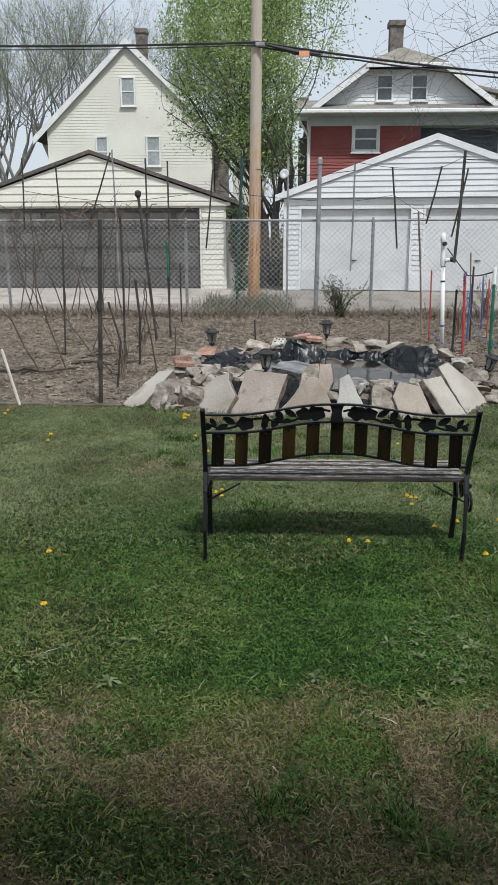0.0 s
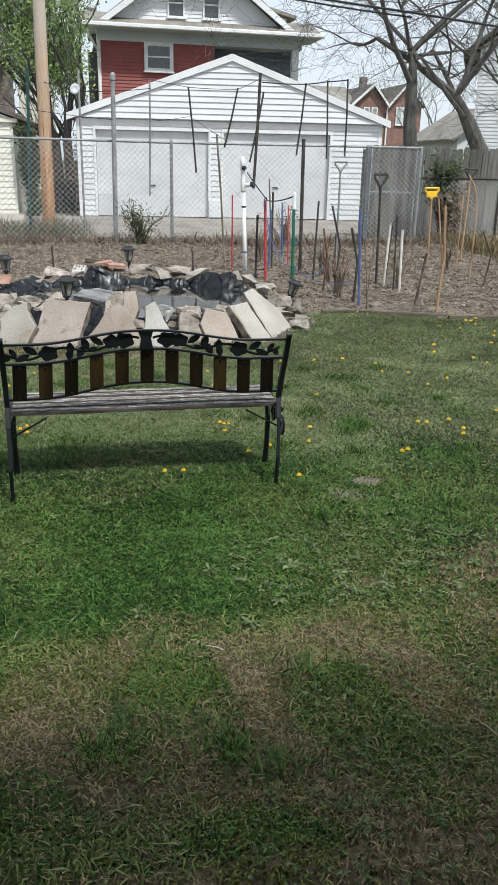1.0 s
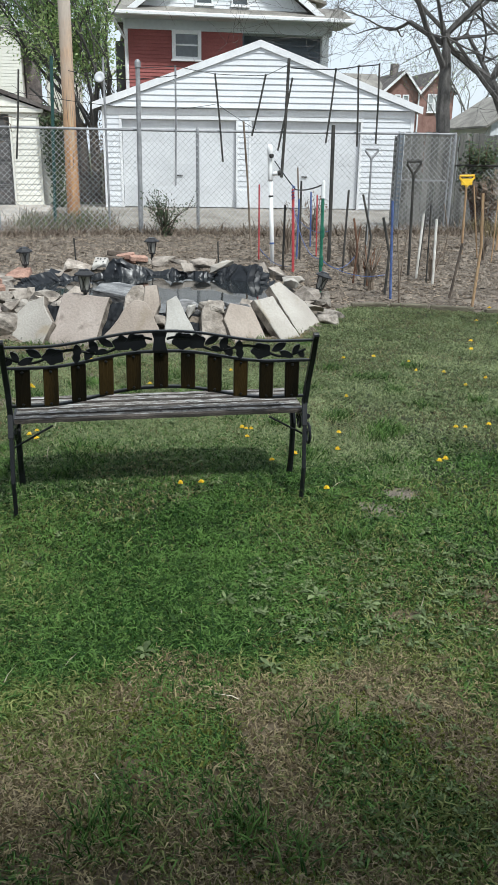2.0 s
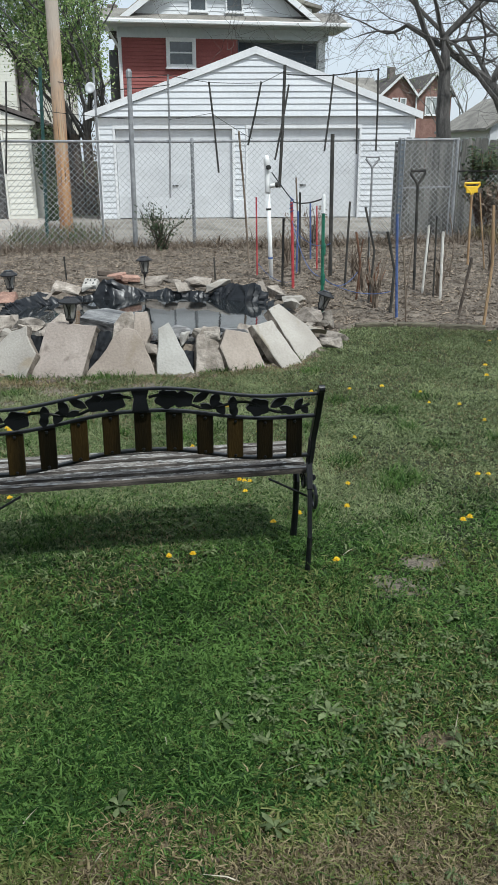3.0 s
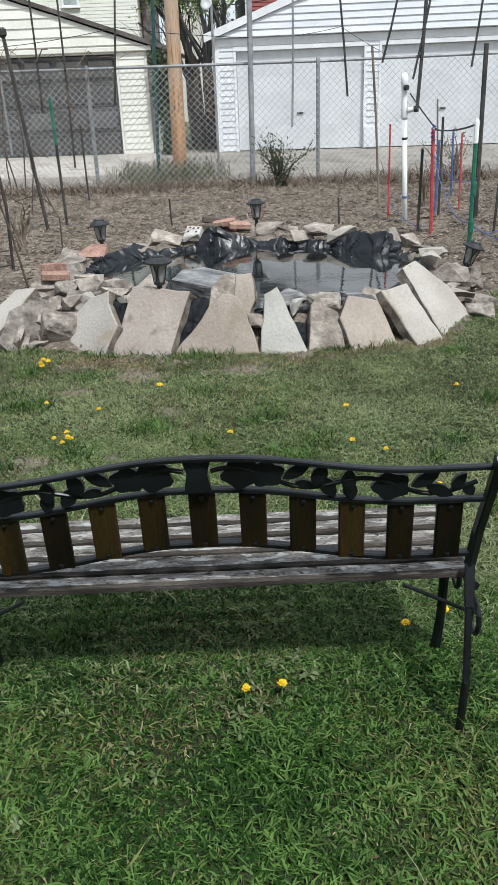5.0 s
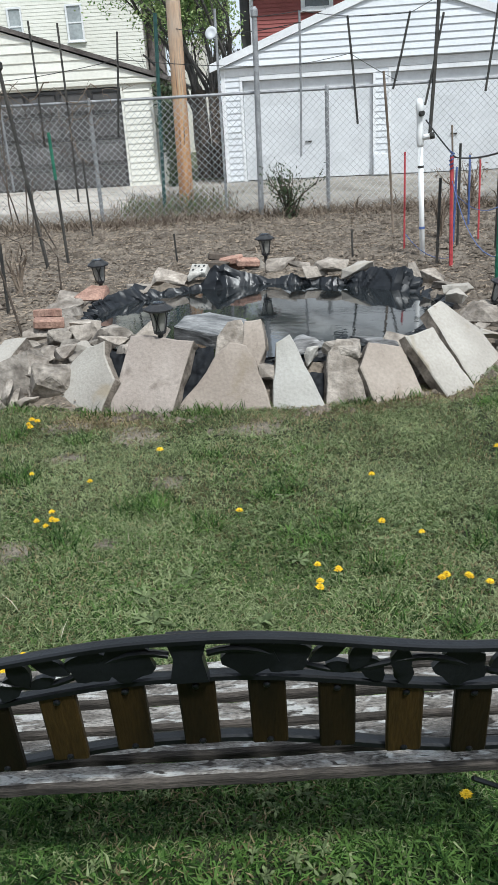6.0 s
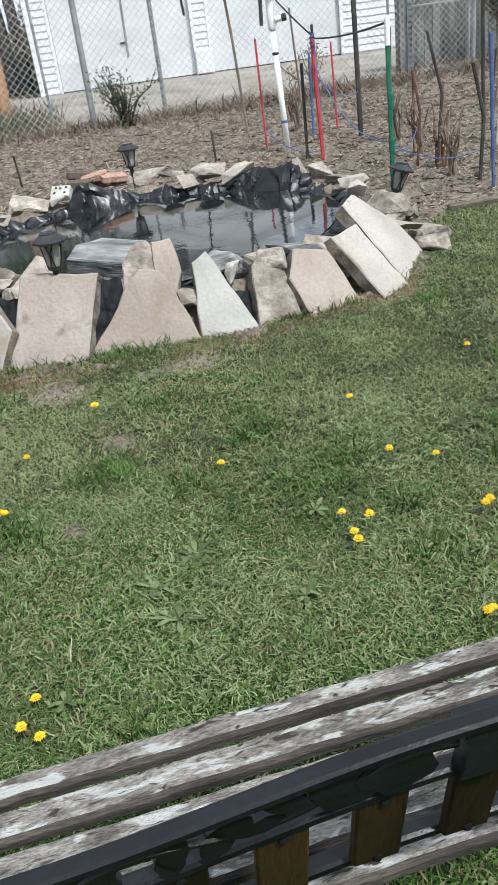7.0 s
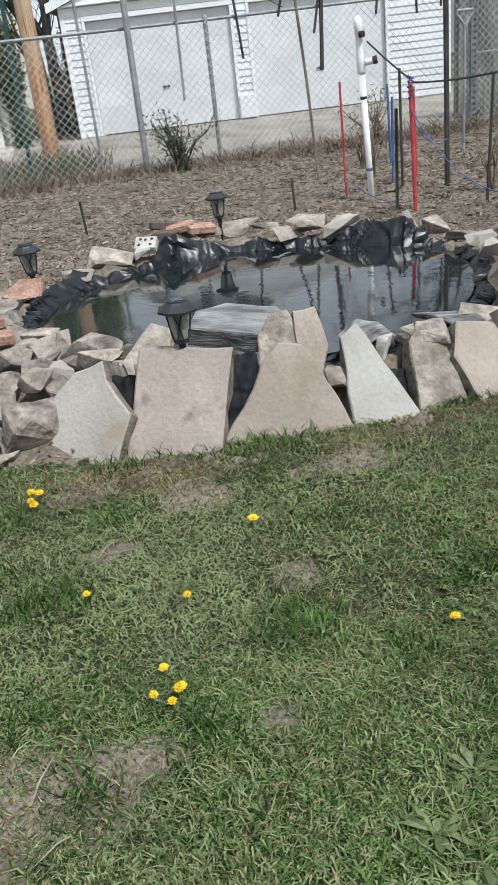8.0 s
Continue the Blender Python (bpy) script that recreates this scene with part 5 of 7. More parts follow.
def liner():
    """Crumpled black sheet that lines the basin and laps over its rim in hanging pleats."""
    N, M = 900, 20
    # raised folds: angle, width, lift
    tents = ((1.84, 0.10, 0.34, 0.17, 1.0), (0.64, 0.27, 0.27, 0.12, 1.7))
    folds = ( (0.52, 0.06, 0.02), (0.86, 0.05, 0.03), (2.45, 0.16, 0.07), (2.75, 0.14, 0.06), (1.30, 0.10, 0.035), (1.05, 0.08, 0.02), (3.3, 0.2, 0.03))
    verts = np.zeros((N, M, 3))

    def pleat(th, c, s, k, w, drift, seed):
        u = k * th + 1.8 * noise.noise((2.5 * c, 2.5 * s, seed)) + drift * noise.noise((7 * c, 7 * s, 2.2 * w + seed))
        return (abs(u % 1.0 - 0.5) * 4 - 1) * (0.55 + 1.3 * noise.noise((6 * c, 6 * s, seed + 2)))

    for i in range(N):
        th = 2 * math.pi * i / N
        c, s = math.cos(th), math.sin(th)
        front = max(0.0, -s)
        rim = 0.035 - 0.03 * front + sum(h * math.exp(-((th - a) / w) ** 4) for a, w, h in folds)
        rim += sum(h * max(0.0, min(1.0, k * (1 - abs(th - a) / (wl if th > a else wr)))) for a, wl, wr, h, k in tents)
        for j in range(M):
            w = j / (M - 1)
            p1, p2, p3 = pleat(th, c, s, 23 / math.tau, w, 1.1, 1.3), pleat(th, c, s, 61 / math.tau, w, 1.6, 5.1), pleat(th, c, s, 140 / math.tau, w, 2.2, 9.4)
            hang = min(1.0, w * 2.5)
            f = 0.87 + 0.17 * w + (0.026 * p1 + 0.016 * p2 + 0.005 * p3) * hang
            rise = min(1.0, w / 0.62)
            z = WATER - 0.16 + (0.16 + rim) * rise ** 0.8 - (0.03 + 0.25 * rim) * max(0.0, (w - 0.62) / 0.38)
            z += (0.016 * p1 + 0.011 * p2 + 0.004 * p3) * min(1.0, max(0.0, w - 0.2) * 2.5)
            x, y = pond_ring(th, f)
            verts[i, j] = (x, y, z)
    k = np.arange(N)
    faces = []
    for j in range(M - 1):
        a, b, c, d = k * M + j, ((k + 1) % N) * M + j, ((k + 1) % N) * M + j + 1, k * M + j + 1
        faces.append(np.stack([a, b, c, d], -1))
    me = raw("pond_liner", verts.reshape(-1, 3), np.concatenate(faces), M_LINER)
    return tagged(new("pond_liner", me), "crumpled black plastic pond liner lapping over the rim", "pond liner")


sheet = liner()


def liner_flap(x, y, z, w, h, lean, seed):
    """A crumpled corner of the sheet between two slabs; its black also stands for the hollow's shade."""
    n = 25
    V = np.array([(w * (i / (n - 1) - 0.5), 0.0, h * j / (n - 1)) for j in range(n) for i in range(n)])
    for p in V:
        c = Vector((p[0] * 14, p[2] * 9, seed))
        p[1] = 0.035 * noise.noise(c) + 0.014 * noise.noise(c * 2.7) + 0.006 * noise.noise(c * 6.1) + lean * p[2]
        p[2] += 0.02 * noise.noise(c * 1.3 + Vector((5, 0, 0)))
    k = np.array([j * n + i for j in range(n - 1) for i in range(n - 1)])
    me = raw("liner_flap", V, np.stack([k, k + 1, k + n + 1, k + n], -1), M_LINERMATT, True)
    ob = new("liner_flap", me)
    ob.parent = sheet
    ob.matrix_basis = pose(x, y, z)


liner_flap(0.27, 6.50, -0.05, 0.30, 0.28, 0.62, 3)
liner_flap(1.02, 6.47, -0.05, 0.22, 0.13, 0.62, 8)
liner_flap(-0.16, 6.60, -0.05, 0.22, 0.26, 0.60, 12)


def flagstone(x, y, z, yaw, lean, outline, thick, material, label, seed):
    """A leaning slab: outline in metres across and up its face."""
    q = random.Random(seed)
    pts = []
    for (a, b), (c, d) in zip(outline, outline[1:] + outline[:1]):
        n = max(2, int(math.hypot(c - a, d - b) / 0.07))
        for k in range(n):
            f = k / n
            j = 0.006 if k else 0.0
            pts.append((a + (c - a) * f + q.uniform(-j, j), b + (d - b) * f + q.uniform(-j, j)))
    bm = bmesh.new()
    top = [bm.verts.new((u, v, 0)) for u, v in pts]
    cu, cv = sum(p[0] for p in pts) / len(pts), sum(p[1] for p in pts) / len(pts)
    inset = [bm.verts.new((u + (cu - u) * 0.045 + q.uniform(-0.002, 0.002), v + (cv - v) * 0.045, 0.007 + q.uniform(-0.003, 0.003))) for u, v in pts]
    low = [bm.verts.new((u + q.uniform(-0.008, 0.008), v + q.uniform(-0.008, 0.008), -thick)) for u, v in pts]
    n = len(pts)
    mid = bm.verts.new((cu, cv, 0.011))
    for i in range(n):
        j = (i + 1) % n
        bm.faces.new((top[i], top[j], inset[j], inset[i]))
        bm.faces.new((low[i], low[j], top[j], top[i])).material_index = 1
        bm.faces.new((inset[i], inset[j], mid))
    bm.faces.new(low[::-1])
    bmesh.ops.recalc_face_normals(bm, faces=bm.faces)
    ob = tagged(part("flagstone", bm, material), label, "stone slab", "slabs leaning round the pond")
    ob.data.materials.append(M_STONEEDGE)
    ob.matrix_basis = pose(x, y, z, 0, 0, yaw) @ pose(0, 0, 0, lean, 0, 0)
    return ob


flagstone(-0.37, 6.58, -0.07, -40, 55, [(-0.28, 0.0), (-0.21, 0.26), (-0.13, 0.37), (0.0, 0.43), (0.04, 0.35), (0.19, 0.22), (0.17, 0.0), (0.06, -0.06)], 0.05, M_STONE, "pale pointed stone slab leaning on the pond rim", 1)
flagstone(0.0, 6.43, -0.07, -22, 52, [(-0.21, 0.0), (-0.18, 0.47), (-0.05, 0.48), (0.225, 0.46), (0.215, 0.38), (0.185, 0.04), (0.04, -0.05)], 0.07, M_STONEMAUVE, "broad grey-mauve stone slab leaning on the pond rim", 2)
flagstone(0.46, 6.40, -0.07, -12, 52, [(-0.27, 0.02), (-0.12, 0.24), (-0.07, 0.35), (0.0, 0.42), (0.10, 0.40), (0.16, 0.31), (0.27, 0.02), (0.01, -0.04)], 0.06, M_STONETAN, "tan tapered stone slab leaning on the pond rim", 3)
flagstone(0.46, 6.43, -0.09, -12, 54, [(-0.085, 0.26), (-0.075, 0.46), (-0.02, 0.55), (0.06, 0.565), (0.095, 0.48), (0.10, 0.26)], 0.09, M_ROCKTAN, "rough tan rock standing behind a slab's top", 14)
flagstone(0.47, 6.435, -0.075, -10, 56, [(0.09, 0.20), (0.085, 0.53), (0.18, 0.54), (0.215, 0.36), (0.17, 0.20)], 0.08, M_STONETAN, "small tan stone slab wedged on the rim", 13)
flagstone(0.88, 6.35, -0.07, -3, 52, [(-0.15, 0.01), (-0.12, 0.41), (-0.04, 0.46), (0.15, 0.0), (0.0, -0.03)], 0.05, M_STONEWHITE, "white triangular stone slab leaning on the pond rim", 4)
flagstone(1.14, 6.38, -0.07, 6, 55, [(-0.12, -0.01), (-0.06, 0.32), (0.0, 0.40), (0.09, 0.38), (0.12, 0.0)], 0.08, M_ROCKTAN, "rough narrow grey-tan slab leaning on the rim", 5)
flagstone(1.42, 6.39, -0.07, 20, 52, [(-0.15, 0.24), (-0.05, 0.38), (0.15, 0.32), (0.18, 0.02), (-0.07, 0.0), (-0.12, -0.01)], 0.07, M_STONETAN, "smooth tan stone slab leaning on the pond rim", 6)
flagstone(1.81, 6.48, -0.07, 35, 50, [(-0.19, 0.42), (0.04, 0.43), (0.11, 0.0), (-0.12, 0.0)], 0.06, M_STONE, "pale four-sided stone slab leaning on the rim", 7)
flagstone(2.07, 6.79, -0.06, 50, 42, [(-0.08, 0.54), (0.12, 0.56), (0.25, 0.29), (0.23, 0.05), (0.04, -0.03), (-0.26, -0.01)], 0.07, M_STONE, "long pale stone slab leaning on the pond rim", 8)
flagstone(-1.10, 6.72, -0.02, -30, 25, [(-0.11, 0.0), (-0.08, 0.56), (0.07, 0.60), (0.11, 0.04), (0.02, -0.03)], 0.08, M_STONE, "pale narrow stone slab tilted at the rim", 9)


def rock_mesh(size, seed, cuts=11):
    """A broken angular stone: the hull of scattered corners, its edges worn."""
    q = random.Random(seed)
    bm = bmesh.new()
    for k in range(cuts):
        v = Vector((q.uniform(-1, 1), q.uniform(-1, 1), q.uniform(-1, 1)))
        v = v / max(abs(v.x), abs(v.y), abs(v.z)) * q.uniform(0.72, 1.0)
        bm.verts.new((v.x * size[0] / 2, v.y * size[1] / 2, v.z * size[2] / 2))
    r = bmesh.ops.convex_hull(bm, input=bm.verts)
    bmesh.ops.delete(bm, geom=[g for g in r["geom_interior"] if isinstance(g, bmesh.types.BMVert)], context="VERTS")
    bmesh.ops.dissolve_limit(bm, angle_limit=radians(14), verts=bm.verts, edges=bm.edges)
    bmesh.ops.bevel(bm, geom=list(bm.edges), offset=min(size) * 0.03, segments=1, affect="EDGES")
    bmesh.ops.triangulate(bm, faces=bm.faces)
    bmesh.ops.subdivide_edges(bm, edges=[e for e in bm.edges if e.calc_length() > min(size) * 0.3], cuts=1)
    bmesh.ops.triangulate(bm, faces=bm.faces)
    for v in bm.verts:
        v.co += noise.noise_vector(v.co * 22 + Vector((seed, 0, 0))) * min(size) * 0.07
    bmesh.ops.recalc_face_normals(bm, faces=bm.faces)
    return bm


def rock(x, y, z, size, yaw, seed, material=None, label="", tilt=0.0, name="rock", cuts=11):
    ob = tagged(part(name, rock_mesh(size, seed, cuts), material or M_ROCK), label or "rough grey-brown stone piled round the pond", "rock", "stones round the pond")
    ob.matrix_basis = pose(x, y, z, tilt, 0, yaw)
    return ob


# stones of the rim: x, y, middle height, width, height, surface
RO, TA, PA_, WH, OR, SL = M_ROCK, M_ROCKTAN, M_STONE, M_WHITEST, M_BRICKOR, M_SLATE
KINDS = {M_ROCK.name: "rough grey-brown stone piled round the pond", M_ROCKTAN.name: "tan broken stone on the pond rim", M_STONE.name: "pale broken stone on the pond rim",
         M_SLATE.name: "dark wet stone with a pale top at the water", M_WHITEST.name: "squared white stone block in the rim", M_BRICKOR.name: "orange broken brick on the pond rim"}
FRONT_HEAP = (
    (-0.60, 7.62, 0.20, 0.22, 0.12, RO), (-0.47, 7.58, 0.20, 0.18, 0.10, TA), (-0.60, 7.33, 0.18, 0.19, 0.16, RO),
    (-0.46, 7.37, 0.19, 0.18, 0.12, TA), (-0.38, 7.36, 0.18, 0.10, 0.20, TA), (-0.24, 7.23, 0.19, 0.34, 0.13, RO),
    (-0.49, 7.22, 0.14, 0.15, 0.18, RO), (-0.42, 7.10, 0.14, 0.17, 0.13, PA_), (-0.21, 7.06, 0.19, 0.22, 0.10, TA),
    (-0.33, 7.18, 0.16, 0.17, 0.09, RO), (-0.12, 6.90, 0.14, 0.18, 0.22, RO), (0.02, 6.96, 0.21, 0.30, 0.15, TA),
    (-0.66, 7.18, 0.11, 0.18, 0.15, RO), (-0.60, 6.96, 0.05, 0.27, 0.24, RO), (-0.76, 6.82, 0.03, 0.50, 0.15, RO),
)
FRONT_RIM = (
    (0.62, 6.74, 0.17, 0.26, 0.2, TA), (0.72, 6.53, 0.11, 0.10, 0.10, TA), (0.95, 6.80, 0.19, 0.25, 0.08, SL),
    (0.99, 6.61, 0.16, 0.13, 0.11, WH), (1.16, 6.62, 0.20, 0.22, 0.12, RO), (1.38, 6.80, 0.17, 0.40, 0.05, SL),
    (1.50, 6.72, 0.17, 0.20, 0.09, TA), (-0.88, 7.35, 0.13, 0.26, 0.16, RO), (-0.78, 7.50, 0.16, 0.20, 0.13, TA),
    (-0.65, 7.74, 0.18, 0.20, 0.20, RO), (-0.80, 7.12, 0.06, 0.26, 0.18, RO), (-0.70, 7.82, 0.18, 0.2, 0.12, RO),
    (-1.03, 6.80, -0.03, 0.18, 0.13, M_VINE), (-0.86, 6.70, -0.03, 0.2, 0.10, RO),
    (-0.70, 6.64, -0.03, 0.14, 0.09, TA),
)
FRONT_GAPS = (
    (0.80, 6.62, 0.05, 0.12, 0.12, RO), (0.10, 6.72, 0.16, 0.16, 0.14, RO), (-0.05, 7.10, 0.20, 0.24, 0.12, RO),
    (-0.58, 7.46, 0.2, 0.18, 0.1, TA), (-0.40, 6.98, 0.08, 0.2, 0.16, RO), (-0.74, 7.0, 0.1, 0.24, 0.14, TA),
    (-0.92, 6.98, 0.05, 0.2, 0.18, RO), (-0.98, 7.2, 0.02, 0.22, 0.16, RO), (1.28, 6.62, 0.1, 0.14, 0.14, RO),
    (1.62, 6.66, 0.1, 0.16, 0.16, RO), (1.66, 6.88, 0.08, 0.26, 0.12, RO), (0.98, 6.86, 0.13, 0.3, 0.1, SL),
    (-0.28, 6.92, 0.12, 0.2, 0.2, RO), (-0.52, 7.05, 0.16, 0.2, 0.14, TA), (-0.62, 6.80, -0.02, 0.24, 0.12, RO),
)
BACK_LEFT = (
    (-0.57, 8.40, 0.24, 0.26, 0.10, OR), (-0.72, 8.62, 0.16, 0.30, 0.12, TA), (-0.70, 8.18, 0.20, 0.26, 0.10, TA),
    (-0.66, 8.02, 0.18, 0.22, 0.12, RO), (-0.24, 8.72, 0.22, 0.2, 0.12, TA), (-0.02, 8.95, 0.22, 0.28, 0.20, TA),
    (0.20, 8.96, 0.24, 0.15, 0.09, WH), (0.40, 9.18, 0.27, 0.22, 0.11, M_VINE), (0.72, 9.20, 0.26, 0.18, 0.13, RO),
    (0.93, 9.12, 0.25, 0.22, 0.15, TA), (1.10, 9.05, 0.26, 0.18, 0.16, TA), (1.22, 8.90, 0.22, 0.18, 0.11, TA),
    (1.36, 8.94, 0.25, 0.27, 0.11, TA), (1.54, 8.80, 0.25, 0.27, 0.13, PA_),
)
BACK_RIGHT = (
    (1.98, 8.62, 0.22, 0.16, 0.15, RO), (2.08, 8.40, 0.21, 0.22, 0.12, TA), (2.10, 8.16, 0.20, 0.2, 0.10, RO),
    (2.16, 7.96, 0.20, 0.28, 0.09, PA_), (2.06, 7.66, 0.22, 0.22, 0.09, PA_), (2.16, 7.48, 0.15, 0.26, 0.14, TA),
    (2.20, 7.40, 0.08, 0.19, 0.11, RO), (2.17, 7.18, 0.06, 0.20, 0.08, PA_), (2.33, 7.56, 0.06, 0.12, 0.14, RO),
    (2.42, 7.60, 0.02, 0.11, 0.10, RO), (2.46, 7.90, 0.05, 0.12, 0.14, RO), (2.36, 7.24, -0.02, 0.32, 0.18, RO),
    (2.24, 6.98, -0.03, 0.22, 0.14, RO), (2.28, 7.8, 0.08, 0.2, 0.14, TA),
)
q = random.Random(77)
for k, (x, y, z, wd, ht, m) in enumerate(FRONT_HEAP + FRONT_RIM + FRONT_GAPS + BACK_LEFT + BACK_RIGHT):
    if m in (RO, TA) and q.random() < 0.6:
        # flat broken plates, tipped on edge
        rock(x, y, z, (wd * 1.3, max(0.13, wd * q.uniform(0.7, 1.0)), q.uniform(0.05, 0.085)), q.uniform(-60, 60), 200 + k, m, KINDS[m.name], q.uniform(-15, 50), cuts=14)
        continue
    rock(x, y, z, (wd * 1.12, max(0.09, min(wd, 0.24) * q.uniform(0.7, 0.95)), ht * 1.15), q.uniform(-28, 28), 200 + k, m, KINDS.get(m.name, "dark weathered stone at the pond rim"), q.uniform(-10, 10))
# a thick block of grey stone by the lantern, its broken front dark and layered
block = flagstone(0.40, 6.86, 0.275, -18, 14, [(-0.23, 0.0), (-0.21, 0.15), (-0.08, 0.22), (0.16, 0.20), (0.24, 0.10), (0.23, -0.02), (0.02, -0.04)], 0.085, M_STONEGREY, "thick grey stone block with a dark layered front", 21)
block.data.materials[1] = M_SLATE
block.matrix_basis = block.matrix_basis @ pose(0, 0, 0, 0, 7, 0)
rock(-0.66, 6.77, 0.07, (0.56, 0.26, 0.22), 14, 401, M_ROCK, "large rough boulder at the pond's foot", 8)
rock(-0.83, 6.72, 0.0, (0.26, 0.2, 0.16), -30, 402, M_ROCKTAN, "tan broken stone on the pond rim", 12)
for k, (x, y, z, yaw) in enumerate(((0.52, 9.20, 0.31, -12), (0.66, 9.16, 0.29, 15), (0.42, 9.26, 0.33, 5), (0.58, 9.28, 0.24, 30), (-0.74, 7.66, 0.27, -30), (-0.70, 7.5, 0.24, 10))):
    bm = bmesh.new()
    box(bm, -0.1, 0.1, -0.045, 0.045, -0.03, 0.03, 0.01)
    tagged(part("brick", bm, M_BRICKOR if k != 2 else M_VINE), "broken orange brick lying on the pond rim" if k != 2 else "dark weathered brick lying on the pond rim", "brick", "bricks on the rim").matrix_basis = pose(x, y, z, q.uniform(-15, 15), q.uniform(-10, 10), yaw)
# white brick with core holes
wb = thing("cored_brick", pose(0.25, 9.0, 0.27, 38, 0, -25), "white brick with round core holes on the rim", "brick", "bricks on the rim")
bm = bmesh.new()
box(bm, -0.075, 0.075, -0.05, 0.05, -0.03, 0.03, 0.006)
part("brick_body", bm, M_WHITEST, wb)
for a, b in ((-0.04, -0.02), (0.0, 0.02), (0.04, -0.02), (-0.035, 0.025), (0.045, 0.025)):
    bm = bmesh.new()
    lathe(bm, [(0.011, 0.0302), (0.011, 0.0312)], 8, (a, b, 0))
    part("core_hole", bm, M_LANTERN, wb, "dark round hole")


def lantern(x, y, z, label, tilt=(0, 0), yaw=0):
    """Solar path lantern: stake, flared cage with crossed bars, square hipped cap with a cell."""
    t = thing("solar_lantern", pose(x, y, z, tilt[0], tilt[1], yaw), label, "lantern", "solar lanterns round the pond")
    bm = bmesh.new()
    lathe(bm, [(0.006, -0.12), (0.014, -0.02), (0.016, 0.03), (0.034, 0.04), (0.036, 0.055)], 8)
    part("stake", bm, M_LANTERN, t)
    bm = bmesh.new()
    lathe(bm, [(0.030, 0.056), (0.046, 0.15), (0.048, 0.165)], 8)
    part("lens", bm, M_LENS, t, "cloudy clear lantern panels")
    for k in range(8):
        a = math.pi / 4 * k
        bm = bmesh.new()
        pts = []
        for j in range(6):
            f = j / 5
            r, w = 0.034 + 0.018 * f, 0.35 * math.sin(f * math.pi) * (1 if k % 2 else -1)
            pts.append((r * math.cos(a + w), r * math.sin(a + w), 0.055 + 0.112 * f))
        tube(bm, pts, 0.0035, 4)
        part("cage_bar", bm, M_LANTERN, t)
    bm = bmesh.new()
    lathe(bm, [(0.056, 0.165), (0.085, 0.172), (0.086, 0.182), (0.05, 0.205), (0.044, 0.212), (0.044, 0.217)], 8)
    part("cap", bm, M_LANTERN, t, "flared black cap")
    bm = bmesh.new()
    box(bm, -0.026, 0.026, -0.026, 0.026, 0.2175, 0.220)
    part("solar_cell", bm, M_SOLAR, t, "dark blue solar cell")
    return t


lantern(0.12, 6.70, 0.285, "black solar lantern standing behind the tan slab", (0, 1), 10)
lantern(0.82, 9.27, 0.285, "black solar lantern standing on the far rim", (0, -1), 0)
lantern(-0.50, 8.50, 0.27, "black solar lantern standing on the bricked rim", (2, -2), 30)
lantern(2.36, 7.78, 0.10, "black solar lantern tilted among rim stones", (8, 16), 20)


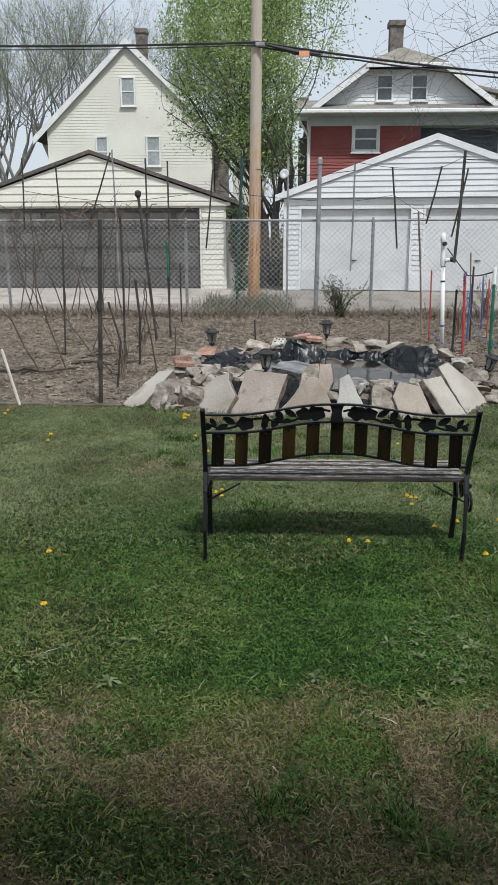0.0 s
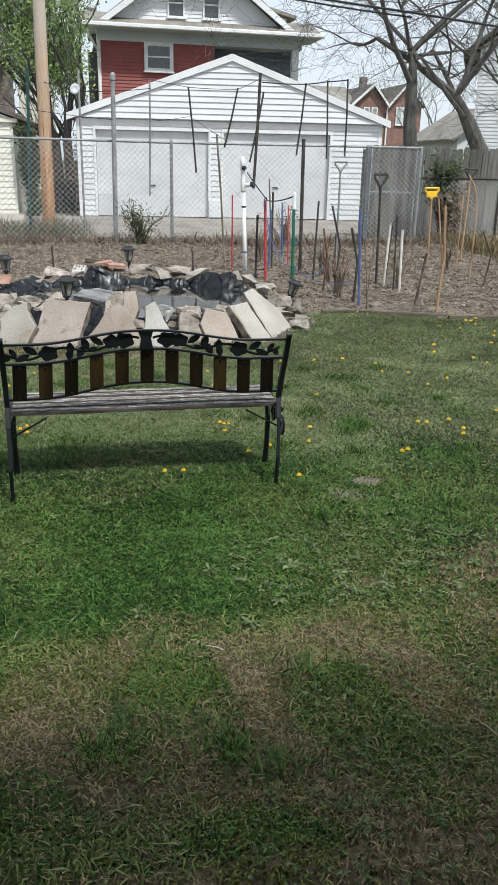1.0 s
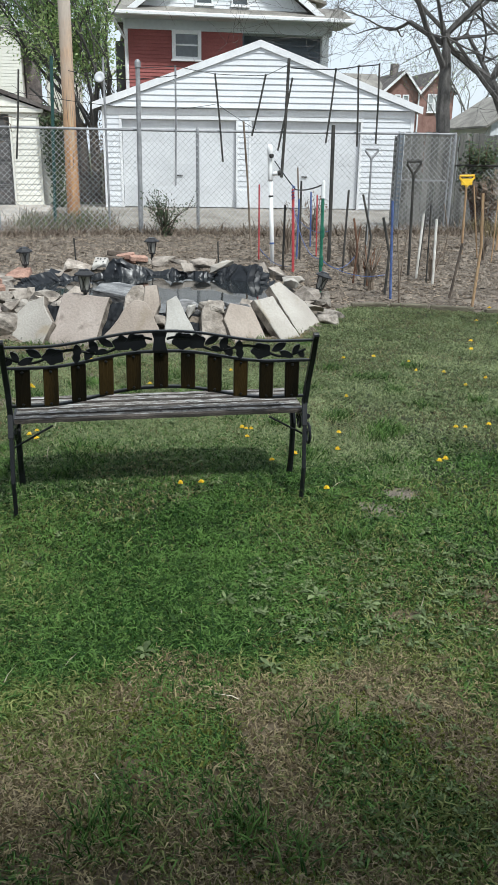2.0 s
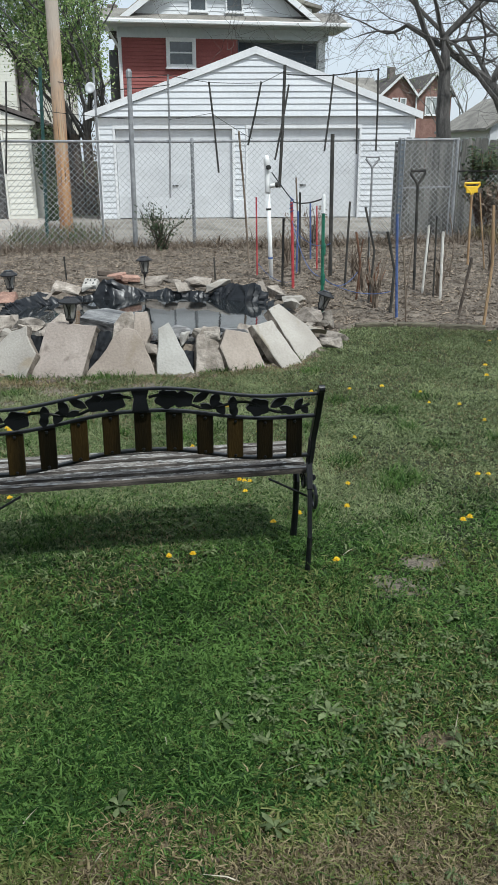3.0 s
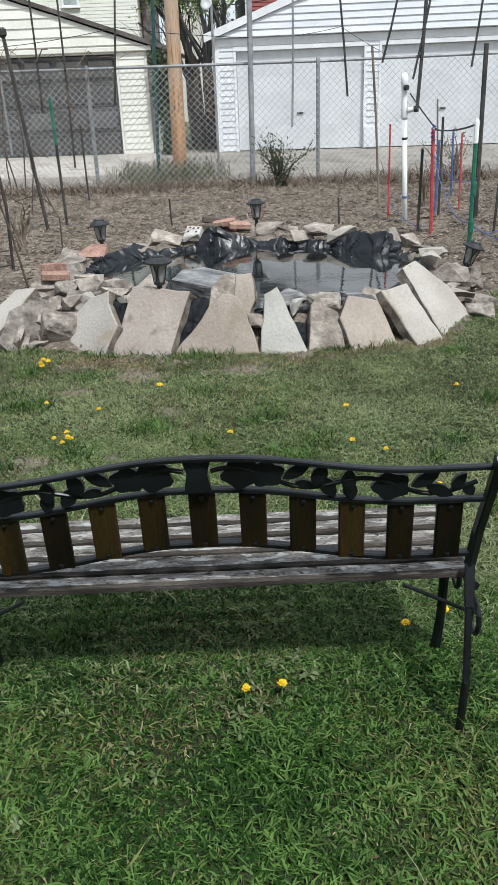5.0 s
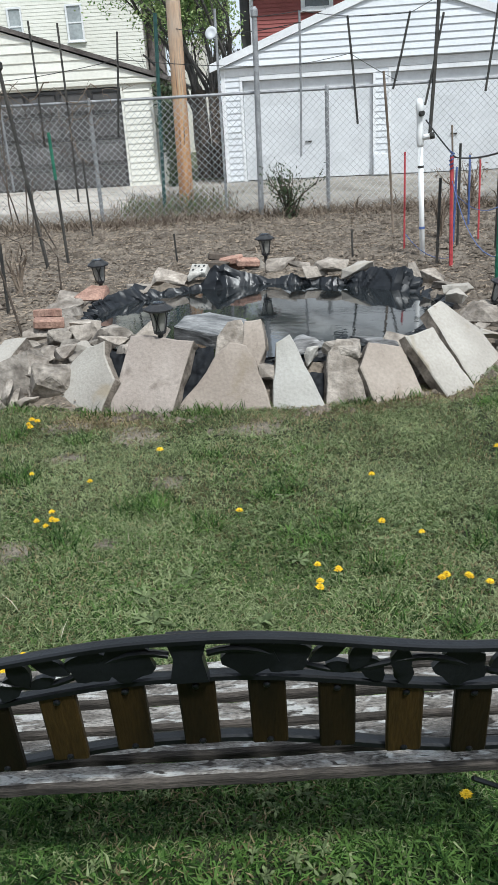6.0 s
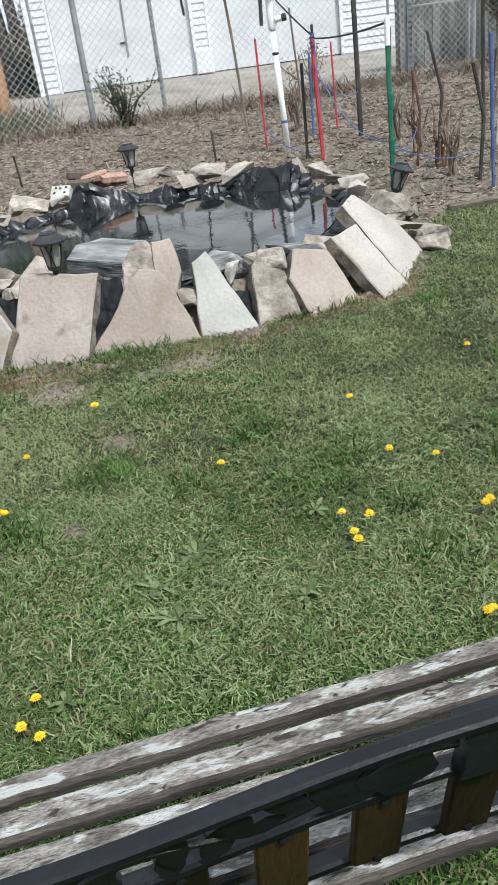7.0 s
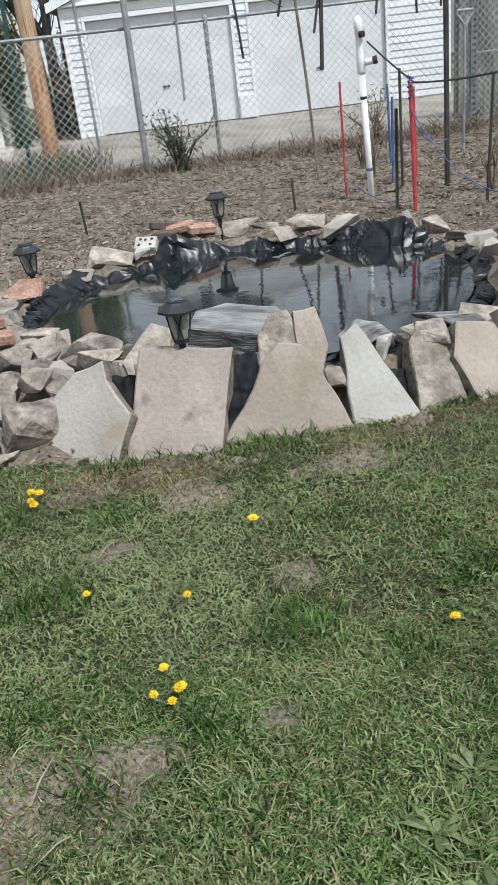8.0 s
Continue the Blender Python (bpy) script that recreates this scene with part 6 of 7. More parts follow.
# ---- bench ----
def garden_bench():
    b = thing("garden_bench", pose(-0.13, 3.2, 0), "black cast-iron garden bench with weathered wooden seat boards", "bench")
    W, MID = 1.275, 0.622

    def arch(x, z_end, rise):
        """Height of the curved rails: level at the ends, raised in the middle."""
        u = abs(x - MID) / (W / 2)
        f = 0.5 + 0.5 * math.cos(math.pi * min(max((u - 0.05) / 0.72, 0), 1))
        return z_end + rise * f

    def back_y(z):
        return 0.030 + (0.716 - z) * 0.30

    # the two iron ends
    for side, x, foot in ((0, 0.0, 0.004), (1, W, -0.045)):
        e = new("end_frame")
        e.parent = b
        e["label"] = "black cast-iron end frame with curled armless top"
        bm = bmesh.new()
        pts = [(foot, 0.004, -0.060), (foot * 0.8, 0.01, 0.10), (foot * 0.5, 0.08, 0.27), (foot * 0.3, 0.128, 0.36), (foot * 0.15, 0.112, 0.46), (0, 0.062, 0.60), (0, 0.034, 0.666), (0, 0.028, 0.682)]
        for i, (px, py, pz) in enumerate(pts):
            pts[i] = Vector((x + px, py, pz))
        for a, c in zip(pts, pts[1:]):
            d = (c - a).normalized()
            m = Matrix.Translation((a + c) / 2) @ d.to_track_quat("Z", "Y").to_matrix().to_4x4()
            L = (c - a).length / 2 + 0.004
            w = 0.0085 if c.z < 0.3 else 0.0115
            box(bm, -w, w, -w, w, -L, L, 0.003, m)
        part("rear_leg", bm, M_IRON, e)
        bm = bmesh.new()
        tube(bm, [(x + foot * 0.5, 0.34, -0.060), (x + foot * 0.4, 0.325, 0.06), (x + foot * 0.3, 0.33, 0.2), (x + foot * 0.2, 0.40, 0.30)], [0.016, 0.013, 0.014, 0.016], 8)
        part("front_leg", bm, M_IRON, e)
        bm = bmesh.new()
        tube(bm, [(x, 0.12, 0.30), (x, 0.2, 0.285), (x, 0.34, 0.295), (x, 0.46, 0.305)], 0.013, 8)
        part("seat_bearer", bm, M_IRON, e)
        bm = bmesh.new()
        tube(bm, [(x, 0.10 + 0.05 * math.cos(t) * (1 - t / 12), 0.22 + 0.06 * math.sin(t) * (1 - t / 12)) for t in [k * 0.5 for k in range(16)]], 0.007, 6)
        part("scroll", bm, M_IRON, e)
        bm = bmesh.new()
        tube(bm, [(x, 0.27 + 0.04 * math.cos(t) * (1 - t / 12), 0.23 + 0.045 * math.sin(t) * (1 - t / 12)) for t in [k * 0.5 for k in range(16)]], 0.007, 6)
        part("scroll", bm, M_IRON, e)
        bm = bmesh.new()
        tube(bm, [(x - 0.011, 0.028, 0.683), (x + 0.011, 0.028, 0.683)], 0.014, 10)
        part("finial", bm, M_IRON, e)
        bm = bmesh.new()
        s = 1 if side == 0 else -1
        tube(bm, [(x, 0.16, 0.20), (x + s * 0.17, 0.14, 0.30)], 0.005, 6)
        part("stay_rod", bm, M_IRON, e)
    # curved rails of the back
    n = 48
    for name, z_end, rise, h, d in (("top_rail", 0.662, 0.056, 0.009, 0.022), ("middle_rail", 0.570, 0.060, 0.010, 0.022), ("lower_rail", 0.396, 0.069, 0.011, 0.024)):
        bm = bmesh.new()
        rings = []
        for k in range(n + 1):
            x = W * k / n
            z = arch(x, z_end, rise)
            y = back_y(z)
            rings.append([bm.verts.new((x, y + dy, z + dz)) for dy, dz in ((-d / 2, -h / 2), (d / 2, -h / 2), (d / 2, h * 0.3), (d * 0.3, h / 2), (-d * 0.3, h / 2), (-d / 2, h * 0.3))])
        for p, r in zip(rings, rings[1:]):
            for i in range(6):
                bm.faces.new((p[i], p[(i + 1) % 6], r[(i + 1) % 6], r[i]))
        bm.faces.new(rings[0][::-1])
        bm.faces.new(rings[-1])
        bmesh.ops.recalc_face_normals(bm, faces=bm.faces)
        part(name, bm, M_IRON, b, "curved black iron rail")
    # cast vine between top and middle rail: stem, leaves, roses, centre block
    scroll = new("vine_panel")
    scroll.parent = b
    scroll["label"] = "cast-iron vine and rose ornament"

    def mid(x, f):
        za, zb = arch(x, 0.576, 0.060), arch(x, 0.656, 0.056)
        return za + (zb - za) * f

    for s in (-1, 1):
        bm = bmesh.new()
        pts = []
        for k in range(30):
            u = 0.03 + (W / 2 - 0.05) * k / 29
            x = MID + s * u
            z = mid(x, 0.45 + 0.28 * math.sin(u * 21))
            pts.append((x, back_y(z), z))
        tube(bm, pts, 0.006, 6)
        part("vine_stem", bm, M_IRON, scroll)

        def blade(u, f, length, width, ang, name="leaf"):
            x = MID + s * u
            z = mid(x, f)
            outline = [(length * (t - 0.5), width * math.sin(math.pi * t) ** 0.8 * 0.5) for t in (0, 0.15, 0.35, 0.6, 0.85, 1)] + [(length * (t - 0.5), -width * math.sin(math.pi * t) ** 0.8 * 0.5) for t in (0.85, 0.6, 0.35, 0.15)]
            ca, sa = math.cos(ang), math.sin(ang)
            bm2 = bmesh.new()
            prism(bm2, [(x + s * (p * ca - r * sa), z + p * sa + r * ca) for p, r in outline], back_y(z) - 0.005, back_y(z) + 0.005)
            bmesh.ops.recalc_face_normals(bm2, faces=bm2.faces)
            part(name, bm2, M_IRON, scroll)

        for u, f, L, w, a in ((0.215, 0.75, 0.07, 0.03, 0.5), (0.265, 0.7, 0.06, 0.036, 1.1), (0.285, 0.3, 0.06, 0.036, -1.0), (0.33, 0.62, 0.055, 0.036, 1.5), (0.335, 0.25, 0.05, 0.034, -1.4),
                               (0.50, 0.72, 0.07, 0.034, 0.5), (0.535, 0.3, 0.07, 0.030, -0.4), (0.575, 0.6, 0.05, 0.026, 0.9), (0.60, 0.3, 0.04, 0.028, -0.9), (0.235, 0.3, 0.05, 0.022, -0.3)):
            blade(u, f, L, w, a)
        for u, f, r in ((0.095, 0.52, 0.034), (0.15, 0.55, 0.03), (0.425, 0.5, 0.033)):
            x = MID + s * u
            z = mid(x, f)
            bm2 = bmesh.new()
            ol = [(x + r * 1.25 * (1 + 0.12 * math.sin(5 * t + u * 40)) * math.cos(t), z + r * (1 + 0.12 * math.sin(5 * t + u * 40)) * math.sin(t)) for t in [2 * math.pi * k / 20 for k in range(20)]]
            prism(bm2, ol, back_y(z) - 0.006, back_y(z) + 0.006)
            bmesh.ops.recalc_face_normals(bm2, faces=bm2.faces)
            part("rose", bm2, M_IRON, scroll)
    bm = bmesh.new()
    prism(bm, [(MID - 0.03, mid(MID, 0.0)), (MID + 0.03, mid(MID, 0.0)), (MID + 0.022, mid(MID, 0.6)), (MID + 0.032, mid(MID, 1.05)), (MID - 0.032, mid(MID, 1.05)), (MID - 0.022, mid(MID, 0.6))], back_y(0.68) - 0.012, back_y(0.68) + 0.012)
    bmesh.ops.recalc_face_normals(bm, faces=bm.faces)
    part("centre_block", bm, M_IRON, scroll)
    # stained slats of the back
    for k in range(11):
        x, splay = 0.060 + 0.1136 * k, 0.010 * (5 - k) / 5
        z0, z1 = arch(x, 0.396, 0.069) + 0.001, arch(x, 0.570, 0.060) - 0.005
        bm = bmesh.new()
        box(bm, -0.030, 0.030, -0.008, 0.008, 0, math.hypot(z1 - z0, back_y(z0) - back_y(z1)), 0.003)
        ob = part("back_slat", bm, M_SLATBACK, b, "brown stained wooden back slat")
        ob.matrix_basis = pose(x, back_y(z0) - 0.013, z0, math.degrees(math.atan2(back_y(z0) - 0.013 - back_y(z1), z1 - z0)), math.degrees(splay / 0.18), 0)
        for z in (0.012, math.hypot(z1 - z0, back_y(z0) - back_y(z1)) - 0.014):
            bm = bmesh.new()
            lathe(bm, [(0.006, 0), (0.006, 0.003), (0.003, 0.005)], 8, m=pose(0, -0.008, z, 90))
            part("bolt", bm, M_IRON, ob)
    # seat boards; sides and rear chamfer take the dark edge colour
    for k, (y0, y1, zt) in enumerate(((0.145, 0.193, 0.332), (0.208, 0.272, 0.332), (0.286, 0.350, 0.331), (0.367, 0.424, 0.332), (0.441, 0.490, 0.329))):
        bm = bmesh.new()
        N = 40
        qq = random.Random(k)
        rings = []
        for i in range(N + 1):
            x = 0.012 + (W - 0.024) * i / N
            j, e0, e1 = qq.uniform(-0.0012, 0.0012), qq.uniform(-0.0014, 0.0014), qq.uniform(-0.0014, 0.0014)
            rings.append([bm.verts.new((x, y, z + j)) for y, z in ((y0 + e0, zt - 0.021), (y1 + e1, zt - 0.021), (y1 + e1, zt - 0.007), (y1 - 0.007 + e1, zt), (y0 + 0.007 + e0, zt), (y0 + e0, zt - 0.007))])
        for p, r in zip(rings, rings[1:]):
            for i in range(6):
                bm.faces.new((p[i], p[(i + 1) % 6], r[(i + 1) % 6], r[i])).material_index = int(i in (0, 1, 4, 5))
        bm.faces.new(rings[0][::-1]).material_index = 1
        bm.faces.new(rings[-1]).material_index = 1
        bmesh.ops.recalc_face_normals(bm, faces=bm.faces)
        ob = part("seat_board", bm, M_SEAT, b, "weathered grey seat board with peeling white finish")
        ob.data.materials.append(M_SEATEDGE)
    return b


garden_bench()


# ---- dandelions ----
def dandelion():
    t = thing("dandelion", pose(-1.53, 5.57, gz(-1.53, 5.57)), "yellow dandelion in bloom in the lawn", "flower", "dandelions in the lawn")
    bm = bmesh.new()
    tube(bm, [(0, 0, -0.01), (0.004, 0, 0.03), (0.0, 0.002, 0.052)], 0.0022, 5)
    part("stem", bm, M_BUD, t)
    bm = bmesh.new()
    q = random.Random(3)
    for ring, (n, r, z, rise) in enumerate(((16, 0.021, 0.053, 0.004), (13, 0.016, 0.056, 0.008), (9, 0.010, 0.058, 0.010))):
        for k in range(n):
            a = 2 * math.pi * (k + 0.5 * ring) / n + q.uniform(-0.1, 0.1)
            rr = r * q.uniform(0.85, 1.1)
            c, s = math.cos(a), math.sin(a)
            w = 0.0034
            v = [bm.verts.new(p) for p in ((0.002 * c, 0.002 * s, z), (rr * 0.6 * c - w * s, rr * 0.6 * s + w * c, z + rise), (rr * c, rr * s, z + rise * 0.8), (rr * 0.6 * c + w * s, rr * 0.6 * s - w * c, z + rise))]
            bm.faces.new(v)
    part("flower_head", bm, M_PETAL, t)
    return t


first = dandelion()
BY_BENCH = ((1.01, 4.09), (1.03, 4.06), (0.99, 3.96), (0.98, 4.08), (-0.11, 4.21), (-0.14, 4.12), (-0.1, 4.09), (0.57, 3.33), (0.67, 3.35), (1.21, 3.18), (1.05, 3.59), (1.17, 3.63),
            (1.49, 3.97), (1.4, 3.67), (-0.87, 3.16), (-0.74, 2.61))
BY_POND = ((0.16, 5.8), (-0.12, 5.46), (-0.41, 5.58), (0.54, 5.1), (-0.27, 5.08), (-0.22, 5.05), (-0.21, 5.08), (-0.19, 5.1), (-0.23, 5.18), (-0.57, 6.28), (-0.54, 6.28), (-0.57, 6.21),
           (-0.56, 6.21), (1.12, 5.37), (1.22, 4.84), (1.08, 4.91), (0.81, 4.63), (0.88, 4.57), (0.81, 4.52), (0.8, 4.48), (1.23, 4.51), (1.21, 4.5), (1.3, 4.51), (1.31, 4.5),
           (1.36, 4.46), (-2.14, 6.43), (-2.12, 6.27), (-1.49, 5.35))
BY_BED = ((1.72, 5.57), (1.71, 4.58), (2.45, 5.45), (2.41, 5.19), (2.16, 3.95), (2.21, 3.95), (2.36, 3.97), (2.37, 3.8), (2.32, 3.69), (1.84, 3.43), (1.88, 3.45), (3.22, 6.08),
          (3.08, 5.77), (3.89, 6.28), (3.99, 6.45), (3.77, 6.09), (3.97, 6.88), (3.94, 6.75), (4.1, 7.04), (3.96, 6.98), (2.75, 4.12), (3.46, 5.16), (3.38, 5.06), (2.93, 4.11),
          (3.32, 5.32), (2.79, 4.91), (3.32, 5.54), (2.57, 4.74), (2.56, 5.08), (2.0, 5.6), (2.24, 5.64), (3.94, 7.24), (3.59, 6.77), (3.74, 6.64))
q = random.Random(8)
for x, y in BY_BENCH + BY_POND + BY_BED:
    s = q.uniform(0.85, 1.1) * (0.76 if y < 5.6 else 0.95)
    c = copy_thing(first, pose(x, y, gz(x, y), q.uniform(-6, 6), q.uniform(-6, 6), q.uniform(0, 360)))
    c.scale = (s, s, q.uniform(0.75, 1.1))


# ---- grass, weeds and litter ----
def blades(name, xy, height, width, bend, material, label, seed, flat=0.0, curl=0.0):
    """Curved blades at places xy; height may be an array."""
    r = np.random.default_rng(seed)
    n = len(xy)
    x, y = xy[:, 0], xy[:, 1]
    z = lie(x, y)
    h = height * r.uniform(0.55, 1.25, n)
    w = width * r.uniform(0.7, 1.3, n)
    a = r.uniform(0, 2 * np.pi, n)
    b = r.uniform(0, 2 * np.pi, n)
    lean = h * bend * r.uniform(0.3, 1.3, n)
    dx, dy = np.cos(a) * w / 2, np.sin(a) * w / 2
    lx, ly = np.cos(b) * lean, np.sin(b) * lean
    up = h * (1 - flat * r.uniform(0.3, 1, n))
    turn, droop = r.normal(0, curl, n), 1 - 0.55 * curl * r.uniform(0, 1, n)
    tx, ty = lx * np.cos(turn) - ly * np.sin(turn), lx * np.sin(turn) + ly * np.cos(turn)
    P = np.zeros((n, 5, 3))
    P[:, 0] = np.stack([x - dx, y - dy, z - 0.004], -1)
    P[:, 1] = np.stack([x + dx, y + dy, z - 0.004], -1)
    rise = 0.6 + 0.4 * min(curl, 1.0)
    P[:, 2] = np.stack([x - dx * 0.8 + lx * 0.4, y - dy * 0.8 + ly * 0.4, z + up * rise], -1)
    P[:, 3] = np.stack([x + dx * 0.8 + lx * 0.4, y + dy * 0.8 + ly * 0.4, z + up * rise], -1)
    P[:, 4] = np.stack([x + lx * 0.4 + tx * 0.6, y + ly * 0.4 + ty * 0.6, z + up * droop], -1)
    k = np.arange(n)[:, None] * 5
    F = np.concatenate([k + [0, 1, 3], k + [0, 3, 2], k + [2, 3, 4]])
    ob = new(name, raw(name, P.reshape(-1, 3), F, material))
    return tagged(ob, label, name.replace("_", " "), kind="stuff")


def scatter(n, x0, x1, y0, y1, seed):
    r = np.random.default_rng(seed)
    return np.stack([r.uniform(x0, x1, n), r.uniform(y0, y1, n)], -1), r


def lawn():
    xy, r = scatter(1040000, -2.7, 5.2, 0.75, 7.7, 5)
    x, y = xy[:, 0], xy[:, 1]
    # the wedge of lawn that can be seen from the walk
    keep = (y < bed_edge(x) + 0.02) & (x < 0.95 + 0.62 * y) & (x > -0.35 - 0.36 * y)
    # sparser and broader where the walk keeps its distance
    away = x > 1.7
    keep &= ~away | (r.uniform(0, 1, len(x)) < 0.5)
    xy, x, y, wide = xy[keep], x[keep], y[keep], np.where(away, 1.4, np.where(y < 3.5, 1.3, 1.0))[keep]
    d, bare = dryness(x, y), bareness(x, y)
    u = r.uniform(0, 1, len(x))
    dry = u < d * 0.80 + 0.02
    thin = r.uniform(0, 1, len(x)) < (1 - 0.45 * d) * (1 - 0.92 * bare)
    tuft = field(x, y, 9, 6)
    g = (~dry) & thin
    hh = (0.018 + 0.016 * tuft)
    # more of the paler blades beyond y 3.6, where the lawn looks brighter
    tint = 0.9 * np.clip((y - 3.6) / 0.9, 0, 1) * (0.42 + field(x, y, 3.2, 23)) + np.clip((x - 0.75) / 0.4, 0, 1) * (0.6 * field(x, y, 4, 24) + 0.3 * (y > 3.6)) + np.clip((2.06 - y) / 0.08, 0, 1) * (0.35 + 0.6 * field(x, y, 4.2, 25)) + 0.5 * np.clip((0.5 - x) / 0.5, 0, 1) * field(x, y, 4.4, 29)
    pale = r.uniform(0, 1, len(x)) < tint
    blades("lawn_grass", xy[g & ~pale], hh[g & ~pale], 0.0052 * wide[g & ~pale], 2.0, M_GRASS, "short green lawn grass with brown worn patches", 7, 0.72, 0.9)
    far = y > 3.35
    blades("yellowed_grass", xy[g & pale & far], hh[g & pale & far], 0.0052 * wide[g & pale & far], 2.0, M_PALEGRASS, "short paler grass mixed through the lawn", 27, 0.74, 0.9)
    blades("olive_grass", xy[g & pale & ~far], hh[g & pale & ~far], 0.0052 * wide[g & pale & ~far], 2.0, M_OLIVE, "short olive-brown grass beside the worn strip", 30, 0.74, 0.9)
    mossy = dry & (y < 2.3) & (field(x, y, 5.5, 26) > 0.62)
    blades("moss_patch", xy[mossy], 0.016, 0.0070, 1.2, M_MOSS, "yellow-green moss in the worn strip of lawn", 28, 0.7, 0.9)
    dd = dry & ~mossy & (r.uniform(0, 1, len(x)) < 0.7)
    blades("dry_grass", xy[dd], 0.028, 0.0050, 1.35, M_DRY, "dry straw-coloured grass in worn lawn patches", 8, 0.8, 0.7)
    # fine low mat under the longer blades
    for k, (n, x0, x1, y0, y1) in enumerate(((120000, -0.95, 1.35, 3.5, 5.2), (100000, -0.35, 1.5, 1.1, 2.7))):
        f, rf = scatter(n, x0, x1, y0, y1, 71 + k)
        fx, fy = f[:, 0], f[:, 1]
        ok = rf.uniform(0, 1, n) > np.maximum(0.95 * bareness(fx, fy), 0.9 * dryness(fx, fy))
        old = rf.uniform(0, 1, n) < 0.08 + 0.3 * (fy > 3.35) + 0.5 * dryness(fx, fy) + 0.5 * (fy < 2.05)
        blades("low_grass", f[ok & ~old], 0.017, 0.0042, 2.6, M_GRASS, "fine low curled grass under the longer blades", 73 + k, 0.75, 1.1)
        blades("low_grass", f[ok & old], 0.016, 0.0042, 2.6, M_OLIVE if k else M_PALEGRASS, "fine low paler grass under the longer blades", 75 + k, 0.75, 1.1)
    # matted dead stems in the worn strip
    f, rf = scatter(75000, -0.45, 1.6, 1.05, 2.25, 79)
    patch = field(f[:, 0], f[:, 1], 7.5, 81)
    ok = rf.uniform(0, 1, len(f)) < np.clip(0.05 + 1.1 * dryness(f[:, 0], f[:, 1]), 0, 1) * np.clip((patch - 0.38) * 5, 0, 1)
    ok &= (f[:, 1] < 2.08) & (rf.uniform(0, 1, len(f)) > 0.85 * bareness(f[:, 0], f[:, 1]))
    blades("dead_grass", f[ok], 0.015, 0.0042, 3.2, M_DEAD, "matted dead curled stems in the worn strip", 80, 0.7, 1.2)
    ok = (f[:, 1] < 2.08) & (patch < 0.47) & (rf.uniform(0, 1, len(f)) < 0.55)
    blades("low_grass", f[ok], 0.018, 0.0048, 2.4, M_GRASS, "low green tufts between the dead stems", 82, 0.6, 1.1)
    # the rest of the yard, coarser
    o, r5 = scatter(130000, -7.5, 9.5, -1.2, 7.4, 61)
    ox, oy = o[:, 0], o[:, 1]
    out = (oy < bed_edge(ox)) & ~((ox < 0.95 + 0.62 * oy) & (ox > -0.35 - 0.36 * oy) & (oy > 0.75))
    worn = r5.uniform(0, 1, len(ox)) < 0.62 * dryness(ox, oy)
    faded = r5.uniform(0, 1, len(ox)) < 0.25 + 0.55 * np.clip((oy - 3.0) / 0.9, 0, 1)
    blades("outer_grass", o[out & ~worn & ~faded], 0.048, 0.026, 1.7, M_GRASS, "lawn grass spreading to the sides of the yard", 62, 0.75)
    blades("outer_faded_grass", o[out & ~worn & faded], 0.048, 0.026, 1.7, M_PALEGRASS, "paler lawn grass towards the sides of the yard", 63, 0.75)
    blades("outer_dry_grass", o[out & worn], 0.042, 0.022, 1.7, M_DRY, "dry grass in the worn strip beside the house", 64, 0.8)
    # longer clumps
    c, r2 = scatter(60, -0.9, 2.6, 1.0, 6.3, 9)
    c = np.concatenate([c, [(0.22, 1.42), (0.24, 1.45), (0.52, 1.38), (0.54, 1.4), (0.95, 5.0), (0.88, 4.85), (1.0, 4.4), (0.13, 5.26), (0.18, 5.30), (0.08, 5.22), (-0.54, 5.68), (-0.62, 5.6), (-0.46, 5.62), (0.67, 5.27), (0.74, 5.32)]])
    n = len(c)
    pts = np.repeat(c, 110, 0) + r2.normal(0, 0.045, (n * 110, 2))
    pts = pts[pts[:, 1] < bed_edge(pts[:, 0]) - 0.05]
    blades("grass_clump", pts, 0.058, 0.0048, 1.1, M_GRASS, "longer clumps of green grass in the lawn", 10, 0.35)
    # fringe against the slabs
    e, r3 = scatter(9000, -1.1, 2.3, 6.0, 6.9, 12)
    k = np.abs(e[:, 1] - bed_edge(e[:, 0]) + 0.05) < 0.07
    k &= field(e[:, 0], e[:, 1], 8, 13) > 0.5
    blades("grass_fringe", e[k], 0.065, 0.0048, 0.9, M_GRASS, "longer grass along the foot of the slabs", 14, 0.3)
    # loose straws lying on the turf
    s, r4 = scatter(190, -1.0, 2.4, 1.0, 6.2, 16)
    s = np.concatenate([s, (-0.5, 4.92) + r4.normal(0, 1, (22, 2)) * (0.20, 0.12)])
    blades("loose_straw", s, 0.075, 0.0045, 1.3, M_LOOSE, "loose pale straws lying on the lawn", 17, 0.97)


lawn()


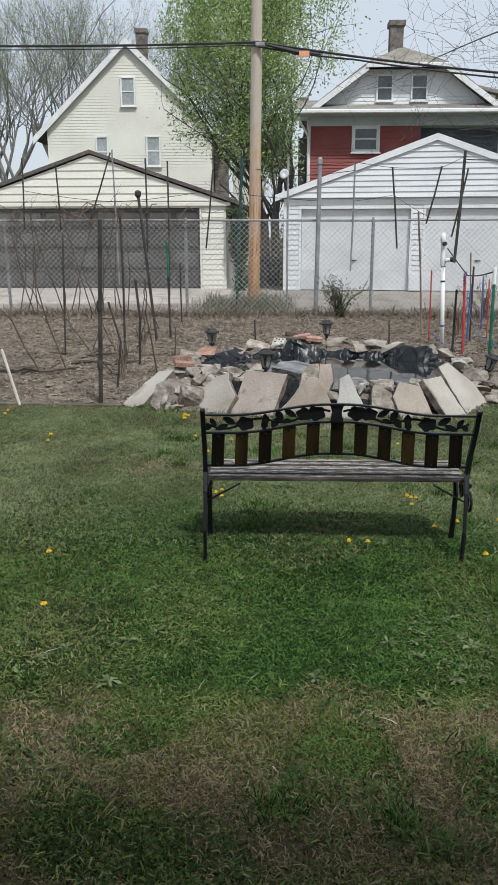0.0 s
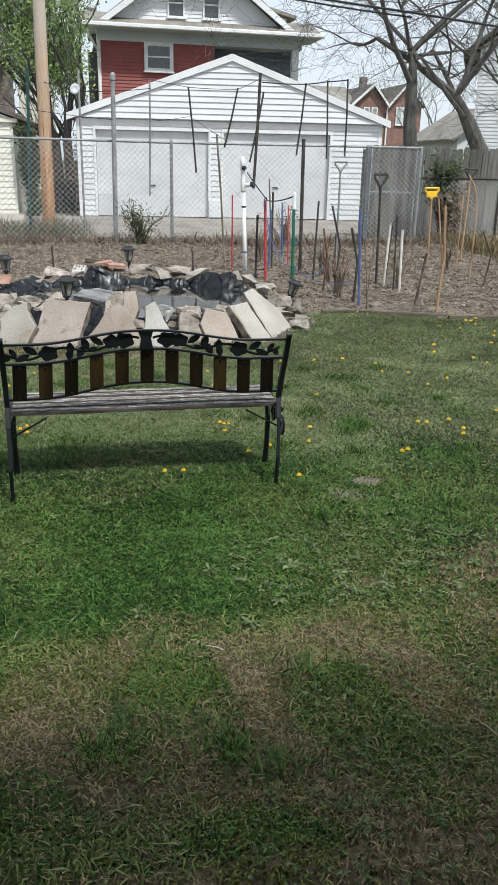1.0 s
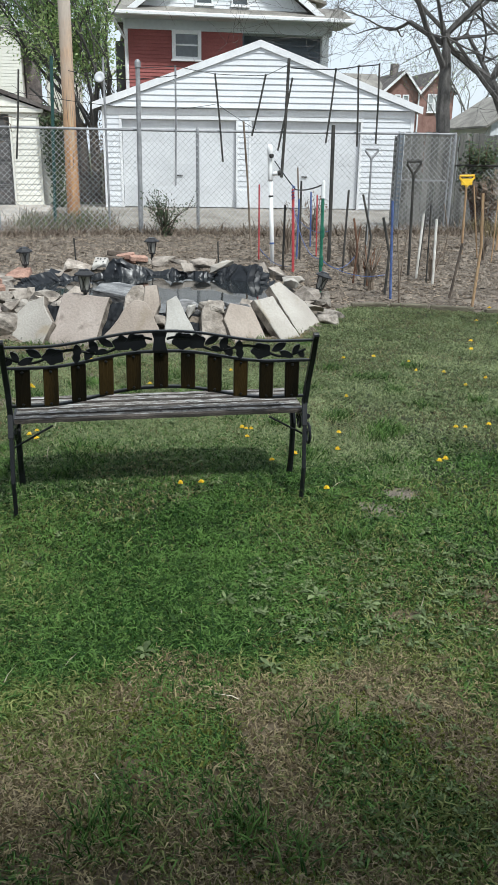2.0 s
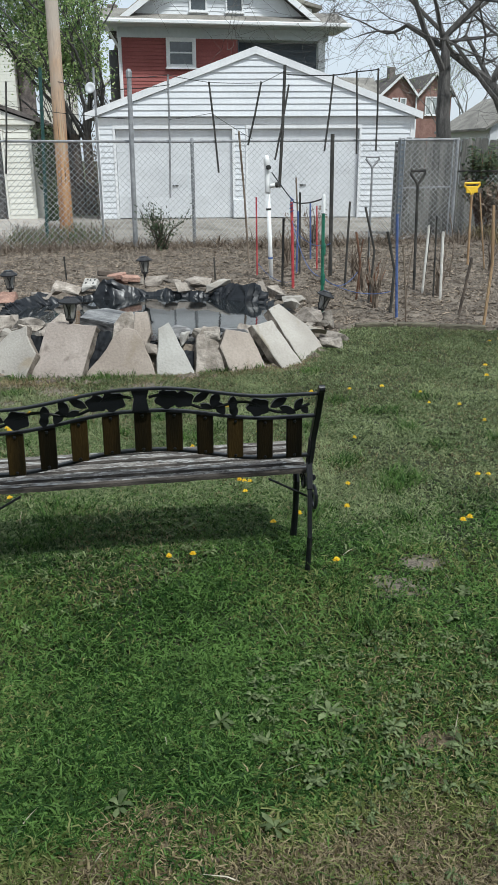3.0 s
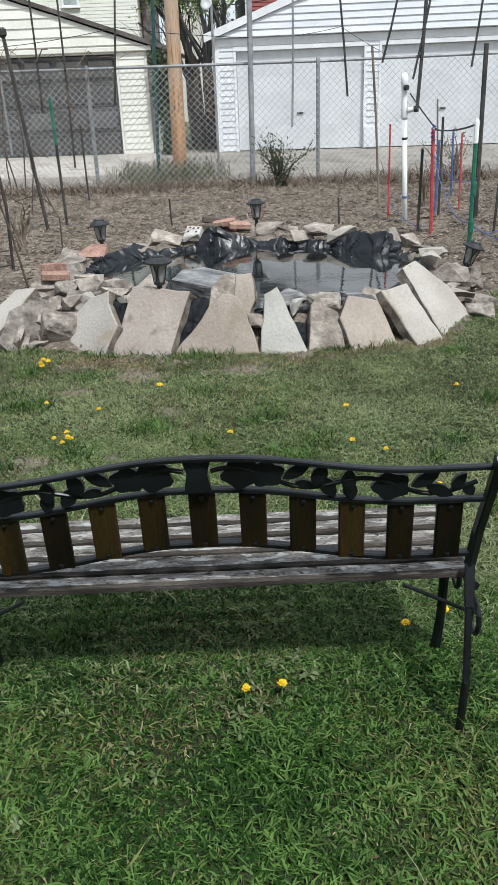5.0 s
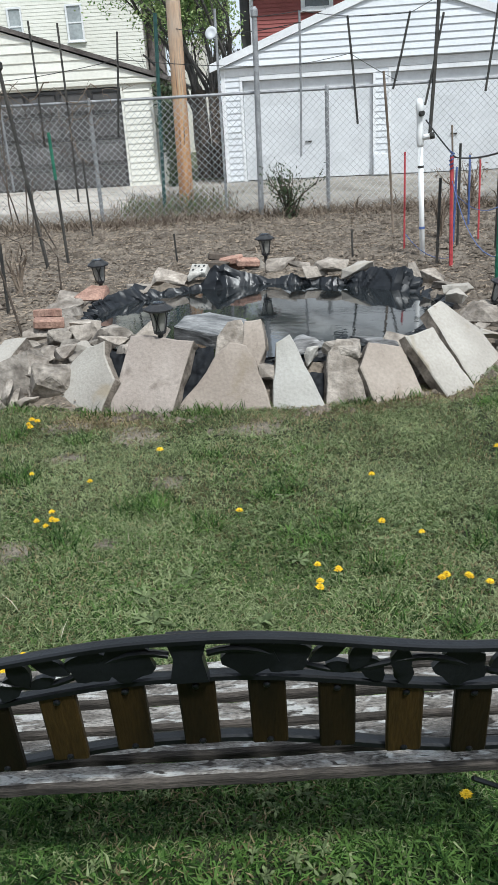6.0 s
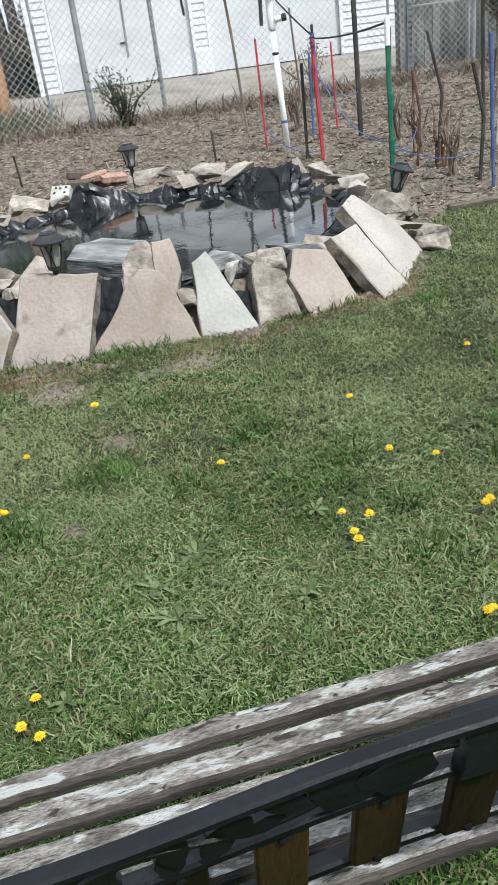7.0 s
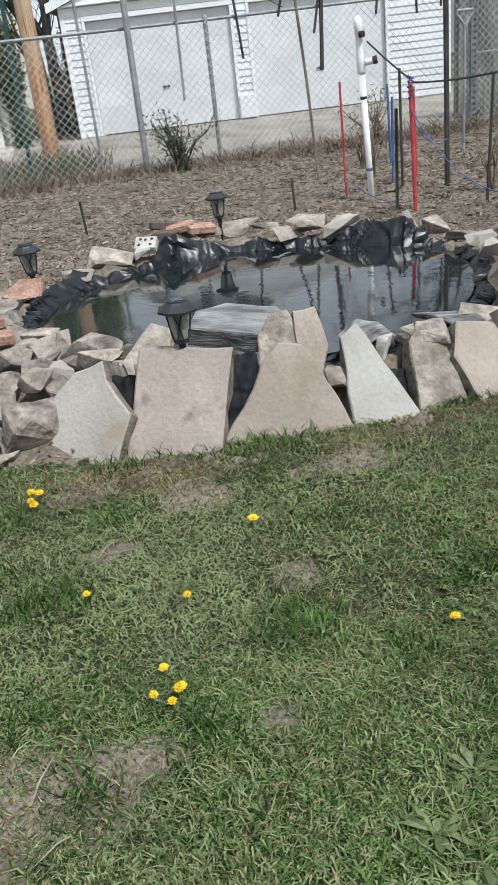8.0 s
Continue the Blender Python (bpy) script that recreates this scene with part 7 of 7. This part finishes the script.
def weeds():
    """Flat rosettes of broad leaves, small ones in drifts and a few large."""
    centres, r = scatter(9000, -1.6, 3.4, 0.9, 6.6, 21)
    f = field(centres[:, 0], centres[:, 1], 2.2, 22)
    keep = (centres[:, 1] < bed_edge(centres[:, 0]) - 0.15) & ((f > 0.61) | ((centres[:, 1] < 1.75) & (f > 0.45)))
    keep &= (centres[:, 0] > 0.55) | (centres[:, 1] < 2.25) | (r.uniform(0, 1, len(f)) < 0.12)
    big_at = [(0.22, 4.54), (0.26, 4.39), (0.36, 4.66), (0.75, 4.72), (0.82, 4.55), (1.26, 2.14), (1.11, 2.26), (0.71, 1.96), (-0.36, 2.05), (0.64, 2.37), (1.5, 2.75), (1.62, 2.92), (-0.35, 2.35), (-0.25, 2.45), (0.35, 2.1), (0.95, 2.35), (0.6, 4.35), (-0.05, 4.2), (1.7, 2.5)]
    V, F = [], []
    for i, (cx, cy) in enumerate(big_at + [tuple(p) for p in centres[keep]]):
        n = r.integers(5, 10) if i > 2 else 13
        L0 = (0.064 if i < 3 else r.uniform(0.036, 0.05)) if i < len(big_at) else r.uniform(0.010, 0.030 if cy > 2.0 else 0.019)
        for k in range(n):
            a = 2 * np.pi * k / n + r.uniform(-0.6, 0.6)
            L, w = L0 * r.uniform(0.5, 1.25), L0 * (r.uniform(0.22, 0.38) if i > 2 else r.uniform(0.20, 0.30))
            tip, mid = r.uniform(-0.008, 0.014) * (L0 / 0.05), r.uniform(0.002, 0.012) * (L0 / 0.05)
            c, s = np.cos(a), np.sin(a)
            z = float(lie(cx, cy)) + (0.014 if i > 2 else 0.006)
            b = len(V)
            for t, ww, zz in ((0.05, 0.15, 0.0), (0.4, 0.8, mid), (0.75, 1.0, (mid + tip) * 0.6), (1.0, 0.1, tip)):
                for sg in (-1, 1):
                    V.append((cx + c * L * t - s * w * ww * sg / 2, cy + s * L * t + c * w * ww * sg / 2, z + zz + r.uniform(0, 0.008)))
            for j in (0, 2, 4):
                F.append((b + j, b + j + 1, b + j + 3, b + j + 2))
    me = raw("broadleaf_weeds", np.array(V), np.array(F), M_WEED)
    tagged(new("broadleaf_weeds", me), "flat broad-leaved weeds growing in the lawn", "weeds", kind="stuff")


weeds()


def litter():
    """Straw, stalks and flakes over the bare bed."""
    xy, r = scatter(85000, -5.0, 8.0, 6.4, 15.2, 31)
    x, y = xy[:, 0], xy[:, 1]
    e = np.sqrt(((x - POND[0]) / PA) ** 2 + ((y - POND[1]) / PB) ** 2)
    k = (y > bed_edge(x) + 0.05) & (e > 1.3) & (x < 1.0 + 0.6 * y) & (x > -0.35 - 0.37 * y)
    xy, x, y = xy[k], x[k], y[k]
    n = len(x)
    L, w = r.gamma(1.6, 0.013, n) + 0.012, r.uniform(0.004, 0.012, n)
    a, t = r.uniform(0, np.pi, n), r.normal(0, 0.16, n)
    z = lie(x, y) + 0.008 + np.abs(t) * L * 0.5
    dx, dy, dz = np.cos(a) * L / 2, np.sin(a) * L / 2, t * L / 2
    sx, sy = -np.sin(a) * w / 2, np.cos(a) * w / 2
    P = np.zeros((n, 4, 3))
    for i, (p, s) in enumerate(((-1, -1), (1, -1), (1, 1), (-1, 1))):
        P[:, i] = np.stack([x + p * dx + s * sx, y + p * dy + s * sy, z + p * dz + 0.002 * s], -1)
    F = np.arange(n)[:, None] * 4 + np.array([0, 1, 2, 3])
    tagged(new("straw_litter", raw("straw_litter", P.reshape(-1, 3), F, M_STRAW)), "straw and dry stalks littering the bare garden bed", "litter", kind="stuff")
    # rough clods
    c, r = scatter(6000, -4.5, 7.0, 6.6, 14.8, 33)
    e = np.sqrt(((c[:, 0] - POND[0]) / PA) ** 2 + ((c[:, 1] - POND[1]) / PB) ** 2)
    c = c[(c[:, 1] > bed_edge(c[:, 0]) + 0.1) & (e > 1.22)]
    k = r.uniform(-1.0, 2.3, 420)
    foot = np.stack([k, bed_edge(k) - 0.06 + r.normal(0, 0.05, 420)], -1)
    c = np.concatenate([c, foot[field(foot[:, 0], foot[:, 1], 6, 71) > 0.5]])
    base = np.array([(1, 0, 0), (0, 1, 0), (-1, 0, 0), (0, -1, 0), (0, 0, 1)], float)
    tri = np.array([(0, 1, 4), (1, 2, 4), (2, 3, 4), (3, 0, 4)])
    s = r.gamma(2, 0.010, len(c)) + 0.012
    s = np.where(c[:, 1] < bed_edge(c[:, 0]) + 0.1, s * 0.55, s)
    V = (base[None] * s[:, None, None] * r.uniform(0.6, 1.4, (len(c), 5, 3)))
    V[:, :, 2] *= 0.8
    V += np.stack([c[:, 0], c[:, 1], lie(c[:, 0], c[:, 1]) + 0.003], -1)[:, None]
    F = np.arange(len(c))[:, None, None] * 5 + tri[None]
    tagged(new("soil_clods", raw("soil_clods", V.reshape(-1, 3), F.reshape(-1, 3), M_SOIL)), "crumbly brown soil clods", "soil", kind="stuff")


litter()


def dead_weeds():
    """Dry stalks heaped along the foot of the fence."""
    r = np.random.default_rng(41)
    n = 5200
    x, y = r.uniform(-5, 8.2, n), 14.55 + r.normal(0, 0.28, n)
    xy = np.stack([x, y], -1)
    blades("dead_weeds", xy, r.uniform(0.08, 0.34, n), 0.012, 1.3, M_STEM, "dry dead weeds heaped along the fence", 42, 0.5)
    g, r2 = scatter(3200, -1.6, 0.6, 14.9, 16.6, 43)
    k = r2.normal(0.75, 0.25, len(g)) > np.hypot(g[:, 0] + 0.4, (g[:, 1] - 15.8) * 0.9)
    green = k & (r2.uniform(0, 1, len(g)) < 0.4)
    dull = k & ~green & (r2.uniform(0, 1, len(g)) < 0.6)
    blades("tall_grass", g[green], 0.30 * (0.5 + field(g[green][:, 0], g[green][:, 1], 6, 48)), 0.013, 0.9, M_WEED, "dull green tall weeds round the foot of the pole", 44, 0.3, 0.6)
    blades("tall_grass", g[dull], 0.34 * (0.5 + field(g[dull][:, 0], g[dull][:, 1], 6, 48)), 0.011, 0.9, M_STEM, "dry tall stalks round the foot of the pole", 49, 0.2, 0.6)
    g, r2 = scatter(4200, 7.0, 11.0, 11.5, 15.0, 45)
    k = field(g[:, 0], g[:, 1], 2, 46) > 0.42
    blades("tall_grass", g[k], 0.28, 0.014, 0.9, M_DRY, "pale dry tall grass by the low fence", 47)


dead_weeds()


def shrub(name, x, y, w, d, h, n, leaf, stem, label, seed, size=0.05, low=0.05):
    """Stems fanning from one root, with small leaves along them."""
    t = thing(name, pose(x, y, gz(x, y)), label, "shrub")
    q = random.Random(seed)
    bm, tips = bmesh.new(), []
    for k in range(max(10, n // 60)):
        a, s = q.uniform(0, 6.28), q.uniform(0.2, 1)
        end = Vector((math.cos(a) * w / 2 * s, math.sin(a) * d / 2 * s, h * q.uniform(0.6, 1.0)))
        pts = [Vector((0, 0, -0.05)), end * 0.35 + Vector((0, 0, h * 0.12)), end * 0.7, end]
        pts = [p + Vector((q.uniform(-0.03, 0.03), q.uniform(-0.03, 0.03), 0)) for p in pts]
        tube(bm, pts, [0.012, 0.01, 0.007, 0.003], 5)
        tips.append(pts)
    part("stem", bm, stem, t)
    V, F = [], []
    for k in range(n):
        pts = q.choice(tips)
        f = q.uniform(low, 1) * 3
        i = min(int(f), 2)
        c = pts[i].lerp(pts[i + 1], f - i) + Vector((q.gauss(0, 0.06), q.gauss(0, 0.06), q.gauss(0, 0.05)))
        u = Vector((q.uniform(-1, 1), q.uniform(-1, 1), q.uniform(-1, 1))).normalized()
        v = u.orthogonal().normalized()
        s = size * q.uniform(0.6, 1.3)
        b = len(V)
        V += [c - u * s, c + v * s * 0.4, c + u * s, c - v * s * 0.4]
        F.append((b, b + 1, b + 2, b + 3))
    ob = new("foliage", raw("foliage", np.array([tuple(p) for p in V]), np.array(F), leaf))
    ob.parent = t
    return t


shrub("shrub", 1.35, 14.35, 1.25, 0.6, 0.72, 1000, M_IVY, M_VINE, "small sparse shrub at the foot of the fence", 51, 0.026, 0.05)
shrub("shrub", 7.32, 14.95, 0.85, 0.5, 1.68, 3000, M_IVY, M_RUST, "dense evergreen vine on the fence", 52, 0.05, 0.45)
shrub("shrub", 7.45, 14.7, 1.2, 0.6, 1.25, 900, M_STEM, M_RUST, "reddish-brown leafless bush below the vine", 53, 0.05)
shrub("shrub", 3.9, 14.0, 1.2, 0.6, 0.7, 300, M_STEM, M_STEM, "dry brown weed bush at the fence", 54, 0.03)
shrub("shrub", -0.72, 20.6, 0.6, 0.5, 2.3, 3000, M_IVY, M_VINE, "dark thicket against the garage side", 55, 0.06, 0.02)
shrub("shrub", 0.45, 20.9, 0.9, 0.5, 2.2, 700, M_STEM, M_VINE, "dark tangled stems between the garages", 56, 0.05, 0.02)
for k, (x, y) in enumerate(((3.25, 8.9), (3.3, 9.35), (3.15, 8.5), (4.1, 9.1), (3.45, 10.2), (2.9, 11.6), (3.1, 12.4), (-1.5, 9.8), (-1.45, 8.2), (5.6, 10.9))):
    shrub("dry_plant", x, y, 0.34, 0.28, 0.50, 30, M_STEM, M_RUST if k < 1 else M_STEM, "leafless dry plant tied to stakes", 60 + k, 0.018, 0.4)


# ---- trees ----
def grow(bm, p, d, length, r, depth, q, tips, spread=0.55, up=0.12, kids=(2, 4), seg=4, sides=6, twist=0.16, top=9, within=None):
    """A limb that bends and forks, and stops where it leaves within; the places of its fine twigs go into tips."""
    pts, rs = [p.copy()], [r]
    n = seg if depth > 1 else 3
    tw = twist * (0.45 if depth >= top - 1 else 1.0)
    for k in range(n):
        d = (d + Vector((q.gauss(0, tw), q.gauss(0, tw), q.gauss(0, tw) + up * 0.35))).normalized()
        p = p + d * length / n
        if within and not within(p):
            break
        pts.append(p.copy())
        rs.append(r * (1 - 0.45 * (k + 1) / n))
    n = len(pts) - 1
    if n < 1:
        return
    tube(bm, pts, rs, sides if depth > 2 else (4 if depth > 1 else 3), False)
    if depth <= 1:
        tips += [(a, d.copy()) for a in pts[1:]]
    if depth == 0:
        return
    for k in range(q.randint(*kids)):
        i = q.randint(max(1, n - 3), n) if k else n
        side = Vector((q.gauss(0, 1), q.gauss(0, 1), q.gauss(0, 0.7))).normalized()
        nd = (d * (1 - spread) + side * spread + Vector((0, 0, up))).normalized()
        grow(bm, pts[i], nd, length * q.uniform(0.62, 0.85), max(0.005, rs[i] * (q.uniform(0.48, 0.66) if k else 0.8)), depth - 1, q, tips, spread, up, kids, seg, sides, twist, top, within)


def leaf_cloud(points, per, size, jitter, q):
    V, F = [], []
    for c, d in points:
        for k in range(per):
            p = c + Vector((q.gauss(0, jitter), q.gauss(0, jitter), q.gauss(0, jitter)))
            u = Vector((q.uniform(-1, 1), q.uniform(-1, 1), q.uniform(-1, 0.4))).normalized()
            v = u.orthogonal().normalized()
            v = (v * math.cos(k * 1.7) + u.cross(v) * math.sin(k * 1.7))
            s = size * q.uniform(0.6, 1.3)
            b = len(V)
            V += [tuple(p - u * s), tuple(p + v * s * 0.45), tuple(p + u * s), tuple(p - v * s * 0.45)]
            F.append((b, b + 1, b + 2, b + 3))
    return np.array(V), np.array(F)


def in_crown(c, slack):
    """The uneven outline of the crown, fuller on its left; slack widens it."""
    right = lerp(c.z, (2.0, 3.3, 4.6, 5.4, 6.0, 7.0), (0.5, 0.3, 0.35, 1.0, 1.9, 2.4)) + slack
    left = lerp(c.z, (3.6, 4.6, 6.8, 9.0), (-3.0, -3.2, -2.95, -2.0)) - slack
    hem = lerp(c.x, (-3.2, -2.5, -1.7, -0.9, -0.2), (4.0, 3.5, 3.4, 2.9, 2.0)) - slack
    return left < c.x < right and c.z > hem


def green_tree():
    q = random.Random(4)
    t = thing("tree", pose(0.25, 22.9, 0.1), "broad young-leaved green tree behind the alley", "tree")
    tips = []

    def inside(c):
        return c.z < 2.9 or in_crown(c, 0.1)
    for k in range(9):
        a = 2 * math.pi * k / 9 + 0.3
        base = Vector((0.42 * math.cos(a), 0.25 * math.sin(a), -0.2))
        top = base + Vector((0.10 * math.cos(a), 0.1 * math.sin(a), 2.2))
        bm = bmesh.new()
        tube(bm, [base, base.lerp(top, 0.5) + Vector((q.uniform(-0.05, 0.05), 0, 0)), top], [0.13, 0.11, 0.09], 8, False)
        part("trunk", bm, M_VINE, t, "dark upright stem")
        bm = bmesh.new()
        for j in range(2):
            b = a + q.uniform(-0.9, 0.9)
            grow(bm, top - Vector((0, 0, j * 0.2)), Vector((math.cos(b) * 0.40, math.sin(b) * 0.35, 1.0)).normalized(), q.uniform(2.1, 3.1), 0.055, 4, q, tips, 0.42, 0.25, (2, 3), within=inside)
        for j in range(2):
            b = a + q.uniform(-0.7, 0.7)
            grow(bm, base.lerp(top, q.uniform(0.55, 0.9)), Vector((math.cos(b) * 0.45, math.sin(b) * 0.35, 1.0)).normalized(), q.uniform(1.3, 2.0), 0.035, 3, q, tips, 0.40, 0.25, (2, 4), within=inside)
        part("limb", bm, M_BARK, t)
    # side twigs that fill the crown out on its open side
    bm = bmesh.new()
    bones = [p[0] for p in tips if in_crown(p[0], 0.0)]
    for k in range(420):
        c = Vector((q.uniform(-3.3, 0.3) if k % 4 else q.uniform(-3.3, 2.3), q.uniform(-1.9, 1.9), q.uniform(3.2, 8.0)))
        if not in_crown(c, -0.15):
            continue
        near = min((v for v in bones if v.z < c.z + 0.2), key=lambda v: (v - c).length_squared, default=None)
        if near is None or (near - c).length > 2.2:
            continue
        m = near.lerp(c, 0.5) + Vector((q.gauss(0, 0.08), q.gauss(0, 0.08), 0.10))
        tube(bm, [near, m, c], [0.011, 0.008, 0.004], 3, False)
        tips += [(m, Vector((0, 0, 1))), (c, Vector((0, 0, 1))), (m.lerp(c, 0.5), Vector((0, 0, 1)))]
    tagged(part("twigs", bm, M_BARK, t), kind="stuff")
    pts = [p for p in tips if p[0].z > 3.1 and in_crown(p[0], q.gauss(-0.05, 0.1)) and q.random() < (0.95 if p[0].x < -0.4 or p[0].z > 5.6 else 0.65)]
    V, F = leaf_cloud(pts, 15, 0.046, 0.19, q)
    ob = new("crown", raw("crown", V, F, M_LEAF))
    ob.parent = t
    ob["label"] = "crown of many small bright green leaves"


green_tree()


def bare_tree(x, y, seed, height, r, d0, label, depth=5, budding=0.0, spread=0.55, kids=(2, 4), up=0.12, stems=1, twist=0.16, bark=None):
    """Each stem rises, then forks into limbs that are parts of their own."""
    q = random.Random(seed)
    t = thing("tree", pose(x, y, 0.05), label, "tree")
    tips = []
    for s in range(stems):
        d = Vector(d0).normalized() if s == 0 else Vector((q.uniform(-0.5, 0.5), q.uniform(-0.3, 0.3), 1)).normalized()
        p, rs, pts = Vector((0.2 * s, 0, -0.2)), r / (1 + 0.3 * s), []
        for k in range(6):
            pts.append(p.copy())
            d = (d + Vector((q.gauss(0, 0.05), q.gauss(0, 0.05), 0))).normalized()
            p = p + d * height / 5
        bm = bmesh.new()
        tube(bm, pts, [rs * k for k in (1.15, 1.06, 0.97, 0.88, 0.74, 0.40)], 10, False)
        part("trunk", bm, bark or M_BARK, t)
        for k in range(q.randint(4, 5)):
            a = 2 * math.pi * (k + q.uniform(-0.2, 0.2)) / 4.5
            nd = (d * 0.55 + Vector((math.cos(a), math.sin(a) * 0.7, 0)) * spread + Vector((0, 0, up))).normalized()
            bm = bmesh.new()
            grow(bm, pts[5 - (k % 2)], nd, height * q.uniform(0.6, 0.85), rs * q.uniform(0.27, 0.42), depth - 1, q, tips, spread, up, kids, 5, 6, twist, depth)
            part("limb", bm, bark or M_BARK, t)
    if budding:
        pts = [p for p in tips if q.random() < budding]
        V, F = leaf_cloud(pts, 2, 0.06, 0.15, q)
        ob = new("crown", raw("crown", V, F, M_LEAF))
        ob.parent = t
    return t


bare_tree(9.45, 21.5, 3, 4.6, 0.20, (-0.02, 0, 1), "large bare grey tree beyond the wooden fence", 6, 0, 0.66, (2, 4), 0.03, 1, 0.13)
bare_tree(12.75, 21.5, 9, 4.1, 0.26, (-0.66, 0, 1), "leaning bare grey tree beyond the wooden fence", 6, 0, 0.62, (2, 4), 0.03, 1, 0.13)
bare_tree(14.5, 24, 14, 3.0, 0.2, (-0.1, 0, 1), "bare tangled tree beyond the wooden fence", 5, 0, 0.6, (3, 4), 0.08)
for k, (x, y, h) in enumerate(((-15, 47, 4.8), (-11.5, 50, 5.4), (-7.5, 53, 5.2), (-3.5, 52, 5.0), (-18.5, 50, 5.2), (-13.5, 55, 6.0))):
    bare_tree(x, y, 30 + k, h, 0.36, (0.03, 0, 1), "tall grey budding tree behind the houses", 5, 0.25, 0.42, (3, 4), 0.22, 2, 0.16, M_HAZEBARK)
for k, (x, y, h) in enumerate(((11.5, 60, 3.2), (13, 64, 3.4), (26, 58, 4.0), (29, 52, 4.2))):
    bare_tree(x, y, 50 + k, h, 0.2, (0.0, 0, 1), "distant bare tree behind the houses", 4, 0.3, 0.45, (3, 4), 0.2, 2, 0.16, M_HAZEBARK)
